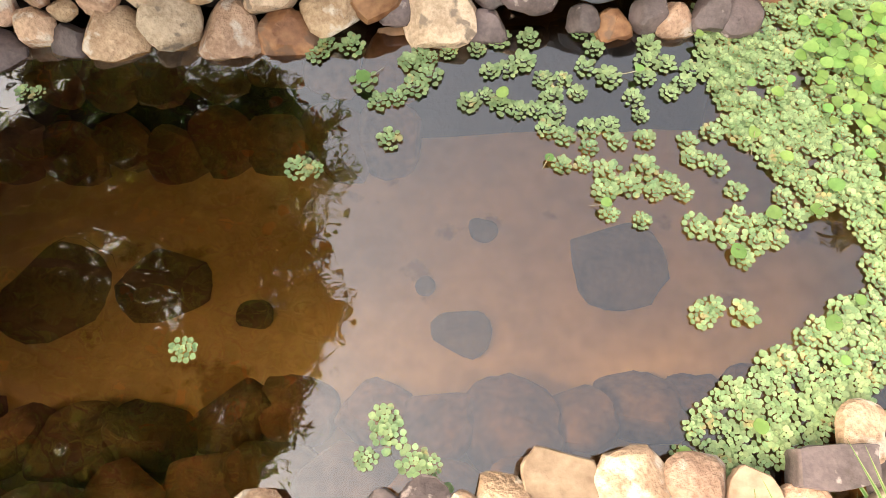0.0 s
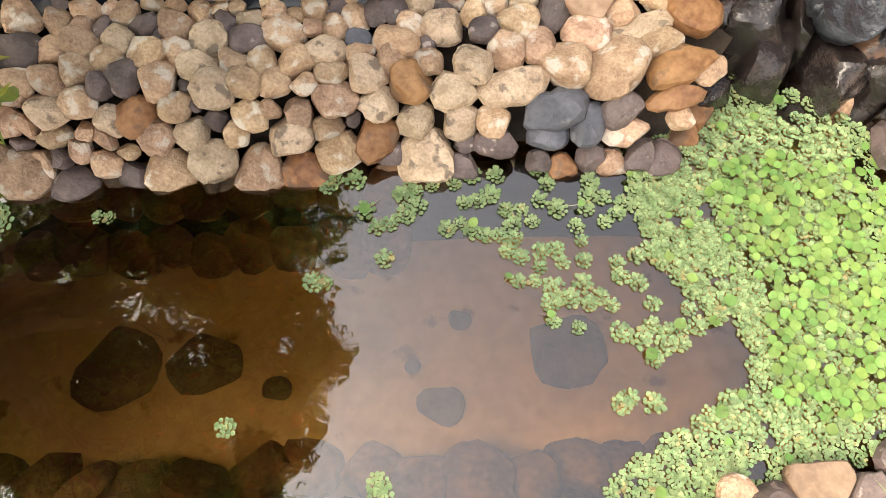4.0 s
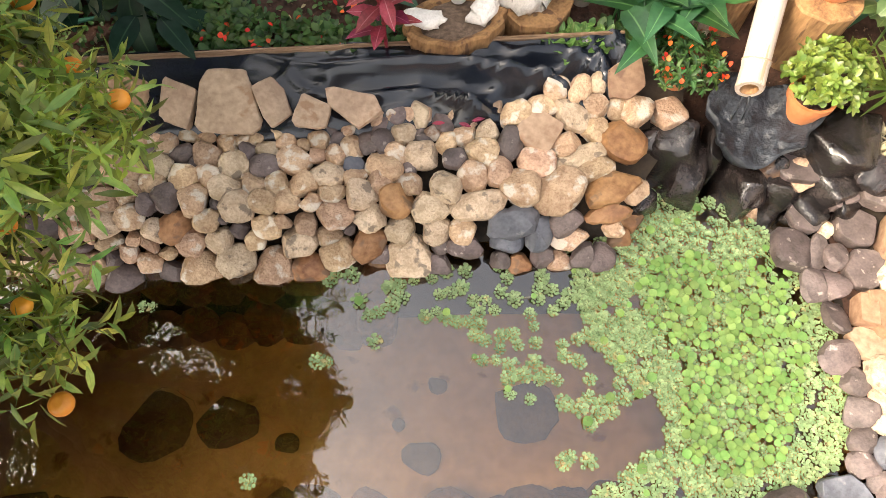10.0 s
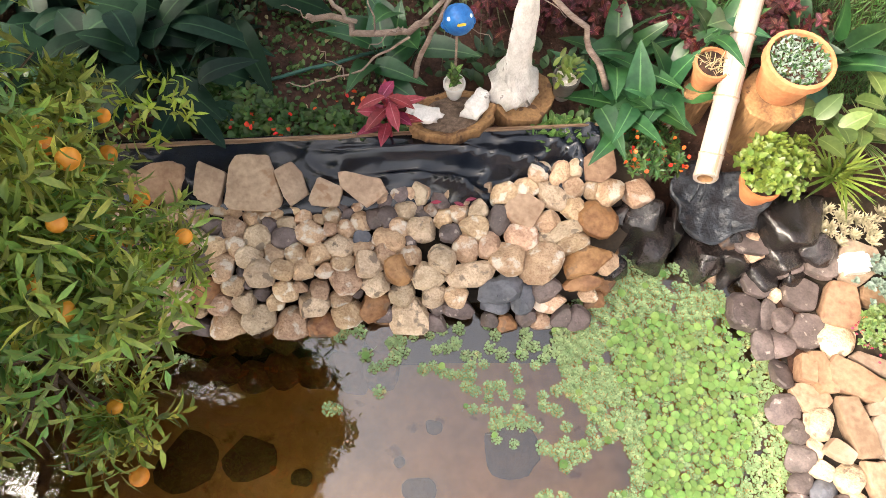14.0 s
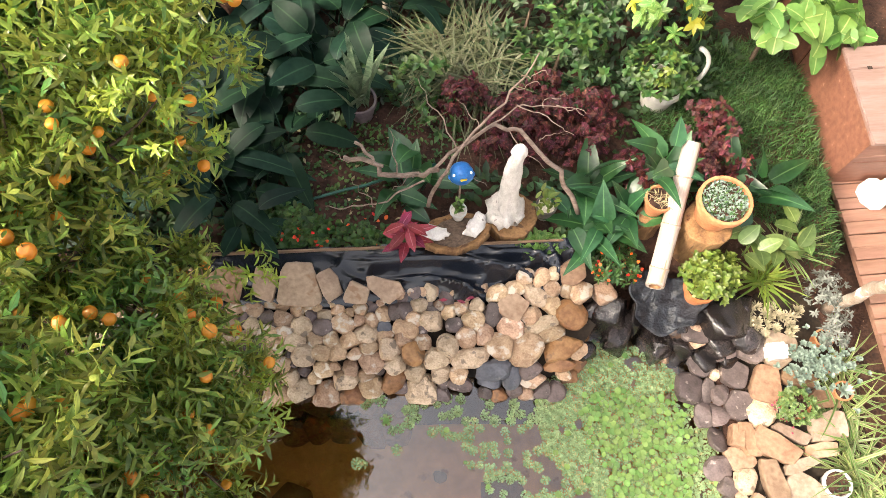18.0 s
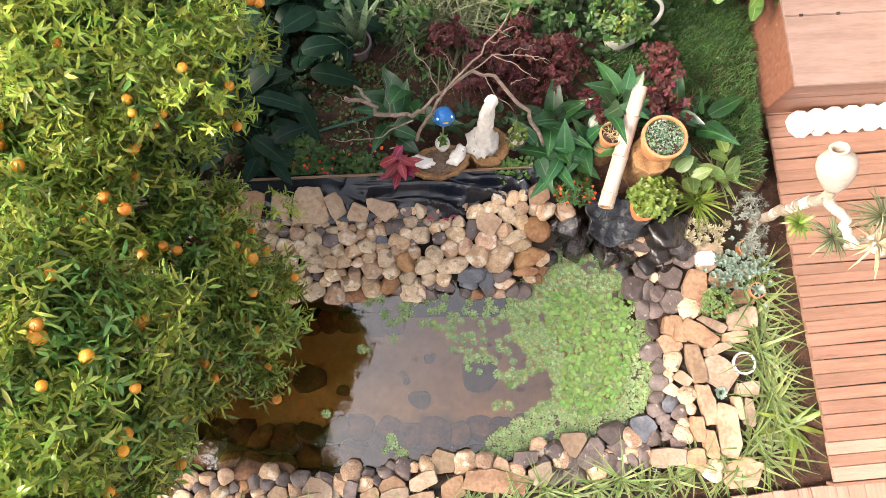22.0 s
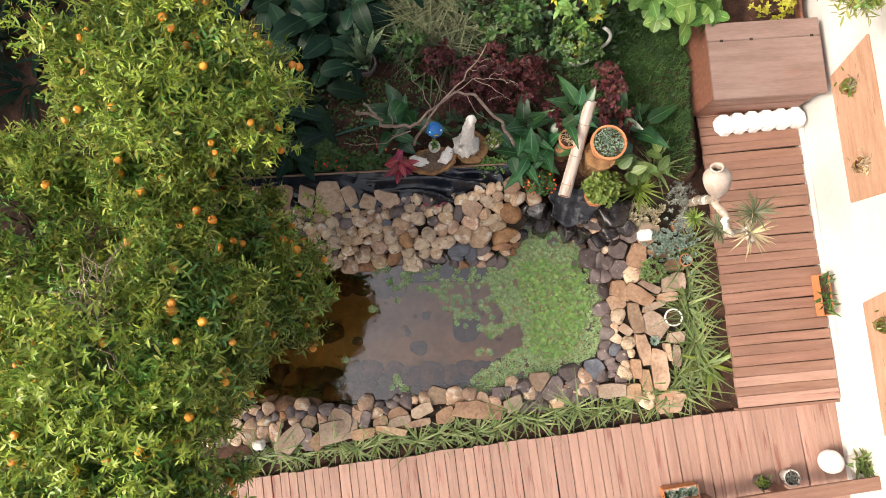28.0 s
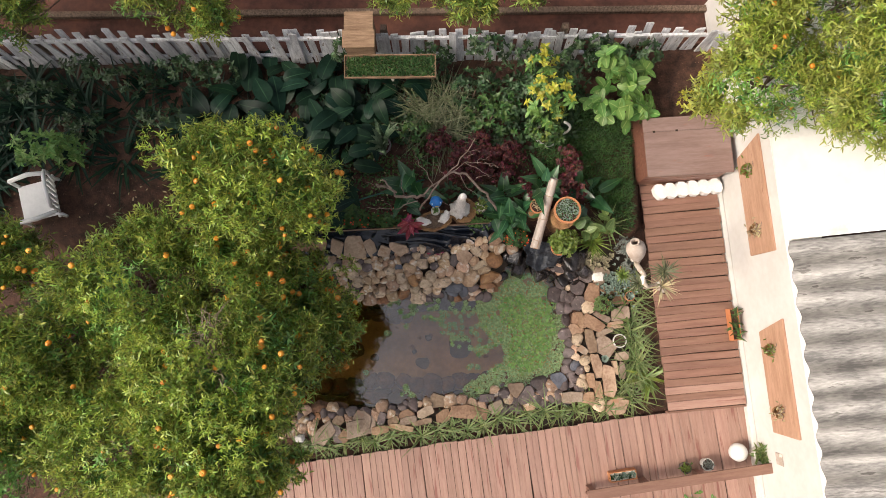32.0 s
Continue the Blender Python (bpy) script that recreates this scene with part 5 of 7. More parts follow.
bar.matrix_basis = face @ pose(0, -0.034, 0.114, 30)
for dx in (-0.042, 0.042):
    dot = part("spot", lathe([(0.010, 0), (0.009, 0.006), (0.002, 0.008)], 10), M_WHITE, blue, "white painted spot")
    dot.matrix_basis = face @ pose(dx * 1.1, 0.0, 0.097, 0, dx * 900)

# dead branch leaning over the bed
branch = thing("dead_branch", "bare dry forked branch leaning across the flower bed", "branch")
def limb(pts, r0, r1, seed, sway=0.012, mat=M_TWIG, parent=branch, name="limb"):
    allp = []
    for i, (a, b) in enumerate(zip(pts, pts[1:])):
        allp += list(bent(a, b, 6, sway, seed + i))[(1 if i else 0):]
    return part(name, tube(allp, list(np.linspace(r0, r1, len(allp)) * 0.85), 7), mat, parent, smooth=True)
limb([(0.05, 1.1, 0.75), (0.17, 1.2, 1.05), (0.45, 1.52, 1.2), (0.72, 1.86, 1.3)], 0.017, 0.005, 1)
limb([(-0.48, 1.42, 0.82), (-0.25, 1.32, 0.9), (-0.1, 1.24, 0.92), (0.12, 1.24, 1.0)], 0.018, 0.02, 7)
limb([(-0.40, 1.44, 0.95), (-0.22, 1.30, 0.93)], 0.013, 0.013, 12)
limb([(0.1, 1.24, 1.0), (0.42, 1.5, 1.05), (0.62, 1.5, 1.02), (0.88, 1.28, 0.9), (1.02, 1.12, 0.62)], 0.012, 0.020, 15)
limb([(0.05, 1.2, 0.98), (-0.2, 1.12, 0.8), (-0.5, 1.15, 0.62), (-0.62, 1.18, 0.6)], 0.008, 0.003, 22)
limb([(0.3, 1.4, 1.05), (0.6, 1.62, 1.1), (0.85, 1.6, 1.12), (1.0, 1.55, 1.1)], 0.007, 0.002, 27)
limb([(0.6, 1.62, 1.1), (0.8, 1.5, 1.12), (0.93, 1.42, 1.1)], 0.005, 0.002, 31)
limb([(-0.12, 1.24, 0.9), (-0.16, 1.42, 1.15)], 0.006, 0.002, 35)
limb([(0.22, 1.32, 1.05), (0.08, 1.55, 1.2), (0.0, 1.72, 1.25)], 0.006, 0.002, 38)
limb([(0.5, 1.5, 1.04), (0.62, 1.32, 1.08), (0.75, 1.22, 1.05)], 0.005, 0.002, 44)
g = np.random.default_rng(47)
for i, (x, y, z, dx, dy) in enumerate(((0.55, 1.62, 1.24, 0.13, 0.02), (0.64, 1.75, 1.27, 0.10, -0.06), (0.36, 1.43, 1.15, -0.10, 0.14), (0.75, 1.60, 1.11, 0.12, 0.07), (0.85, 1.60, 1.12, 0.12, -0.07), (0.20, 1.25, 1.02, 0.16, -0.10), (0.0, 1.24, 0.95, -0.12, -0.08), (-0.3, 1.13, 0.74, -0.10, 0.10), (-0.42, 1.38, 0.85, -0.14, 0.05), (0.72, 1.44, 0.98, 0.15, 0.05))):
    limb([(x, y, z), (x + dx * 0.6, y + dy * 0.6, z + 0.03), (x + dx * 1.3, y + dy * 1.3 + g.uniform(-0.03, 0.03), z + 0.02)], 0.0045, 0.0018, 120 + 5 * i, name="twig")

hose = tagged(part("garden_hose", tube(bent((-1.75, 1.05, 0.44), (0.1, 1.56, 0.46), 16, 0.006, 50), [0.011] * 16, 8), M_HOSE, smooth=True), "thin green garden hose lying on the soil", "hose")


def plant(name, label, at, n, L, W, mat, seed, prof, low, high, droop, stem=0.0, stem_mat=None, category="plant", group="", spread=0.05, fold=0.15):
    """A rosette of broad leaves on stalks: stalks and blades under one root."""
    g = np.random.default_rng(seed)
    top = thing(name, label, category, at, group)
    D, N = around(n, g, low, high)
    base = np.c_[g.normal(0, spread, (n, 2)), np.zeros(n)]
    st = stem * g.uniform(0.6, 1.2, n)
    tip = base + D * np.array([0.55, 0.55, 1]) * st[:, None]
    for a, b in zip(base, tip) if stem else ():
        part("stalk", tube([a, (a + b) / 2 + [0, 0, 0.03], b], [0.007, 0.006, 0.004], 5), stem_mat or mat, top, smooth=True)
    Dl = D * np.array([1, 1, 0.35]) + g.normal(0, 0.12, (n, 3))
    Nl = np.array([0, 0, 1.0]) - 0.25 * D + g.normal(0, 0.15, (n, 3))
    single("leaf", tip, Dl, Nl, L * g.uniform(0.7, 1.15, n), W * g.uniform(0.75, 1.15, n), mat, top, prof, droop * g.uniform(0.4, 1.5, n), fold)
    return top


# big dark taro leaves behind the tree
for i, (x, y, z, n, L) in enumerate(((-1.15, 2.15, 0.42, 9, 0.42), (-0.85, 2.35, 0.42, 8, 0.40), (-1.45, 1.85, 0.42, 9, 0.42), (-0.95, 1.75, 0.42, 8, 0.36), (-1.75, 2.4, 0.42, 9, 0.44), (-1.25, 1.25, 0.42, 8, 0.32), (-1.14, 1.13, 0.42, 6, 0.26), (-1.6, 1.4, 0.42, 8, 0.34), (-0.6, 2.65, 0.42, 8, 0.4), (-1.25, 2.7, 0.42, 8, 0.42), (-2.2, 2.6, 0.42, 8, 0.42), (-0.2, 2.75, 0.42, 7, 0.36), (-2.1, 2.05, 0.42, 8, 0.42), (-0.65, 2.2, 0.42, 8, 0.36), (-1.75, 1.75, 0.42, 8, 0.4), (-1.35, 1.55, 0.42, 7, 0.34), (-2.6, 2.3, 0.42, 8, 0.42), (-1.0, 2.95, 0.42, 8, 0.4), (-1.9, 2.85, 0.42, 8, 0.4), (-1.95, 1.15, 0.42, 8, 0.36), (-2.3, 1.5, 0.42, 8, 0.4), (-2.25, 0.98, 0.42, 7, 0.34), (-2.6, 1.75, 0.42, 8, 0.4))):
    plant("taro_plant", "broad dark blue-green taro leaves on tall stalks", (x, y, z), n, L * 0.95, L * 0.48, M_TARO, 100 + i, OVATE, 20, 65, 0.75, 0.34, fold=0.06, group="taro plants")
for i, (x, y) in enumerate(((0.0, 1.45), (1.08, 1.32), (1.32, 1.12), (1.15, 1.02), (1.62, 1.42), (2.2, 1.28), (2.02, 1.42), (1.0, 1.02), (-0.16, 1.3))):
    big = i in (0, 5)
    plant("arum_lily", "glossy green arrow-shaped arum leaves", (x, y, 0.42), (6, 10, 9, 7, 7, 6, 5, 7, 7)[i], 0.33 if big else 0.28, 0.16 if big else 0.135, M_ARUM, 130 + i, HEART, 40, 80, 0.4, 0.24, group="arum lilies")
plant("arum_lily", "glossy arum leaves reaching over the bamboo pipe", (1.52, 1.36, 0.42), 7, 0.25, 0.12, M_ARUM, 148, HEART, 55, 85, 0.4, 0.52, group="arum lilies")
# dark red coleus
g = np.random.default_rng(60)
for i, (x, y, r) in enumerate(((0.62, 1.85, 0.24), (0.95, 1.78, 0.24), (0.30, 1.95, 0.2), (1.2, 1.85, 0.2), (1.36, 1.45, 0.13), (1.95, 1.62, 0.17), (1.92, 1.45, 0.13), (2.12, 1.35, 0.11), (0.75, 1.6, 0.17), (0.45, 1.65, 0.15), (1.1, 1.6, 0.15), (0.85, 2.02, 0.16), (1.97, 1.80, 0.16), (1.86, 1.30, 0.10), (1.40, 1.28, 0.11))):
    c = thing("coleus", "dark red frilly coleus with pink-veined leaves", "plant", (x, y, 0.42), "coleus plants")
    part("stem", tube([(0, 0, 0), (0.01, 0, 0.2)], [0.01, 0.006], 6), M_COLEUS, c)
    bush(g, [((0.04 * math.sin(5 * i + k), 0.04 * math.cos(3 * i + 2 * k), 0.14 + 0.11 * k), (r * (1 - 0.25 * k), r * (1 - 0.25 * k), 0.11)) for k in range(3)], 900, 0.045, 0.028, M_COLEUS, "foliage", c, LANCE, -10, 45, 0.3)
# crimson leaves
crim = thing("crimson_plant", "crimson pink-veined leaves hanging over the liner", "plant", (-0.08, 0.93, 0.45))
D, N = around(15, np.random.default_rng(62), -5, 50)
single("leaf", np.c_[np.random.default_rng(62).normal(0, 0.02, (15, 2)), np.linspace(0.20, 0.40, 15)], D, N, 0.17 * np.random.default_rng(63).uniform(0.65, 1.1, 15), 0.066, M_PINK, crim, LANCE, 0.35)
part("stem", tube([(0, 0, 0), (0, 0, 0.4)], [0.01, 0.006], 6), M_PINK, crim)
for p, d in (((0.30, 0.62, 0.36), (1, 0.2, 0.1)), ((0.33, 0.64, 0.365), (-0.4, 1, 0.1)), ((0.24, 0.61, 0.36), (1, -0.3, 0)), ((0.12, 0.61, 0.36), (1, 0.1, 0))):
    tagged(leaves("fallen_leaf", [p], [d], [(0, 0, 1)], 0.06, 0.022, M_PINK, None, LANCE, 0.1), "crimson leaf fallen on the liner", "leaf", "fallen leaves")
# ground cover
g = np.random.default_rng(64)
def cover(name, label, mat, spots, per, L, W, z=0.0, prof=ROUND, low=15, high=70):
    P = []
    for x, y, rx, ry in spots:
        m = int(per * rx * ry)
        a, r = g.uniform(0, 6.28, m), np.sqrt(g.random(m))
        P.append(np.c_[x + rx * r * np.cos(a), y + ry * r * np.sin(a)])
    P = np.concatenate(P)
    zz = np.array([ground_height(x, y) for x, y in P]) + z + g.uniform(0, 0.03, len(P))
    D, N = around(len(P), g, low, high)
    ob = leaves(name, np.c_[P, zz], D, N, L * g.uniform(0.6, 1.2, len(P)), W * g.uniform(0.7, 1.2, len(P)), mat, None, prof, 0.25)
    return tagged(ob, label, "ground cover", kind="stuff")
cover("low_groundcover", "low bright green groundcover along the bed's edge", M_SHRUB, ((-0.7, 1.02, 0.42, 0.12), (-0.2, 1.0, 0.25, 0.08), (-1.0, 1.12, 0.3, 0.14), (0.95, 1.0, 0.22, 0.07)), 9000, 0.05, 0.036, 0.02)
cover("sprouting_weeds", "sparse small weeds on the red soil", M_SHRUB, ((-0.5, 1.5, 0.45, 0.4), (-0.45, 1.75, 0.3, 0.2), (-1.6, 1.0, 0.4, 0.3), (0.0, 1.75, 0.3, 0.2), (1.6, 1.6, 0.5, 0.4)), 2600, 0.032, 0.021)
cover("undergrowth", "dense dark green undergrowth filling the back of the bed", M_DARKSHRUB, ((0.7, 2.25, 0.75, 0.32), (0.1, 2.6, 0.9, 0.4), (1.6, 2.5, 0.7, 0.5), (1.4, 2.1, 0.4, 0.2), (-0.3, 2.2, 0.35, 0.25), (-1.2, 2.2, 0.8, 0.6), (-1.4, 1.5, 0.5, 0.4), (-2.2, 1.2, 0.6, 0.35), (0.6, 1.35, 0.5, 0.12)), 1500, 0.085, 0.05, 0.03, LANCE)
cover("leaf_litter", "dry brown leaf litter scattered on soil", M_STRAW, ((-0.6, 1.4, 0.7, 0.5), (-3.0, 0.5, 1.5, 1.5), (-2, 1.4, 0.8, 0.5), (2.85, -0.6, 0.1, 0.8)), 90, 0.05, 0.02, 0.0, LANCE, -5, 15)
cover("small_red_flowers", "small red flowers among groundcover", M_REDFLOWER, ((-0.55, 1.0, 0.4, 0.1), (-0.35, 1.18, 0.15, 0.08)), 420, 0.028, 0.024, 0.05)
cover("bright_seedlings", "bright green seedlings at the liner's edge", M_LIME, ((0.78, 0.97, 0.16, 0.06),), 15000, 0.055, 0.03, 0.03)
cover("lawn", "dark green tufty lawn beside the deck", M_GRASS, ((2.45, 1.85, 0.42, 0.75), (2.65, 1.2, 0.2, 0.35), (2.2, 2.2, 0.5, 0.4), (1.8, 1.85, 0.25, 0.3)), 15000, 0.085, 0.007, 0.0, STRAP, 25, 80)

# snake plant, striped straps and shrubs at the back
snake = potted("snake_plant", "snake plant with banded upright leaves in a purple-grey pot", (-0.43, 1.98, 0.42), 0.11, 0.2, M_GREYPOT)
D, N = around(14, np.random.default_rng(66), 62, 86)
single("leaf", np.c_[np.random.default_rng(66).normal(0, 0.04, (14, 2)), np.full(14, 0.17)], D, N, 0.5, 0.075, M_SNAKE, snake, (0.8, 1, 0.9, 0.6, 0), 0.1)
for i, (x, y) in enumerate(((0.25, 2.25), (0.45, 2.1), (0.1, 2.45), (0.5, 2.4), (0.35, 2.6))):
    tuft("strap_leaf_clump", "drooping cream-striped strap leaves", "plant", (x, y, 0.45), 80, 0.44, 0.012, M_STRIPES, 200 + i, 25, 75, 1.3, group="striped clumps", spread=0.05)
g = np.random.default_rng(68)
for i, (x, y, z, r, m, lab) in enumerate(((0.95, 2.3, 0.7, 0.34, M_SHRUB, "mid-green leafy shrub with small leaves"), (1.35, 2.5, 0.75, 0.34, M_DARKSHRUB, "dense dark green shrub near the fence"), (-0.05, 2.1, 0.6, 0.2, M_SHRUB, "mid-green leafy shrub with small leaves"), (0.75, 2.65, 0.7, 0.3, M_DARKSHRUB, "dense dark green shrub near the fence"), (1.75, 2.75, 0.75, 0.35, M_DARKSHRUB, "dense dark green shrub near the fence"), (0.12, 1.85, 0.52, 0.13, M_SHRUB, "low mid-green shrub beside the snake plant"), (2.1, 2.95, 0.9, 0.3, M_DARKSHRUB, "dense dark green shrub near the fence"))):
    s = thing("shrub", lab, "shrub", (x, y, 0.42), "border shrubs")
    part("stem", tube([(0, 0, 0), (0.02, 0.01, z - 0.4)], [0.02, 0.008], 6), M_BARK, s)
    bush(g, [((0, 0, z - 0.42), (r, r * 0.85, r * 0.8)), ((r * 0.5, 0.1, z - 0.3), (r * 0.6, r * 0.6, r * 0.6))], 420, 0.075, 0.032, m, "foliage", s, LANCE)
gold = thing("golden_shrub", "tall shrub with golden yellow-green leaves", "shrub", (1.62, 2.35, 0.42))
part("stem", tube([(0, 0, 0), (0.0, 0.1, 0.6), (-0.05, 0.2, 1.0)], [0.025, 0.015, 0.006], 6), M_BARK, gold)
bush(g, [((0.0, 0.0, 0.75), (0.3, 0.3, 0.35)), ((-0.12, 0.35, 1.0), (0.16, 0.16, 0.2))], 300, 0.1, 0.045, M_LIME, "inner_foliage", gold, LANCE)
bush(g, [((0.0, 0.05, 0.85), (0.28, 0.28, 0.3)), ((-0.12, 0.38, 1.08), (0.15, 0.14, 0.14))], 420, 0.07, 0.034, M_YELLOWLEAF, "golden_foliage", gold, LANCE)
lime = thing("lime_leaf_shrub", "shrub with large soft lime-green leaves beside the chest", "shrub", (2.4, 2.4, 0.42))
part("stem", tube([(0, 0, 0), (0.0, 0.05, 0.45)], [0.02, 0.01], 6), M_BARK, lime)
bush(g, [((0.1, 0.0, 0.5), (0.42, 0.28, 0.2)), ((0.0, 0.4, 0.65), (0.22, 0.25, 0.2)), ((0.35, 0.3, 0.5), (0.25, 0.22, 0.18))], 190, 0.17, 0.11, M_LIME, "foliage", lime, ROUND, 0, 40, 0.3, whorl=5)
jar = potted("handled_planter", "white curved planter with an arched handle and trailing greenery", (1.67, 2.08, 0.42), 0.145, 0.26, M_WHITEPOT)
part("handle", tube([(0.13 + 0.13 * math.sin(a), 0.07 * a / 3, 0.36 - 0.18 * math.cos(a)) for a in np.linspace(0, 2.9, 12)], [0.016] * 12, 8), M_WHITEPOT, jar, smooth=True)
bush(g, [((-0.06, 0.05, 0.34), (0.24, 0.22, 0.15)), ((-0.01, -0.03, 0.30), (0.13, 0.12, 0.10))], 1900, 0.06, 0.028, M_SHRUB, "trailing_leaves", jar, LANCE)
bush(g, [((-0.04, 0.03, 0.36), (0.2, 0.18, 0.14))], 600, 0.05, 0.024, M_JADE, "new_leaves", jar, LANCE)

# ---- pots by the waterfall and on the right bank ----
redf = potted("potted_impatiens", "low plant with orange-red flowers in an orange pot", (1.25, 0.83, 0.34), 0.085, 0.13, M_ORANGEPOT)
bush(g, [((0, 0, 0.15), (0.17, 0.16, 0.10))], 5600, 0.045, 0.014, M_SHRUB, "foliage", redf, LANCE)
D, N = around(44, g, 30, 80)
single("flower", np.c_[g.uniform(-0.17, 0.17, 44), g.uniform(-0.16, 0.14, 44), g.uniform(0.17, 0.25, 44)], D, N, 0.024, 0.022, M_REDFLOWER, redf, ROUND, 0.1)
jade = potted("potted_jade", "yellow-green jade plant in an orange plastic pot", (1.81, 0.65, 0.30), 0.10, 0.17, M_ORANGEPOT, tilt=-6)
bush(g, [((0.05, 0.06, 0.22), (0.18, 0.16, 0.12))], 7000, 0.042, 0.026, M_JADE, "foliage", jade, ROUND, 10, 60, 0.15)
tuft("spiky_dracaena", "spiky rosette of narrow green leaves", "plant", (2.25, 0.74, 0.36), 60, 0.28, 0.016, M_JADE, 210, 12, 80, 0.2)
tuft("spiky_dracaena", "spiky rosette of narrow cream-edged leaves", "plant", (2.42, 0.95, 0.36), 40, 0.32, 0.018, M_SPIDER, 211, 15, 80, 0.35)
pothos = thing("pothos", "large pale green pothos leaves climbing by the spout", "plant", (2.15, 0.92, 0.38))
part("stem", tube([(0, 0, 0), (-0.03, 0, 0.2), (-0.1, -0.04, 0.3)], [0.008, 0.006, 0.004], 6), M_POTHOS, pothos)
D, N = around(22, g, 10, 60)
single("leaf", np.c_[g.uniform(-0.18, 0.28, 22), g.uniform(-0.12, 0.16, 22), g.uniform(0.18, 0.36, 22)], D, N, 0.15, 0.095, M_POTHOS, pothos, OVATE, 0.3)
cream = thing("cream_succulent", "cluster of cream pointed succulent rosettes", "plant", (2.36, 0.48, 0.2))
def rosette_mat(parent, spots, n, low, high, L, W, mat, prof, seed):
    """Many small succulent rosettes as one mat."""
    parts = [around(n, np.random.default_rng(seed + i), low, high) for i in range(len(spots))]
    leaves("rosette_mat", np.repeat(np.array(spots), n, 0), np.concatenate([p[0] for p in parts]), np.concatenate([p[1] for p in parts]), L, W, mat, parent, prof, -0.1)
rosette_mat(cream, [(g.uniform(-0.2, 0.16), g.uniform(-0.09, 0.12), 0.04 + 0.03 * g.random()) for i in range(42)], 14, 5, 75, 0.05, 0.012, M_CREAM, LANCE, 300)
silver = thing("silver_plant", "lacy silver-grey foliage plant", "plant", (2.68, 0.62, 0.12))
bush(g, [((0, 0, 0.2), (0.13, 0.2, 0.14)), ((0.05, -0.2, 0.12), (0.1, 0.1, 0.1))], 3000, 0.042, 0.012, M_SILVER, "foliage", silver, LANCE)
bsuc = thing("blue_succulent", "mat of blue-grey succulent rosettes spilling over stones", "plant", (2.56, 0.2, 0.16))
rosette_mat(bsuc, [(g.normal(0, 0.11), g.normal(0, 0.09), 0.05 + 0.05 * g.random()) for i in range(150)], 10, 0, 70, 0.026, 0.017, M_BLUESUC, ROUND, 330)
small = thing("blue_succulent", "single blue-green succulent rosette between slabs", "plant", (2.40, -0.75, 0.13))
for s, lo in ((0.055, 5), (0.035, 45)):
    D, N = around(14, np.random.default_rng(390), lo, lo + 25)
    leaves("rosette", np.tile([0, 0, 0.03], (14, 1)), D, N, s, 0.03, M_BLUESUC, small, ROUND, -0.1)
opot = potted("potted_kalanchoe", "tilted orange pot of small yellow-green leaves", (2.42, -0.03, 0.14), 0.085, 0.14, M_ORANGEPOT, tilt=20, turn=-60)
bush(g, [((0.0, 0.0, 0.17), (0.12, 0.12, 0.07))], 9000, 0.024, 0.016, M_POTHOS, "foliage", opot, ROUND)
D, N = around(20, g, 20, 70)
single("bud", np.c_[g.normal(0.02, 0.05, 20), g.normal(-0.09, 0.03, 20), np.full(20, 0.16)], D, N, 0.016, 0.012, M_PINK, opot, ROUND, 0.1)
wpot = potted("white_pot", "round white pot of bare soil among the slabs", (2.60, -0.525, 0.07), 0.082, 0.12, M_WHITEPOT)
D, N = around(16, g, 20, 70)
leaves("seedlings", np.c_[g.normal(0, 0.03, (16, 2)), np.full(16, 0.11)], D, N, 0.02, 0.012, M_DARKSHRUB, wpot, ROUND, 0.1)
cblock = tagged(part("white_block", block((-0.075, -0.055, 0), (0.075, 0.055, 0.13), 0.02), M_STATUE), "rough white stone block on the bank", "stone")
cblock.matrix_basis = pose(2.34, 0.30, 0.14, 0, 0, 5)
for i, (x, y) in enumerate(((2.72, 0.22), (2.70, 0.4), (2.76, 0.05))):
    p = potted("terracotta_pot", "small terracotta pot half hidden by succulents", (x, y, 0.05), 0.06, 0.13, M_TERRA, group="edge pots")
    D, N = around(20, np.random.default_rng(400 + i), 15, 70)
    leaves("foliage", np.tile([0, 0, 0.12], (20, 1)), D, N, 0.07, 0.02, M_BLUESUC, p, LANCE, 0.2)
# spider plants along the walkway and the front deck
k = 0
for x, y, L in ((2.83, 0.05, 0.26), (2.80, -0.12, 0.27), (2.86, -0.28, 0.26), (2.84, -0.42, 0.28), (2.88, -0.56, 0.26), (2.86, -0.72, 0.24), (2.92, -0.82, 0.28), (2.70, -1.14, 0.26), (2.62, -1.26, 0.24), (2.82, -1.24, 0.26), (2.84, -0.94, 0.26), (2.88, 0.22, 0.2)):
    tuft("spider_plant", "arching cream-and-green striped spider plant", "plant", (x - 0.06, y, 0.05), 30, L * 1.12, 0.0175, M_SPIDER, 500 + k, 25, 80, 1.3, group="spider plants")
    k += 1
plant("yucca", "broad yellow-green strappy rosette by the deck corner", (2.96, -1.02, 0.06), 30, 0.36, 0.04, M_JADE, 560, STRAP, 20, 75, 0.45, spread=0.02)
for i in range(21):
    x = -1.55 + 0.198 * i
    tuft("spider_plant", "short striped spider plant along the deck edge", "plant", (x, -1.84 + 0.108 * (x + 1.5) + 0.04 * math.sin(i * 2.1) + (0.06 if x > 1.0 else 0.0), 0.05), 28, 0.225 + 0.03 * math.sin(i * 1.7), 0.0160, M_SPIDER, 600 + i, 28, 80, 1.2, group="spider plants")
shrub_low = thing("juniper", "small dark blue-green bush at the deck corner", "shrub", (-1.75, -1.95, 0.1))
part("stem", tube([(0, 0, 0), (0, 0, 0.12)], [0.015, 0.008], 6), M_BARK, shrub_low)
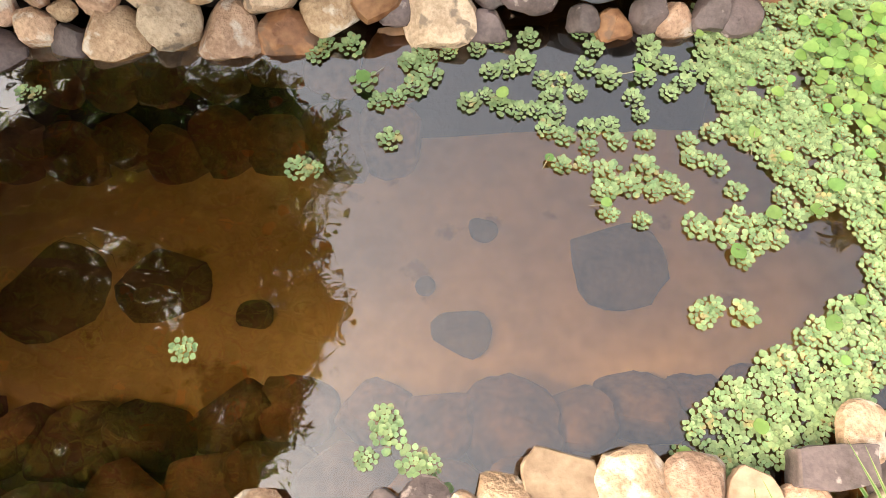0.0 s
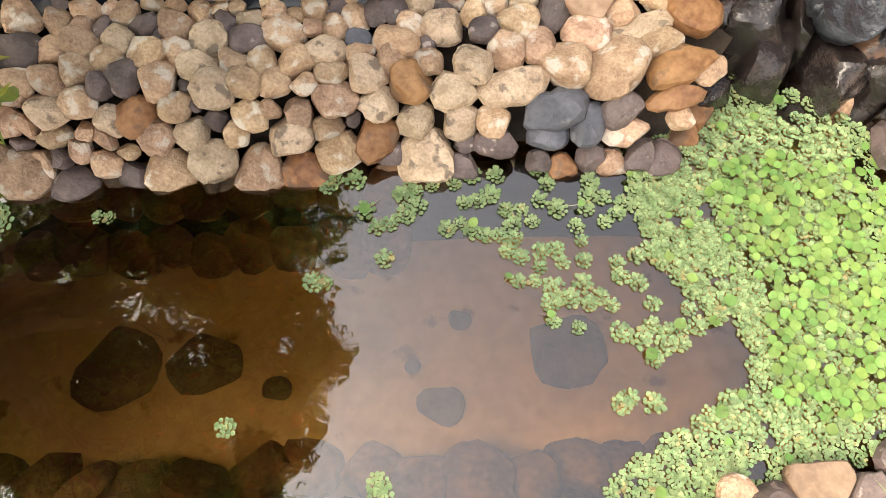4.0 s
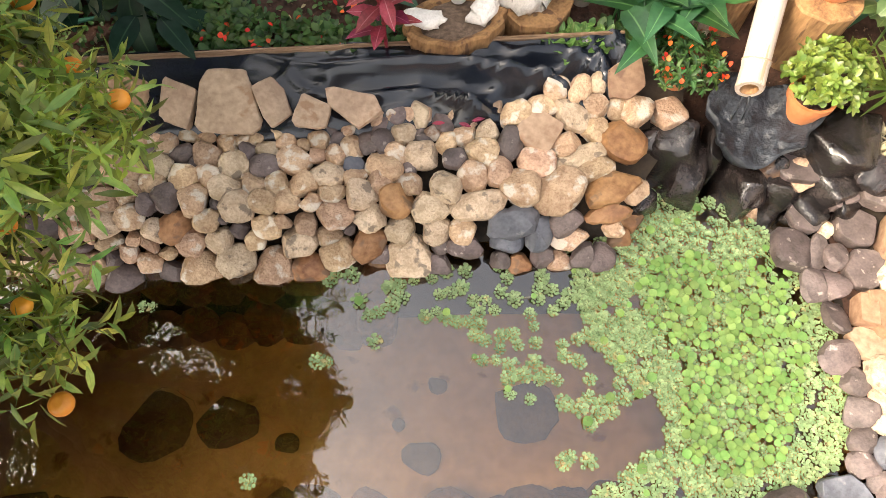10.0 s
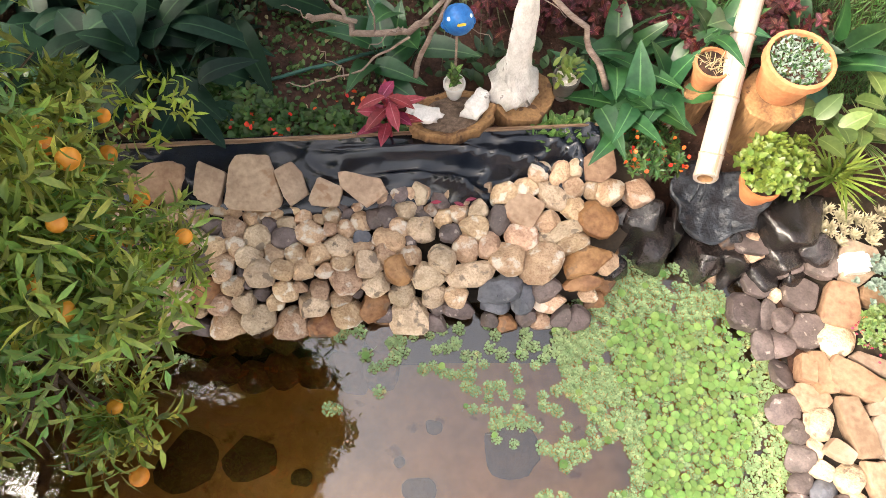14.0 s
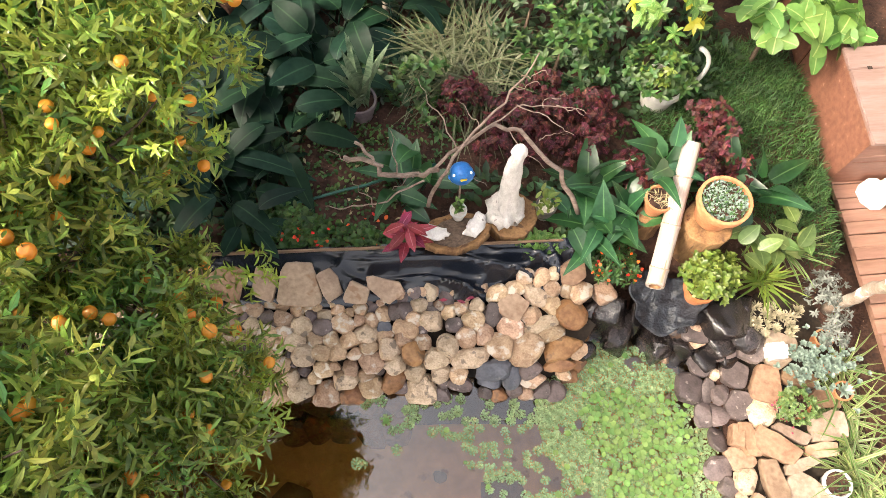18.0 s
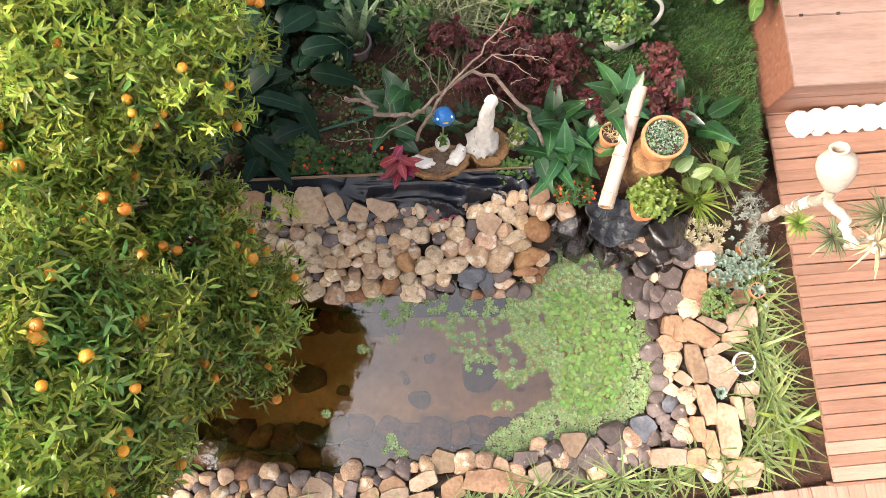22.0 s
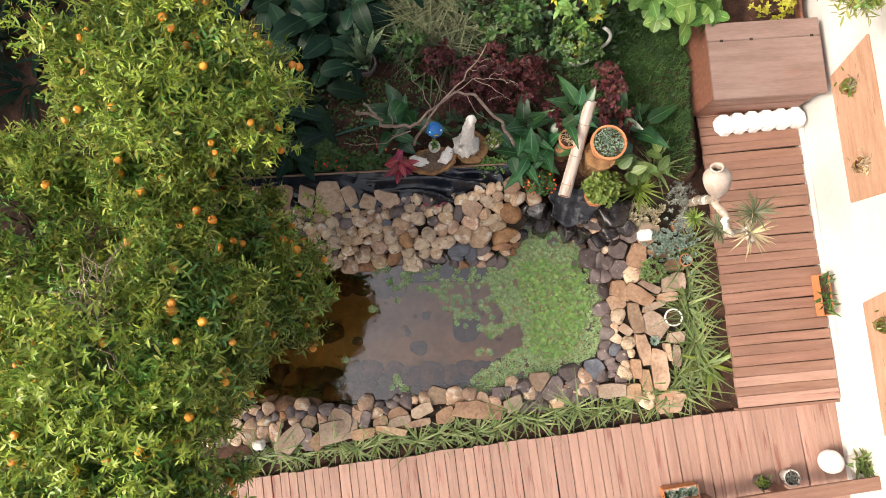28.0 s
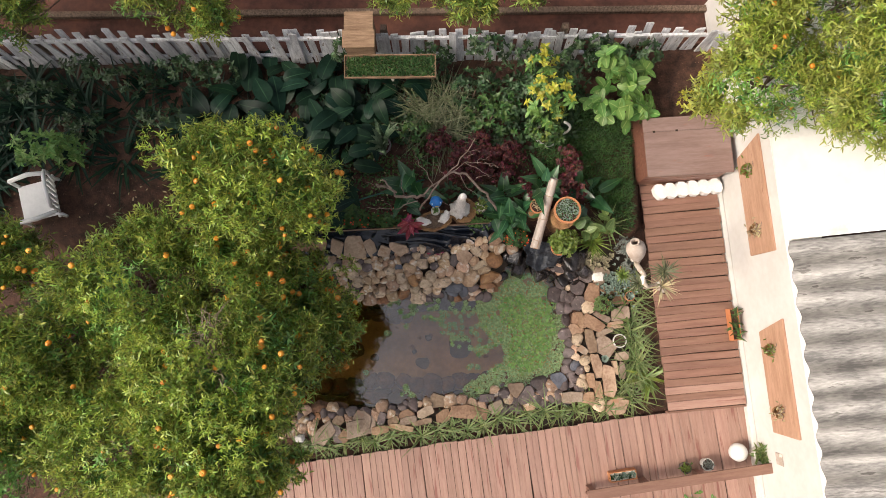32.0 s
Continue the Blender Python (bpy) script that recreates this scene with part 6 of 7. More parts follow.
bush(g, [((0, 0, 0.14), (0.2, 0.16, 0.12))], 1100, 0.05, 0.016, M_TARO, "foliage", shrub_low, LANCE)

# ---- branch sculpture with jug ----
totem = thing("branch_stand", "lichen-white forked branch stand holding a clay jug and air plants", "branch stand", (2.50, 0.36, 0.05))
def totem_limb(pts, r0, r1, seed):
    limb([tuple(Vector(p) - Vector((2.50, 0.36, 0.05))) for p in pts], r0, r1, seed, 0.012, M_LICHEN, totem, "limb")
totem_limb([(2.82, 0.64, 0.05), (2.70, 0.56, 0.7), (2.50, 0.44, 1.4), (2.34, 0.33, 2.02)], 0.048, 0.04, 70)
totem_limb([(2.34, 0.32, 1.95), (2.40, 0.18, 2.05), (2.43, 0.04, 2.06)], 0.035, 0.028, 77)
totem_limb([(2.34, 0.33, 1.98), (2.32, 0.38, 2.12)], 0.035, 0.035, 80)
jug = part("clay_jug", lathe([(0.04, 0), (0.066, 0.04), (0.088, 0.10), (0.099, 0.16), (0.093, 0.205), (0.066, 0.24), (0.045, 0.255), (0.040, 0.27), (0.050, 0.285), (0.047, 0.292), (0.034, 0.288), (0.030, 0.25), (0.06, 0.20), (0.01, 0.12)], 24, 0.02), M_CLAY, totem, "pale round clay jug", smooth=True)
jug.matrix_basis = pose(-0.17, -0.01, 2.03, -30, -20)
for i, (x, y, z, m, s) in enumerate(((2.63, 0.22, 1.98, M_STRIPES, 0.2), (2.60, 0.07, 1.95, M_STRAW, 0.2), (2.35, 0.10, 1.98, M_STRIPES, 0.14), (2.22, 0.2, 1.9, M_JADE, 0.1))):
    D, N = around(46, np.random.default_rng(700 + i), -10, 80)
    leaves("air_plant", np.tile([x - 2.50, y - 0.36, z - 0.05], (46, 1)), D, N, s * g.uniform(0.6, 1.1, 46), 0.013, m, totem, STRAP, 0.5, label="spiky yellow-green air plant")
totem_limb([(2.42, 0.06, 2.02), (2.55, 0.10, 1.96), (2.63, 0.2, 1.96)], 0.02, 0.015, 84)
totem_limb([(2.56, 0.06, 1.96), (2.62, 0.04, 1.94)], 0.035, 0.03, 87)

# ---- walkway, front deck ----
def slat_mesh(length, width, thick, seed):
    """A plank along x with eased edges, slightly bowed."""
    g = np.random.default_rng(seed)
    V, F = [], []
    prof = [(-0.5, -1), (-0.5, -0.12), (-0.47, 0), (0.47, 0), (0.5, -0.12), (0.5, -1)]
    st = np.linspace(0, length, 6)
    bow = np.cumsum(g.normal(0, 0.0012, 6))
    for x, b in zip(st, bow):
        for u, w in prof:
            V.append((x, u * width + b, w * thick + b * 0.6))
    n = len(prof)
    for i in range(5):
        for k in range(n):
            F.append((i * n + k, i * n + (k + 1) % n, (i + 1) * n + (k + 1) % n, (i + 1) * n + k))
    F += [tuple(range(n))[::-1], tuple(range(5 * n, 6 * n))]
    return V, F


walkway = thing("walkway", "raised walkway of weathered red-brown boards beside the house", "deck", (3.155, -1.41, 0.28), kind="structure", turn=4.6)
g = np.random.default_rng(31)
at_y = 0.004
while at_y < 4.58:
    w = g.uniform(0.078, 0.108)
    V, F = slat_mesh(0.99, w, 0.03, int(at_y * 100))
    ob = bare("board", V, F, M_DECK_PALE if at_y < 0.4 and g.random() < 0.25 else M_DECK, walkway)
    ob.matrix_basis = pose(g.uniform(-0.008, 0.008), at_y + w / 2, g.uniform(-0.003, 0.002), g.normal(0, 0.5), 0, g.normal(0, 0.3))
    at_y += w + g.uniform(0.003, 0.006)
part("fascia", block((-0.005, -0.03, -0.12), (0.99, -0.004, -0.006), 0.003), M_DECK, walkway)
part("side_joist", block((0.07, 0.0, -0.16), (0.11, 4.6, -0.032)), M_DECK, walkway)
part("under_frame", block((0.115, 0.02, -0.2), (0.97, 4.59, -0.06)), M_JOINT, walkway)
deck = thing("front_deck", "lower deck of sun-bleached red-brown boards", "deck", (3.19, -1.455, 0.165), kind="structure", turn=7.0)
at_x, i = 1.04, 0
while at_x > -6.9:
    w = g.uniform(0.12, 0.165) if i < 6 else g.uniform(0.085, 0.12) if i < 20 else g.uniform(0.062, 0.098)
    V, F = slat_mesh(1.9, w, 0.03, 100 + i)
    ob = bare("board", V, F, M_DECK_PALE, deck)
    ob.matrix_basis = pose(at_x - w / 2, 0.02 + g.uniform(-0.01, 0.01), g.uniform(-0.002, 0.003), 0, 0, -90 + g.normal(0, 0.2))
    at_x -= w + g.uniform(0.002, 0.005)
    i += 1
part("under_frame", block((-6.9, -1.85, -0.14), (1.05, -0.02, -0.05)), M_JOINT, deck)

chest = thing("storage_chest", "red-brown painted wooden storage chest with a faded lid", "chest", (2.87, 1.50, 0.28), turn=3.0)
part("front_panel", block((0.0, 0.0, 0.0), (1.02, 0.03, 0.30), 0.004), M_CHEST, chest)
part("front_panel", block((0.0, 0.002, 0.304), (1.02, 0.03, 0.585), 0.004), M_CHEST, chest)
part("side_panel", block((-0.004, 0.0, 0.0), (0.026, 0.95, 0.585), 0.004), M_CHEST, chest)
part("side_panel", block((0.994, 0.032, 0.0), (1.024, 0.68, 0.585), 0.004), M_CHEST, chest)
part("back_panel", block((0.03, 0.65, 0.0), (0.99, 0.68, 0.585), 0.004), M_CHEST, chest)
lid = part("lid", block((-0.03, -0.035, 0.59), (1.03, 0.52, 0.625), 0.006), M_LID, chest, "faded pinkish-brown lid with scuffs")
part("lid_strip", block((-0.03, 0.525, 0.588), (1.03, 0.70, 0.622), 0.006), M_LID, chest, "fixed rear lid board with flaking paint")
for x in (0.08, 0.36, 0.93):
    part("hinge", block((x, 0.512, 0.6255), (x + 0.03, 0.535, 0.630), 0.001), M_JOINT, lid, "small rusty hinge")
planter = thing("raised_planter", "red-brown board planter behind the chest with golden shrub", "planter", (2.80, 2.22, 0.28), turn=3.0)
part("side_board", block((0, 0.23, 0.0), (0.03, 1.0, 0.45), 0.004), M_CHEST, planter)
part("side_board", block((1.0, 0, 0.0), (1.03, 1.0, 0.45), 0.004), M_CHEST, planter)
part("back_board", block((0.03, 0.97, 0.0), (1.0, 1.0, 0.45), 0.004), M_CHEST, planter)
part("soil", block((0.03, 0.02, 0.0), (1.0, 0.97, 0.36)), M_SOIL, planter)
bush(g, [((0.74, 0.20, 0.5), (0.24, 0.16, 0.15)), ((0.86, 0.42, 0.52), (0.14, 0.2, 0.14))], 1300, 0.045, 0.022, M_YELLOWLEAF, "golden_foliage", planter, LANCE)
# scalloped white edging
bm = bmesh.new()
for i in range(6):
    res = bmesh.ops.create_cone(bm, cap_ends=True, segments=8, radius1=0.083, radius2=0.078, depth=0.11)
    bmesh.ops.transform(bm, matrix=Matrix.Translation((0.075 + 0.145 * i, 0.1 + 0.004 * math.sin(i), 0.055)) @ Matrix.Rotation(radians(22.5), 4, "Z") @ Matrix.Diagonal((1, 1.35, 1, 1)), verts=res["verts"])
res = bmesh.ops.create_cube(bm, size=1)
bmesh.ops.transform(bm, matrix=Matrix.Translation((0.44, 0.1, 0.05)) @ Matrix.Diagonal((0.8, 0.14, 0.098, 1)), verts=res["verts"])
edging = tagged(part("scalloped_edging", bm, M_WHITE), "white scalloped concrete edging piece in front of the chest", "edging")
edging.matrix_basis = pose(3.09, 1.28, 0.282, 0, 0, 6)
box_pl = thing("planter_box", "orange plastic trough with a few green leaves", "planter", (4.01, -0.33, 0.283), turn=4.6)
for a, b in (((-0.055, -0.2, 0), (-0.045, 0.2, 0.13)), ((0.045, -0.2, 0), (0.055, 0.2, 0.13)), ((-0.045, -0.2, 0), (0.045, -0.19, 0.13)), ((-0.045, 0.19, 0), (0.045, 0.2, 0.13))):
    part("side", block(a, b, 0.002), M_ORANGEPOT, box_pl)
part("soil", block((-0.044, -0.189, 0.005), (0.044, 0.189, 0.10)), M_SOIL, box_pl)
D, N = around(40, g, 15, 75)
leaves("foliage", np.c_[g.uniform(-0.03, 0.03, 40), g.uniform(-0.17, 0.17, 40), np.full(40, 0.1)], D, N, 0.11, 0.02, M_SHRUB, box_pl, LANCE, 0.4)

# ---- house wall, boards on it, roof ----
house = thing("house", "white rendered house wall with corrugated roof", "house", (3.155, -1.41, 0), turn=4.6)
part("wall", block((1.075, -3.6, 0.0), (1.3, 5.2, 1.95)), M_WHITEWALL, house, "white rendered wall, a little stained")
part("plinth", block((0.998, -3.5, 0.0), (1.073, 5.1, 0.26), 0.01), M_WHITEWALL, house)
part("eave_board", block((0.93, -3.6, 1.93), (0.955, 5.2, 2.03), 0.004), M_WHITE, house)
part("soffit", block((0.957, -3.6, 1.952), (1.3, 5.2, 1.97)), M_WHITE, house)
V, F = [], []
nx, ny = 3, 560
for j in range(ny + 1):
    y = -3.7 + 5.55 * j / ny
    z = 0.035 * math.cos(2 * math.pi * y / 0.27)
    for i in range(nx + 1):
        V.append((0.90 + 5.0 * i / nx, y, 2.065 + 0.16 * 5 * i / nx + z))
for j in range(ny):
    for i in range(nx):
        a = j * (nx + 1) + i
        F.append((a, a + 1, a + nx + 2, a + nx + 1))
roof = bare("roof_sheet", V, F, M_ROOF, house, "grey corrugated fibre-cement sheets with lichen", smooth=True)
roof.modifiers.new("thickness", "SOLIDIFY").thickness = 0.008
bm = block((0.86, 1.87, 2.07), (5.9, 5.2, 2.092), 0.003)
for v in bm.verts:
    v.co.z += 0.16 * (v.co.x - 0.86)
part("roof_panel", bm, M_ROOFWHITE, house, "smooth whitewashed roof panel")
for y_, z_, l_ in ((1.82, 1.15, 1.28), (-0.28, 1.08, 1.26)):
    wb = thing("wall_board", "reddish wooden board fixed to the white wall", "board", (3.155, -1.41, 0), "wall boards", turn=4.6)
    bm = block((1.045, y_, z_ - 0.30), (1.072, y_ + l_, z_ + 0.30), 0.004)
    for v in bm.verts:
        if v.co.y > y_ + l_ / 2:
            v.co.y += (v.co.z - z_) * 0.25
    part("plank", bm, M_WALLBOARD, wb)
    for f_ in (0.22, 0.78):
        c = (1.0, y_ + l_ * f_, z_ - 0.06)
        hp = thing("hanging_pot", "small brown half pot with a dry bonsai on the board", "potted plant", (3.155, -1.41, 0), "hanging pots", turn=4.6)
        b_ = part("pot", lathe([(0.03, 0), (0.06, 0.03), (0.075, 0.09), (0.065, 0.09), (0.05, 0.04)], 18), M_STUMP, hp, smooth=True)
        b_.location = c
        bm = bmesh.new()
        for q in range(5):
            tube([(c[0], c[1], c[2] + 0.08), (c[0] - 0.03 + 0.02 * q, c[1] + 0.05 * math.sin(q * 2.1), c[2] + 0.15), (c[0] - 0.09 + 0.03 * q, c[1] + 0.09 * math.sin(q * 2.1), c[2] + 0.19)], [0.008, 0.006, 0.003], 5, bm)
        part("stem", bm, M_TWIG, hp)
        D, N = around(40, np.random.default_rng(int(800 + f_ * 10 + y_ * 7)), 0, 70)
        leaves("foliage", np.array(c) + np.c_[np.random.default_rng(3).normal(0, 0.04, (40, 2)), np.full(40, 0.1)], D, N, 0.05, 0.018, M_STRAW if f_ < 0.5 else M_JADE, hp, LANCE, 0.2)
plate = tagged(part("wall_plaque", block((1.06, -0.66, 0.72), (1.072, -0.52, 0.88), 0.002), M_CLAY), "small faded pinkish plaque on the white wall", "plaque")
plate.matrix_basis = pose(3.155, -1.41, 0, 0, 0, 4.6)

# ---- rail, pots on the front deck ----
rail = thing("deck_rail", "low red-brown board rail at the deck's edge", "rail", (2.05, -2.36, 0.17), turn=7.6)
part("top_board", block((0, -0.06, 0.36), (2.42, 0.06, 0.395), 0.004), M_DECK, rail)
for x in (0.05, 0.72, 1.40, 2.30):
    part("post", block((x, -0.035, 0), (x + 0.07, 0.035, 0.358), 0.003), M_DECK, rail)
part("lower_board", block((0.02, -0.04, 0.1), (2.4, -0.015, 0.22), 0.003), M_DECK, rail)
trough = thing("planter_box", "reddish trough of pale succulents on the deck", "planter", (2.55, -2.19, 0.17), turn=8)
for a, b in (((-0.17, -0.06, 0), (-0.16, 0.06, 0.13)), ((0.16, -0.06, 0), (0.17, 0.06, 0.13)), ((-0.16, -0.06, 0), (0.16, -0.05, 0.13)), ((-0.16, 0.05, 0), (0.16, 0.06, 0.13))):
    part("side", block(a, b, 0.002), M_TERRA, trough)
part("soil", block((-0.159, -0.049, 0.005), (0.159, 0.049, 0.1)), M_GRAVEL, trough)
for i in range(9):
    D, N = around(12, np.random.default_rng(830 + i), 5, 75)
    leaves("rosette", np.tile([-0.14 + 0.035 * i, 0.02 * math.sin(i * 2), 0.11], (12, 1)), D, N, 0.045, 0.02, M_BLUESUC if i % 3 else M_DARKSHRUB, trough, LANCE, 0.0)
p1 = potted("potted_succulent", "small pot of green-brown succulents on the deck", (3.33, -2.10, 0.17), 0.065, 0.14, M_DARKPOT)
D, N = around(60, g, 10, 75)
leaves("foliage", np.c_[g.normal(0, 0.025, (60, 2)), np.full(60, 0.13)], D, N, 0.05, 0.016, M_JADE, p1, LANCE, 0.1)
p2 = potted("potted_cactus", "white-rimmed pot of grey cactus on the deck", (3.60, -2.06, 0.17), 0.072, 0.15, M_WHITEPOT)
D, N = around(60, g, 10, 75)
leaves("foliage", np.c_[g.normal(0, 0.025, (60, 2)), np.full(60, 0.14)], D, N, 0.045, 0.016, M_SILVER, p2, LANCE, 0.1)
ball = tagged(part("white_globe", lathe([(0.04, 0), (0.09, 0.025), (0.12, 0.08), (0.125, 0.14), (0.105, 0.20), (0.055, 0.24), (0.008, 0.25)], 26), M_WHITE, smooth=True), "smooth white round garden globe on the deck", "globe")
ball.matrix_basis = pose(4.0, -1.92, 0.17) @ Matrix.Scale(0.9, 4)
p3 = potted("potted_aloe", "white pot of a dense yellow-green striped aloe", (4.25, -1.93, 0.17), 0.10, 0.24, M_WHITEPOT)
D, N = around(70, g, 10, 80)
leaves("foliage", np.c_[g.normal(0, 0.03, (70, 2)), np.full(70, 0.22)], D, N, 0.17, 0.03, M_SPIDER, p3, LANCE, 0.1)
veg = thing("seedling_bed", "bright green leafy plants below the rail", "plants", (3.0, -2.75, 0.05))
bush(g, [((-0.3, 0.0, 0.1), (0.3, 0.2, 0.12)), ((0.6, 0.1, 0.08), (0.3, 0.2, 0.1))], 700, 0.09, 0.05, M_LIME, "foliage", veg, ROUND)
tarp = tagged(part("blue_tarp", tube(bent((2.9, -2.62, 0.09), (3.6, -2.45, 0.1), 8, 0.01, 90), [0.03, 0.045, 0.05, 0.05, 0.045, 0.04, 0.04, 0.02], 8), M_BLUECLOTH, smooth=True), "rolled blue tarp lying below the rail", "tarp")
rock("clay_fragment", "broken white stone at the deck's edge", (-1.52, -1.72, 0.12), (0.06, 0.05, 0.05), M_STATUE, 95, 0.2)

# ---- fence, feeder, chair, far side ----
fence = thing("picket_fence", "old white picket fence with peeling paint", "fence", (0, 3.16, 0.30))
g = np.random.default_rng(41)
for i in range(112):
    x = -7.2 + 0.104 * i
    if g.random() < 0.06:
        continue
    h = 0.86 + g.uniform(-0.06, 0.05)
    bm = block((-0.045, -0.009, 0), (0.045, 0.009, h), 0.002)
    ob = part("picket", bm, M_FENCE, fence)
    ob.matrix_basis = pose(x, 0.012 * math.sin(i), 0.02, -4 + g.normal(0, 2), g.normal(0, 2.5), g.normal(0, 3))
for z in (0.22, 0.72):
    part("rail", block((-7.3, 0.024, z), (4.45, 0.06, z + 0.06), 0.003), M_FENCE, fence)
for x in np.arange(-7, 4.5, 2.2):
    part("post", block((x, 0.064, -0.3), (x + 0.08, 0.14, 0.92), 0.004), M_BARK, fence)
tagged(bare("path", [(-9, 3.3, 0.47), (9, 3.3, 0.47), (9, 9, 0.5), (-9, 9, 0.5)], [(0, 1, 2, 3)], M_REDSOIL), "bare red earth beyond the fence", "earth", kind="structure")
beam = tagged(part("timber_beam", block((-5.2, 3.75, 0.49), (4.2, 3.83, 0.56), 0.005), M_BARK), "long dark timber lying beyond the fence", "beam")
step = tagged(part("timber_step", block((3.3, 2.98, 0.42), (4.05, 3.12, 0.55), 0.006), M_CHEST), "red-brown timber step by the fence", "step")
feeder = thing("bird_feeder", "wooden feeder box with a mossy tray on a post", "bird feeder", (-0.28, 2.80, 0.42))
part("post", tube([(0, 0, 0), (0, 0, 0.70)], [0.022, 0.02], 8), M_LICHEN, feeder)
tray = part("tray", block((-0.54, -0.13, 0.70), (0.54, 0.13, 0.715), 0.003), M_EDGE, feeder)
for a, b in (((-0.54, -0.145, 0.70), (0.54, -0.132, 0.75)), ((-0.54, 0.132, 0.70), (0.54, 0.145, 0.75)), ((-0.553, -0.145, 0.70), (-0.542, 0.145, 0.75)), ((0.542, -0.145, 0.70), (0.553, 0.145, 0.75))):
    part("tray_edge", block(a, b, 0.002), M_EDGE, tray)
fbox = part("box", block((-0.52, 0.15, 0.62), (-0.18, 0.50, 1.00), 0.004), M_EDGE, feeder)
part("box_roof", block((-0.54, 0.12, 1.003), (-0.16, 0.34, 1.02), 0.003), M_EDGE, fbox, "pale pitched board roof")
part("box_roof", block((-0.52, 0.343, 1.0), (-0.18, 0.56, 1.017), 0.003), M_EDGE, fbox)
P = np.c_[g.uniform(-0.52, 0.52, 1800), g.uniform(-0.12, 0.12, 1800), np.full(1800, 0.715)]
D, N = around(1800, g, 10, 80)
leaves("moss", P, D, N, 0.045, 0.018, M_GRASS, tray, LANCE, 0.2, label="dark green moss and seedlings")

chair = thing("garden_chair", "white moulded plastic garden chair under the tree", "chair", (-4.80, 1.32, 0.1), turn=-75)
part("seat", block((-0.24, -0.22, 0.40), (0.24, 0.24, 0.43), 0.012), M_PLASTIC, chair)
for i in range(7):
    a = -0.5 + i / 6
    part("back_slat", tube([(a * 0.40, 0.24, 0.43), (a * 0.46, 0.30, 0.65), (a * 0.42, 0.34, 0.84 - 0.10 * abs(a))], [0.018, 0.018, 0.018], 6), M_PLASTIC, chair)
part("top_rail", tube([(-0.24, 0.32, 0.76), (-0.14, 0.345, 0.85), (0, 0.35, 0.88), (0.14, 0.345, 0.85), (0.24, 0.32, 0.76)], [0.022] * 5, 8), M_PLASTIC, chair, smooth=True)
for sx in (-1, 1):
    part("armrest", tube([(sx * 0.25, 0.30, 0.62), (sx * 0.29, 0.05, 0.64), (sx * 0.27, -0.2, 0.62)], [0.025, 0.03, 0.025], 8), M_PLASTIC, chair, smooth=True)
    for y in (-0.2, 0.24):
        part("leg", tube([(sx * 0.27, y, 0.62 if y < 0 else 0.45), (sx * 0.24, y, 0.4), (sx * 0.27, y * 1.15, 0)], [0.022, 0.024, 0.018], 8), M_PLASTIC, chair, smooth=True)
g = np.random.default_rng(43)
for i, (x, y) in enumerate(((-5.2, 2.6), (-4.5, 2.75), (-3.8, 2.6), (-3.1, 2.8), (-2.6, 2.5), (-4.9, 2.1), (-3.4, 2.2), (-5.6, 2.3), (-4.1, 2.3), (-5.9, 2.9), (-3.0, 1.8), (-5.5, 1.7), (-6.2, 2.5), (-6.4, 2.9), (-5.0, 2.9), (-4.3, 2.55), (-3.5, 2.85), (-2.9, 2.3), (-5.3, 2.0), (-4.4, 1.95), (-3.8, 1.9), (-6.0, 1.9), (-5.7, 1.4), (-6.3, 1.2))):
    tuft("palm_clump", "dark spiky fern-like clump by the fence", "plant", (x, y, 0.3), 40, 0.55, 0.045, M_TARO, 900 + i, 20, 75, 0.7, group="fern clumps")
for i, (x, y, z, r) in enumerate(((-2.9, 2.9, 0.8, 0.3), (-3.6, 2.75, 0.75, 0.4), (-4.7, 2.6, 0.7, 0.4), (-5.5, 2.7, 0.75, 0.4), (-2.5, 2.85, 0.7, 0.35), (-3.2, 2.3, 0.6, 0.35), (-4.2, 2.2, 0.55, 0.3), (2.4, 3.0, 0.8, 0.3), (0.2, 3.0, 0.75, 0.3), (1.4, 2.95, 0.85, 0.3), (-0.9, 3.0, 0.9, 0.12), (0.9, 3.05, 0.95, 0.25), (2.9, 2.95, 0.9, 0.25), (-4.2, 2.95, 0.7, 0.22))):
    s = thing("creeper", "leafy green creeper growing up the fence", "shrub", (x, y, 0.42), "creepers")
    part("stem", tube([(0, 0, 0), (0.02, 0.02, z - 0.4)], [0.012, 0.006], 6), M_BARK, s)
    bush(g, [((0, 0.05, z - 0.45), (r, 0.15, 0.35))], 500, 0.07, 0.03, M_DARKSHRUB, "foliage", s, LANCE)


lemon = thing("bright_shrub", "bright green leafy shrub behind the white chair", "shrub", (-4.5, 1.85, 0.05))
part("stem", tube([(0, 0, 0), (0.02, 0.02, 0.9)], [0.02, 0.008], 6), M_BARK, lemon)
bush(g, [((0, 0, 1.0), (0.3, 0.22, 0.3)), ((0.15, 0.05, 0.7), (0.25, 0.25, 0.3))], 420, 0.09, 0.04, M_LIME, "foliage", lemon, LANCE)


# ---- citrus trees ----
fruit_bm = bmesh.new()
bmesh.ops.create_uvsphere(fruit_bm, u_segments=16, v_segments=10, radius=0.028)
for v in fruit_bm.verts:
    v.co.z *= 0.88
    v.co.z -= 0.006 * math.exp(-(v.co.x ** 2 + v.co.y ** 2) / 0.00012) * (1 if v.co.z > 0 else -1)
fruit_mesh = bpy.data.meshes.new("mandarin")
fruit_bm.to_mesh(fruit_mesh)
fruit_bm.free()
fruit_mesh.polygons.foreach_set("use_smooth", [True] * len(fruit_mesh.polygons))
fruit_mesh.materials.append(M_FRUIT)


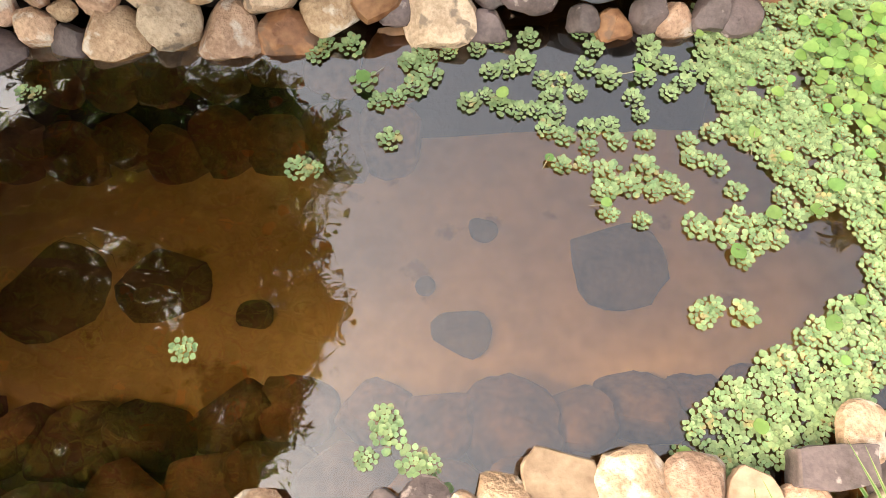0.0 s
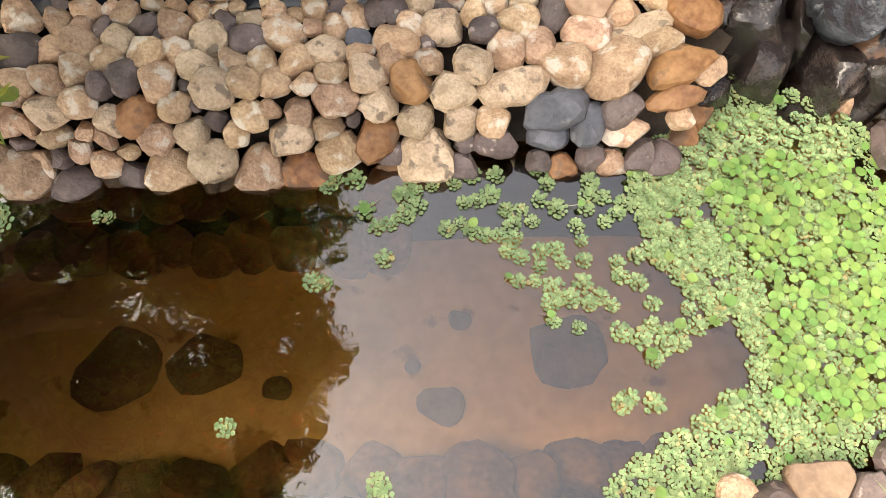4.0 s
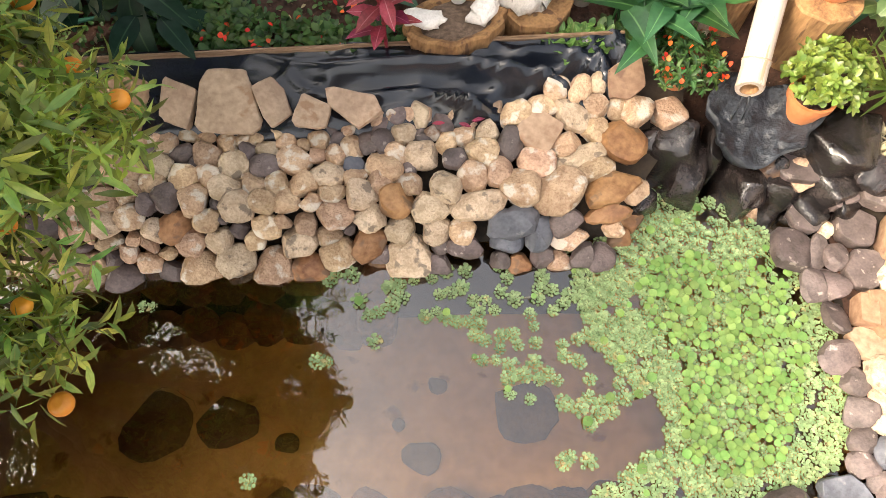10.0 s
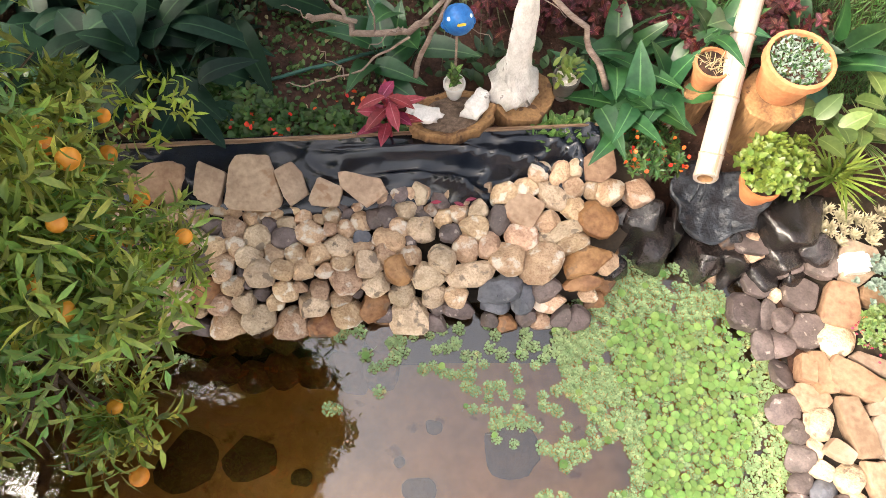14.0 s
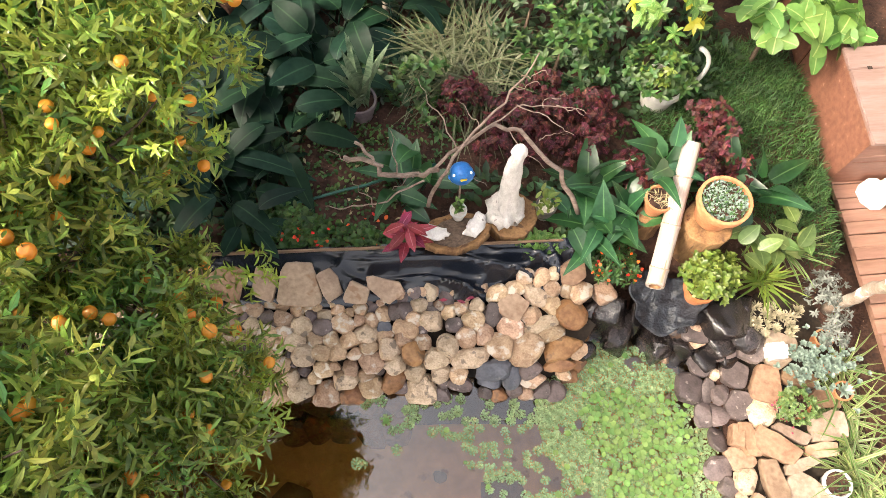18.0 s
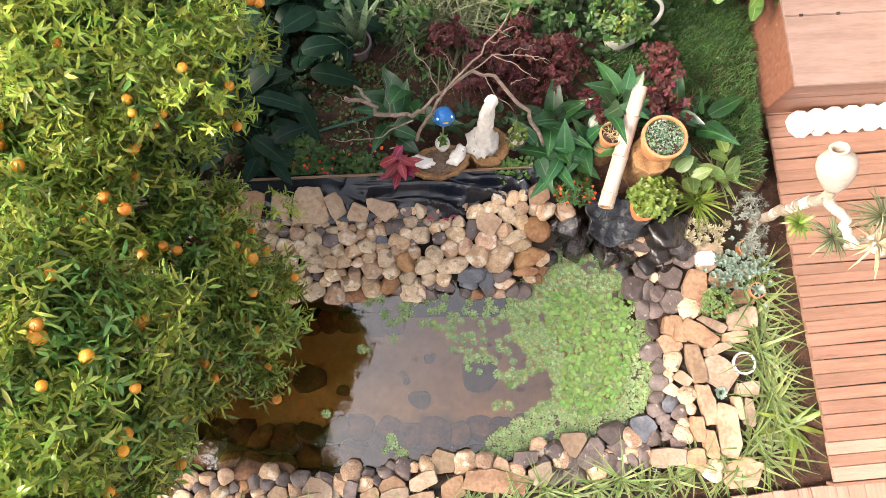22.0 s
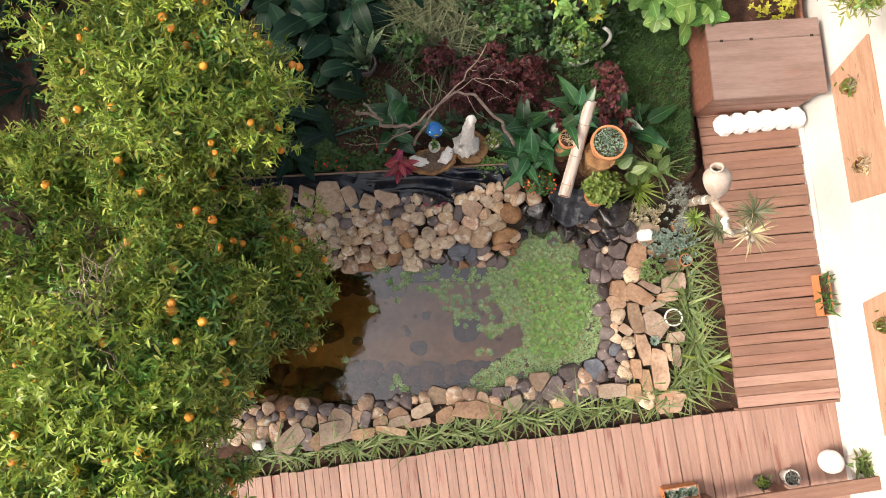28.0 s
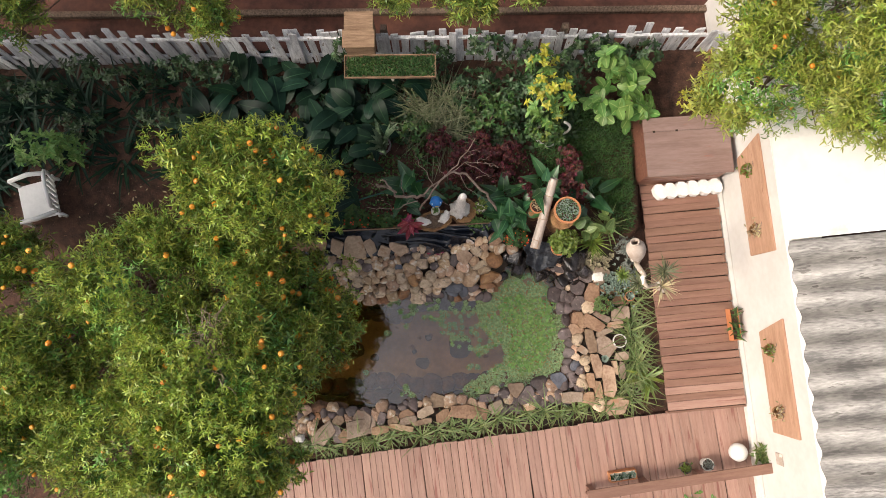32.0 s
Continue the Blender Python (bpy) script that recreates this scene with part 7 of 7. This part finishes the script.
def citrus(label, root, lobes, fruit, seed, per=175, young=(), leaf=M_ORANGELEAF):
    g = np.random.default_rng(seed)
    tree = thing("mandarin_tree", label, "tree", root)
    lob = [(tuple(np.array(c) - np.array(root)), r) for c, r in lobes]
    fork = np.array([0, 0, 0.75])
    part("trunk", tube(bent((0, 0, -0.05), fork, 6, 0.015, seed), np.linspace(0.085, 0.06, 6), 10), M_BARK, tree, smooth=True)
    for i, (c, r) in enumerate(lob):
        c = np.array(c)
        pts = bent(fork, c - [0, 0, r[2] * 0.2], 8, 0.03, seed + i)
        part("limb", tube(pts, np.linspace(0.045, 0.012, 8), 7), M_BARK, tree, smooth=True)
        bm = bmesh.new()
        for k in range(16):
            v = unit(g.normal(0, 1, 3))
            tube(bent(pts[g.integers(4, 8)], c + v * np.array(r) * 0.85, 5, 0.02, seed * 50 + i * 20 + k), np.linspace(0.012, 0.003, 5), 5, bm)
        part("twig_mass", bm, M_BARK, tree)["kind"] = "stuff"
    whole = lob
    clumps = []
    for c, r in whole:
        c, r = np.array(c), np.array(r)
        for k in range(26):
            v = unit(g.normal(0, 1, 3) + [0, 0, 0.35])
            clumps.append((tuple(c + v * r * g.uniform(0.55, 0.88)), tuple(r * g.uniform(0.20, 0.38))))
    lob = clumps
    bush(g, lob, per * 0.92, 0.080, 0.0185, leaf, "crown", tree, (0.15, 1, 0.8, 0), 20, 70, 0.3, 0.3, 10, 0.1, 2.3, 0.3)
    bush(g, [(c, tuple(np.array(r) * 0.74)) for c, r in whole], per * 0.85, 0.078, 0.021, M_OLDSHADELEAF, "inner_crown", tree, (0.2, 1, 0.7, 0), 0, 60, 0.4, 0.4, 9, 0.2, 2.0, 0.35)
    # real shoots plus lobes whose yellow stands for sun on the crown
    if young:
        bush(g, [(tuple(np.array(c) - np.array(root)), r) for c, r in young], 700, 0.054, 0.014, M_YOUNG, "young_growth", tree, (0.15, 1, 0.8, 0), 20, 60, 0.3, 0.2, 8, 0.5, 1.3, 0.8)
    for i in range(fruit):
        c, r = clumps[g.integers(len(clumps))]
        v = unit(g.normal(0, 1, 3) + [0.5, -0.1, 0.6])
        p = np.array(c) + v * np.array(r) * g.uniform(0.78, 1.03)
        o = new("mandarin", fruit_mesh)
        o.parent = tree
        o.matrix_basis = Matrix.Translation(p) @ Matrix.Rotation(g.uniform(0, 6), 4, "Z") @ Matrix.Rotation(g.uniform(-0.5, 0.5), 4, "X") @ Matrix.Scale(g.uniform(0.8, 1.12), 4)
    return tree


# some low and far-west lobes are unseen, added for shade and dark reflections
left_lobes = [((-1.5, 0.93, 2.35), (0.86, 0.52, 0.7)), ((-1.70, 0.38, 2.2), (0.60, 0.5, 0.55)), ((-1.75, -0.75, 2.5), (0.92, 0.85, 0.75)), ((-1.3, -0.6, 2.72), (0.52, 0.72, 0.45)), ((-1.18, 1.02, 2.62), (0.55, 0.48, 0.40)), ((-1.6, -1.5, 2.75), (0.6, 0.5, 0.4)), ((-0.98, -0.36, 1.75), (0.48, 0.56, 0.6)), ((-1.17, 0.14, 1.8), (0.38, 0.40, 0.5)), ((-2.75, 0.1, 2.05), (0.9, 0.95, 0.7)),
              ((-2.9, -1.4, 1.95), (1.0, 0.8, 0.65)), ((-2.1, -0.45, 1.65), (0.75, 0.8, 0.5)), ((-1.65, -1.05, 1.6), (0.6, 0.5, 0.45)), ((-1.65, -1.5, 2.4), (0.75, 0.55, 0.6)), ((-3.8, -0.6, 1.75), (0.9, 1.0, 0.65)), ((-2.0, 0.85, 1.6), (0.5, 0.6, 0.5)), ((-4.4, -1.6, 1.8), (0.9, 0.8, 0.6)), ((-1.75, 1.3, 2.35), (0.75, 0.45, 0.6)), ((-4.5, 0.45, 1.5), (0.6, 0.5, 0.45)), ((-5.3, 0.6, 1.6), (0.9, 0.8, 0.6)), ((-5.6, -0.6, 1.6), (0.9, 0.9, 0.6))]
citrus("large mandarin tree with narrow leaves and ripe orange fruit", (-2.3, -0.35, 0.05), left_lobes, 520, 1, 950,
       [((-0.72, 0.35, 1.75), (0.12, 0.16, 0.12)), ((-0.58, -0.3, 1.85), (0.1, 0.16, 0.14)), ((-1.5, -1.2, 3.0), (0.5, 0.4, 0.3)), ((-2.35, 1.4, 2.7), (0.25, 0.22, 0.2)), ((-1.3, 1.55, 2.65), (0.28, 0.22, 0.25)), ((-2.65, 0.0, 3.0), (0.3, 0.3, 0.2)), ((-1.5, 0.8, 3.05), (0.35, 0.3, 0.2)), ((-0.85, 0.75, 2.6), (0.22, 0.3, 0.3)), ((-2.6, -1.4, 2.9), (0.5, 0.4, 0.2)), ((-1.9, -0.8, 3.3), (0.5, 0.5, 0.2)), ((-1.7, -1.75, 2.5), (0.4, 0.3, 0.25))])
citrus("mandarin tree by the house with yellowish leaves and fruit", (3.75, 2.85, 0.3), [((3.45, 1.95, 2.75), (0.75, 0.65, 0.55)), ((4.3, 1.9, 2.9), (0.7, 0.75, 0.55)), ((3.6, 2.9, 2.9), (0.8, 0.7, 0.6)), ((4.7, 2.9, 2.9), (0.8, 0.8, 0.6))], 34, 2, 750,
       [((3.4, 1.8, 2.95), (0.5, 0.4, 0.3)), ((4.2, 1.6, 3.1), (0.45, 0.4, 0.3)), ((3.6, 2.6, 3.1), (0.5, 0.4, 0.3)), ((4.5, 2.4, 3.3), (0.5, 0.5, 0.25)), ((3.2, 2.2, 3.1), (0.35, 0.35, 0.2))], M_SUNLEAF)
citrus("mandarin tree beyond the fence overhanging the pickets", (-3.0, 4.3, 0.45), [((-2.9, 3.35, 2.0), (0.5, 0.45, 0.45)), ((-3.4, 4.0, 2.3), (0.6, 0.5, 0.5)), ((-2.25, 3.15, 1.75), (0.3, 0.28, 0.38)), ((-1.9, 4.0, 2.2), (0.5, 0.4, 0.4)), ((-4.5, 3.1, 2.05), (0.5, 0.5, 0.5)), ((-5.3, 3.2, 2.1), (0.6, 0.6, 0.55)), ((-4.9, 4.0, 2.4), (0.7, 0.6, 0.5))], 26, 3, 800)
citrus("mandarin tree beyond the fence with hanging fruit", (0.9, 4.4, 0.45), [((0.65, 3.22, 2.0), (0.42, 0.3, 0.38)), ((-0.1, 3.3, 2.05), (0.36, 0.28, 0.32)), ((1.2, 3.35, 2.1), (0.35, 0.3, 0.3)), ((0.8, 4.1, 2.3), (0.6, 0.5, 0.4))], 10, 4, 800)
# unseen tall tree on the west side, added to shade chair and near crown
tall = thing("unseen_shade_tree", "unseen tall dark-leaved tree added to shade the garden", "tree", (-8.2, 1.3, 0.1))
part("trunk", tube(bent((0, 0, -0.05), (0.1, 0.1, 3.6), 8, 0.03, 61), np.linspace(0.17, 0.1, 8), 10), M_BARK, tall, smooth=True)
g = np.random.default_rng(62)
canopy = [((0, 0, 5.2), (1.2, 1.3, 1.1)), ((0.3, 1.3, 4.9), (1.1, 1.1, 1.0)), ((-0.2, -0.9, 4.3), (0.8, 0.6, 0.7)), ((0.2, 2.5, 4.5), (1.0, 1.0, 0.9)), ((0.3, 0.4, 3.9), (1.1, 1.5, 0.8))]
for i, (c, r) in enumerate(canopy):
    part("limb", tube(bent((0.1, 0.1, 3.0), c, 7, 0.05, 70 + i), np.linspace(0.07, 0.02, 7), 7), M_BARK, tall, smooth=True)
bush(g, canopy, 190, 0.15, 0.06, M_DARKSHRUB, "crown", tall, LANCE, 0, 60, 0.3, 0.6, 9, 0.3, 1.5)
# bundle of dead twigs caught in the big tree
dead = thing("dead_twigs", "tangle of dry grey twigs in the tree crown", "twigs", (-1.75, -0.45, 3.02))
bm = bmesh.new()
g = np.random.default_rng(45)
for k in range(70):
    a = np.array([g.normal(0, 0.07), g.normal(0, 0.12), g.normal(0, 0.03)])
    d = unit(g.normal(0, 1, 3) * [0.8, 1, 0.35])
    tube(bent(a, a + d * g.uniform(0.15, 0.35), 4, 0.012, 1000 + k), [0.004, 0.0035, 0.003, 0.002], 4, bm)
part("twig_tangle", bm, M_TWIG, dead)["kind"] = "stuff"

# ---- floating plants ----
def inside(P, poly):
    x, y = P[:, 0], P[:, 1]
    c = np.zeros(len(P), bool)
    j = len(poly) - 1
    for i in range(len(poly)):
        xi, yi, xj, yj = *poly[i], *poly[j]
        c ^= ((yi > y) != (yj > y)) & (x < (xj - xi) * (y - yi) / (yj - yi + 1e-12) + xi)
        j = i
    return c


MASS = [(1.03, 0.31), (1.2, 0.41), (1.47, 0.36), (1.74, 0.19), (1.845, -0.02), (1.955, -0.28), (1.96, -0.55), (1.93, -0.74), (1.8, -0.88), (1.6, -1.02), (1.42, -1.09), (1.16, -1.14), (0.9, -1.16), (0.66, -1.27), (0.53, -1.2), (0.66, -1.07), (0.9, -0.93), (1.07, -0.81), (1.17, -0.69), (1.06, -0.55), (0.92, -0.41), (0.8, -0.27), (0.775, -0.07), (0.83, 0.12)]
FRINGE = [(0.83, 0.12), (0.56, 0.08), (0.3, 0.02), (0.1, 0.03), (-0.1, -0.05), (-0.25, -0.1), (-0.19, -0.19), (0.12, -0.2), (0.25, -0.24), (0.26, -0.4), (0.44, -0.42), (0.43, -0.6), (0.67, -0.58), (0.75, -0.72), (1.0, -0.6), (1.1, -0.5), (1.0, 0.0)]
BRIGHT = [(1.06, -0.08), (1.15, 0.04), (1.32, 0.10), (1.5, 0.02), (1.68, 0.0), (1.81, -0.16), (1.8, -0.35), (1.72, -0.6), (1.6, -0.85), (1.35, -0.95), (1.15, -0.8), (1.24, -0.45), (1.1, -0.3)]
g = np.random.default_rng(77)


def scatter(poly, gap, tries, keep=1.0):
    lo, hi = np.min(poly, 0), np.max(poly, 0)
    C = g.uniform(lo, hi, (tries, 2))
    C = C[inside(C, poly)]
    got, grid = [], {}
    for p in C:
        k = (int(p[0] / gap), int(p[1] / gap))
        if all((p[0] - q[0]) ** 2 + (p[1] - q[1]) ** 2 > gap * gap for dx in (-1, 0, 1) for dy in (-1, 0, 1) for q in grid.get((k[0] + dx, k[1] + dy), ())):
            grid.setdefault(k, []).append(p)
            if g.random() < keep:
                got.append(p)
    return np.array(got)


def rosettes(C, size):
    """Base points, directions, upper sides, sizes of the many small rounded lobes of whorls on the water."""
    Ps, Ds, Ns, Ls = [], [], [], []
    for cx, cy in C:
        s = size * g.uniform(0.75, 1.2)
        for n, reach, lift, m in ((11, 0.62, 1, 0.42), (8, 0.30, 5, 0.38), (4, 0.04, 14, 0.30)):
            a = np.arange(n) * 2 * math.pi / n + g.uniform(0, 6) + g.normal(0, 0.14, n)
            e = np.radians(lift + g.uniform(-4, 8, n))
            rad = np.c_[np.cos(a), np.sin(a), np.zeros(n)]
            Ps.append(np.array([cx, cy, 0.005 + 0.006 * (reach < 0.5) + 0.003 * (reach < 0.2)]) + rad * s * (reach * g.uniform(0.86, 1.12, n))[:, None])
            Ds.append(rad * np.cos(e)[:, None] + [0, 0, 1] * np.sin(e)[:, None])
            Ns.append([0, 0, 1] * np.cos(e)[:, None] - rad * np.sin(e)[:, None] + g.normal(0, 0.10, (n, 3)))
            Ls.append(np.full(n, s * m) * g.uniform(0.8, 1.15, n))
    return np.concatenate(Ps), np.concatenate(Ds), np.concatenate(Ns), np.concatenate(Ls)


dense, sparse = scatter(MASS, 0.042, 50000, 0.95), scatter(FRINGE, 0.051, 16000, 0.92)
sparse = np.array([p for p in sparse if noise.noise((p[0] * 10, p[1] * 10, 4)) > -0.08 - 0.4 * max(0, p[0] - 0.5)])
P, D, N, L = [np.concatenate(v) for v in zip(rosettes(dense, 0.037), rosettes(sparse, 0.036))]
tagged(leaves("floating_plants", P, D, N, L, L * 1.05, M_FLOAT, None, (0.4, 1, 0.95, 0.3), -0.15, 0.1), "dense mat of small pale green floating rosettes", "floating plants", kind="stuff")
C = scatter(BRIGHT, 0.026, 40000, 0.68)
C2 = scatter(MASS, 0.075, 9000, 0.2)
C3 = scatter(FRINGE, 0.12, 2000, 0.25)
C = np.concatenate([C, C2, C3])
n = len(C)
a = g.uniform(0, 6.28, n)
L = g.uniform(0.025, 0.045, n)
D = np.c_[np.cos(a), np.sin(a), g.uniform(-0.1, 0.2, n)]
N = np.c_[g.normal(0, 0.09, (n, 2)), np.ones(n)]
base = np.c_[C, g.uniform(0.020, 0.048, n)] - unit(D) * L[:, None] / 2
tagged(leaves("pennywort", base, D, N, L, L * 1.05, M_PENNY, None, ROUND, 0.1, 0.12), "bright green round pennywort leaves standing over the mat", "floating plants", kind="stuff")
bm = bmesh.new()
for i in range(16):
    p = C[-1 - i]
    q = p + g.normal(0, 0.045, 2)
    tube([(p[0], p[1], 0.03), ((p[0] + q[0]) / 2, (p[1] + q[1]) / 2, 0.012), (q[0], q[1], 0.004)], [0.0013, 0.0013, 0.001], 4, bm)
tagged(part("runners", bm, M_STRAW), "thin pale runners between floating leaves", "stems", kind="stuff")
for i, (x, y, s, m) in enumerate(((-1.595, -0.142, 0.045, 3), (-1.194, -0.129, 0.034, 2), (-0.352, 0.018, 0.04, 3), (-0.16, -0.31, 0.036, 1), (-0.415, -0.395, 0.04, 2), (-0.69, -0.905, 0.038, 1), (-0.162, -1.132, 0.04, 3), (-0.063, -1.208, 0.04, 3), (0.69, -0.827, 0.04, 2), (0.77, -0.85, 0.036, 1), (1.25, 0.456, 0.036, 2), (-0.10, -0.05, 0.04, 2), (0.02, -0.02, 0.034, 2))):
    cs = np.array([(x + 0.04 * k * math.cos(2.1 * k + i), y + 0.04 * k * math.sin(2.1 * k + i)) for k in range(m)])
    P, D, N, L = rosettes(cs, s)
    tagged(leaves("floating_rosette", P, D, N, L, L * 1.05, M_FLOAT, None, (0.4, 1, 0.95, 0.3), -0.15, 0.1), "single pale green rosette drifting on the water", "floating plant", "drifting rosettes", kind="stuff")
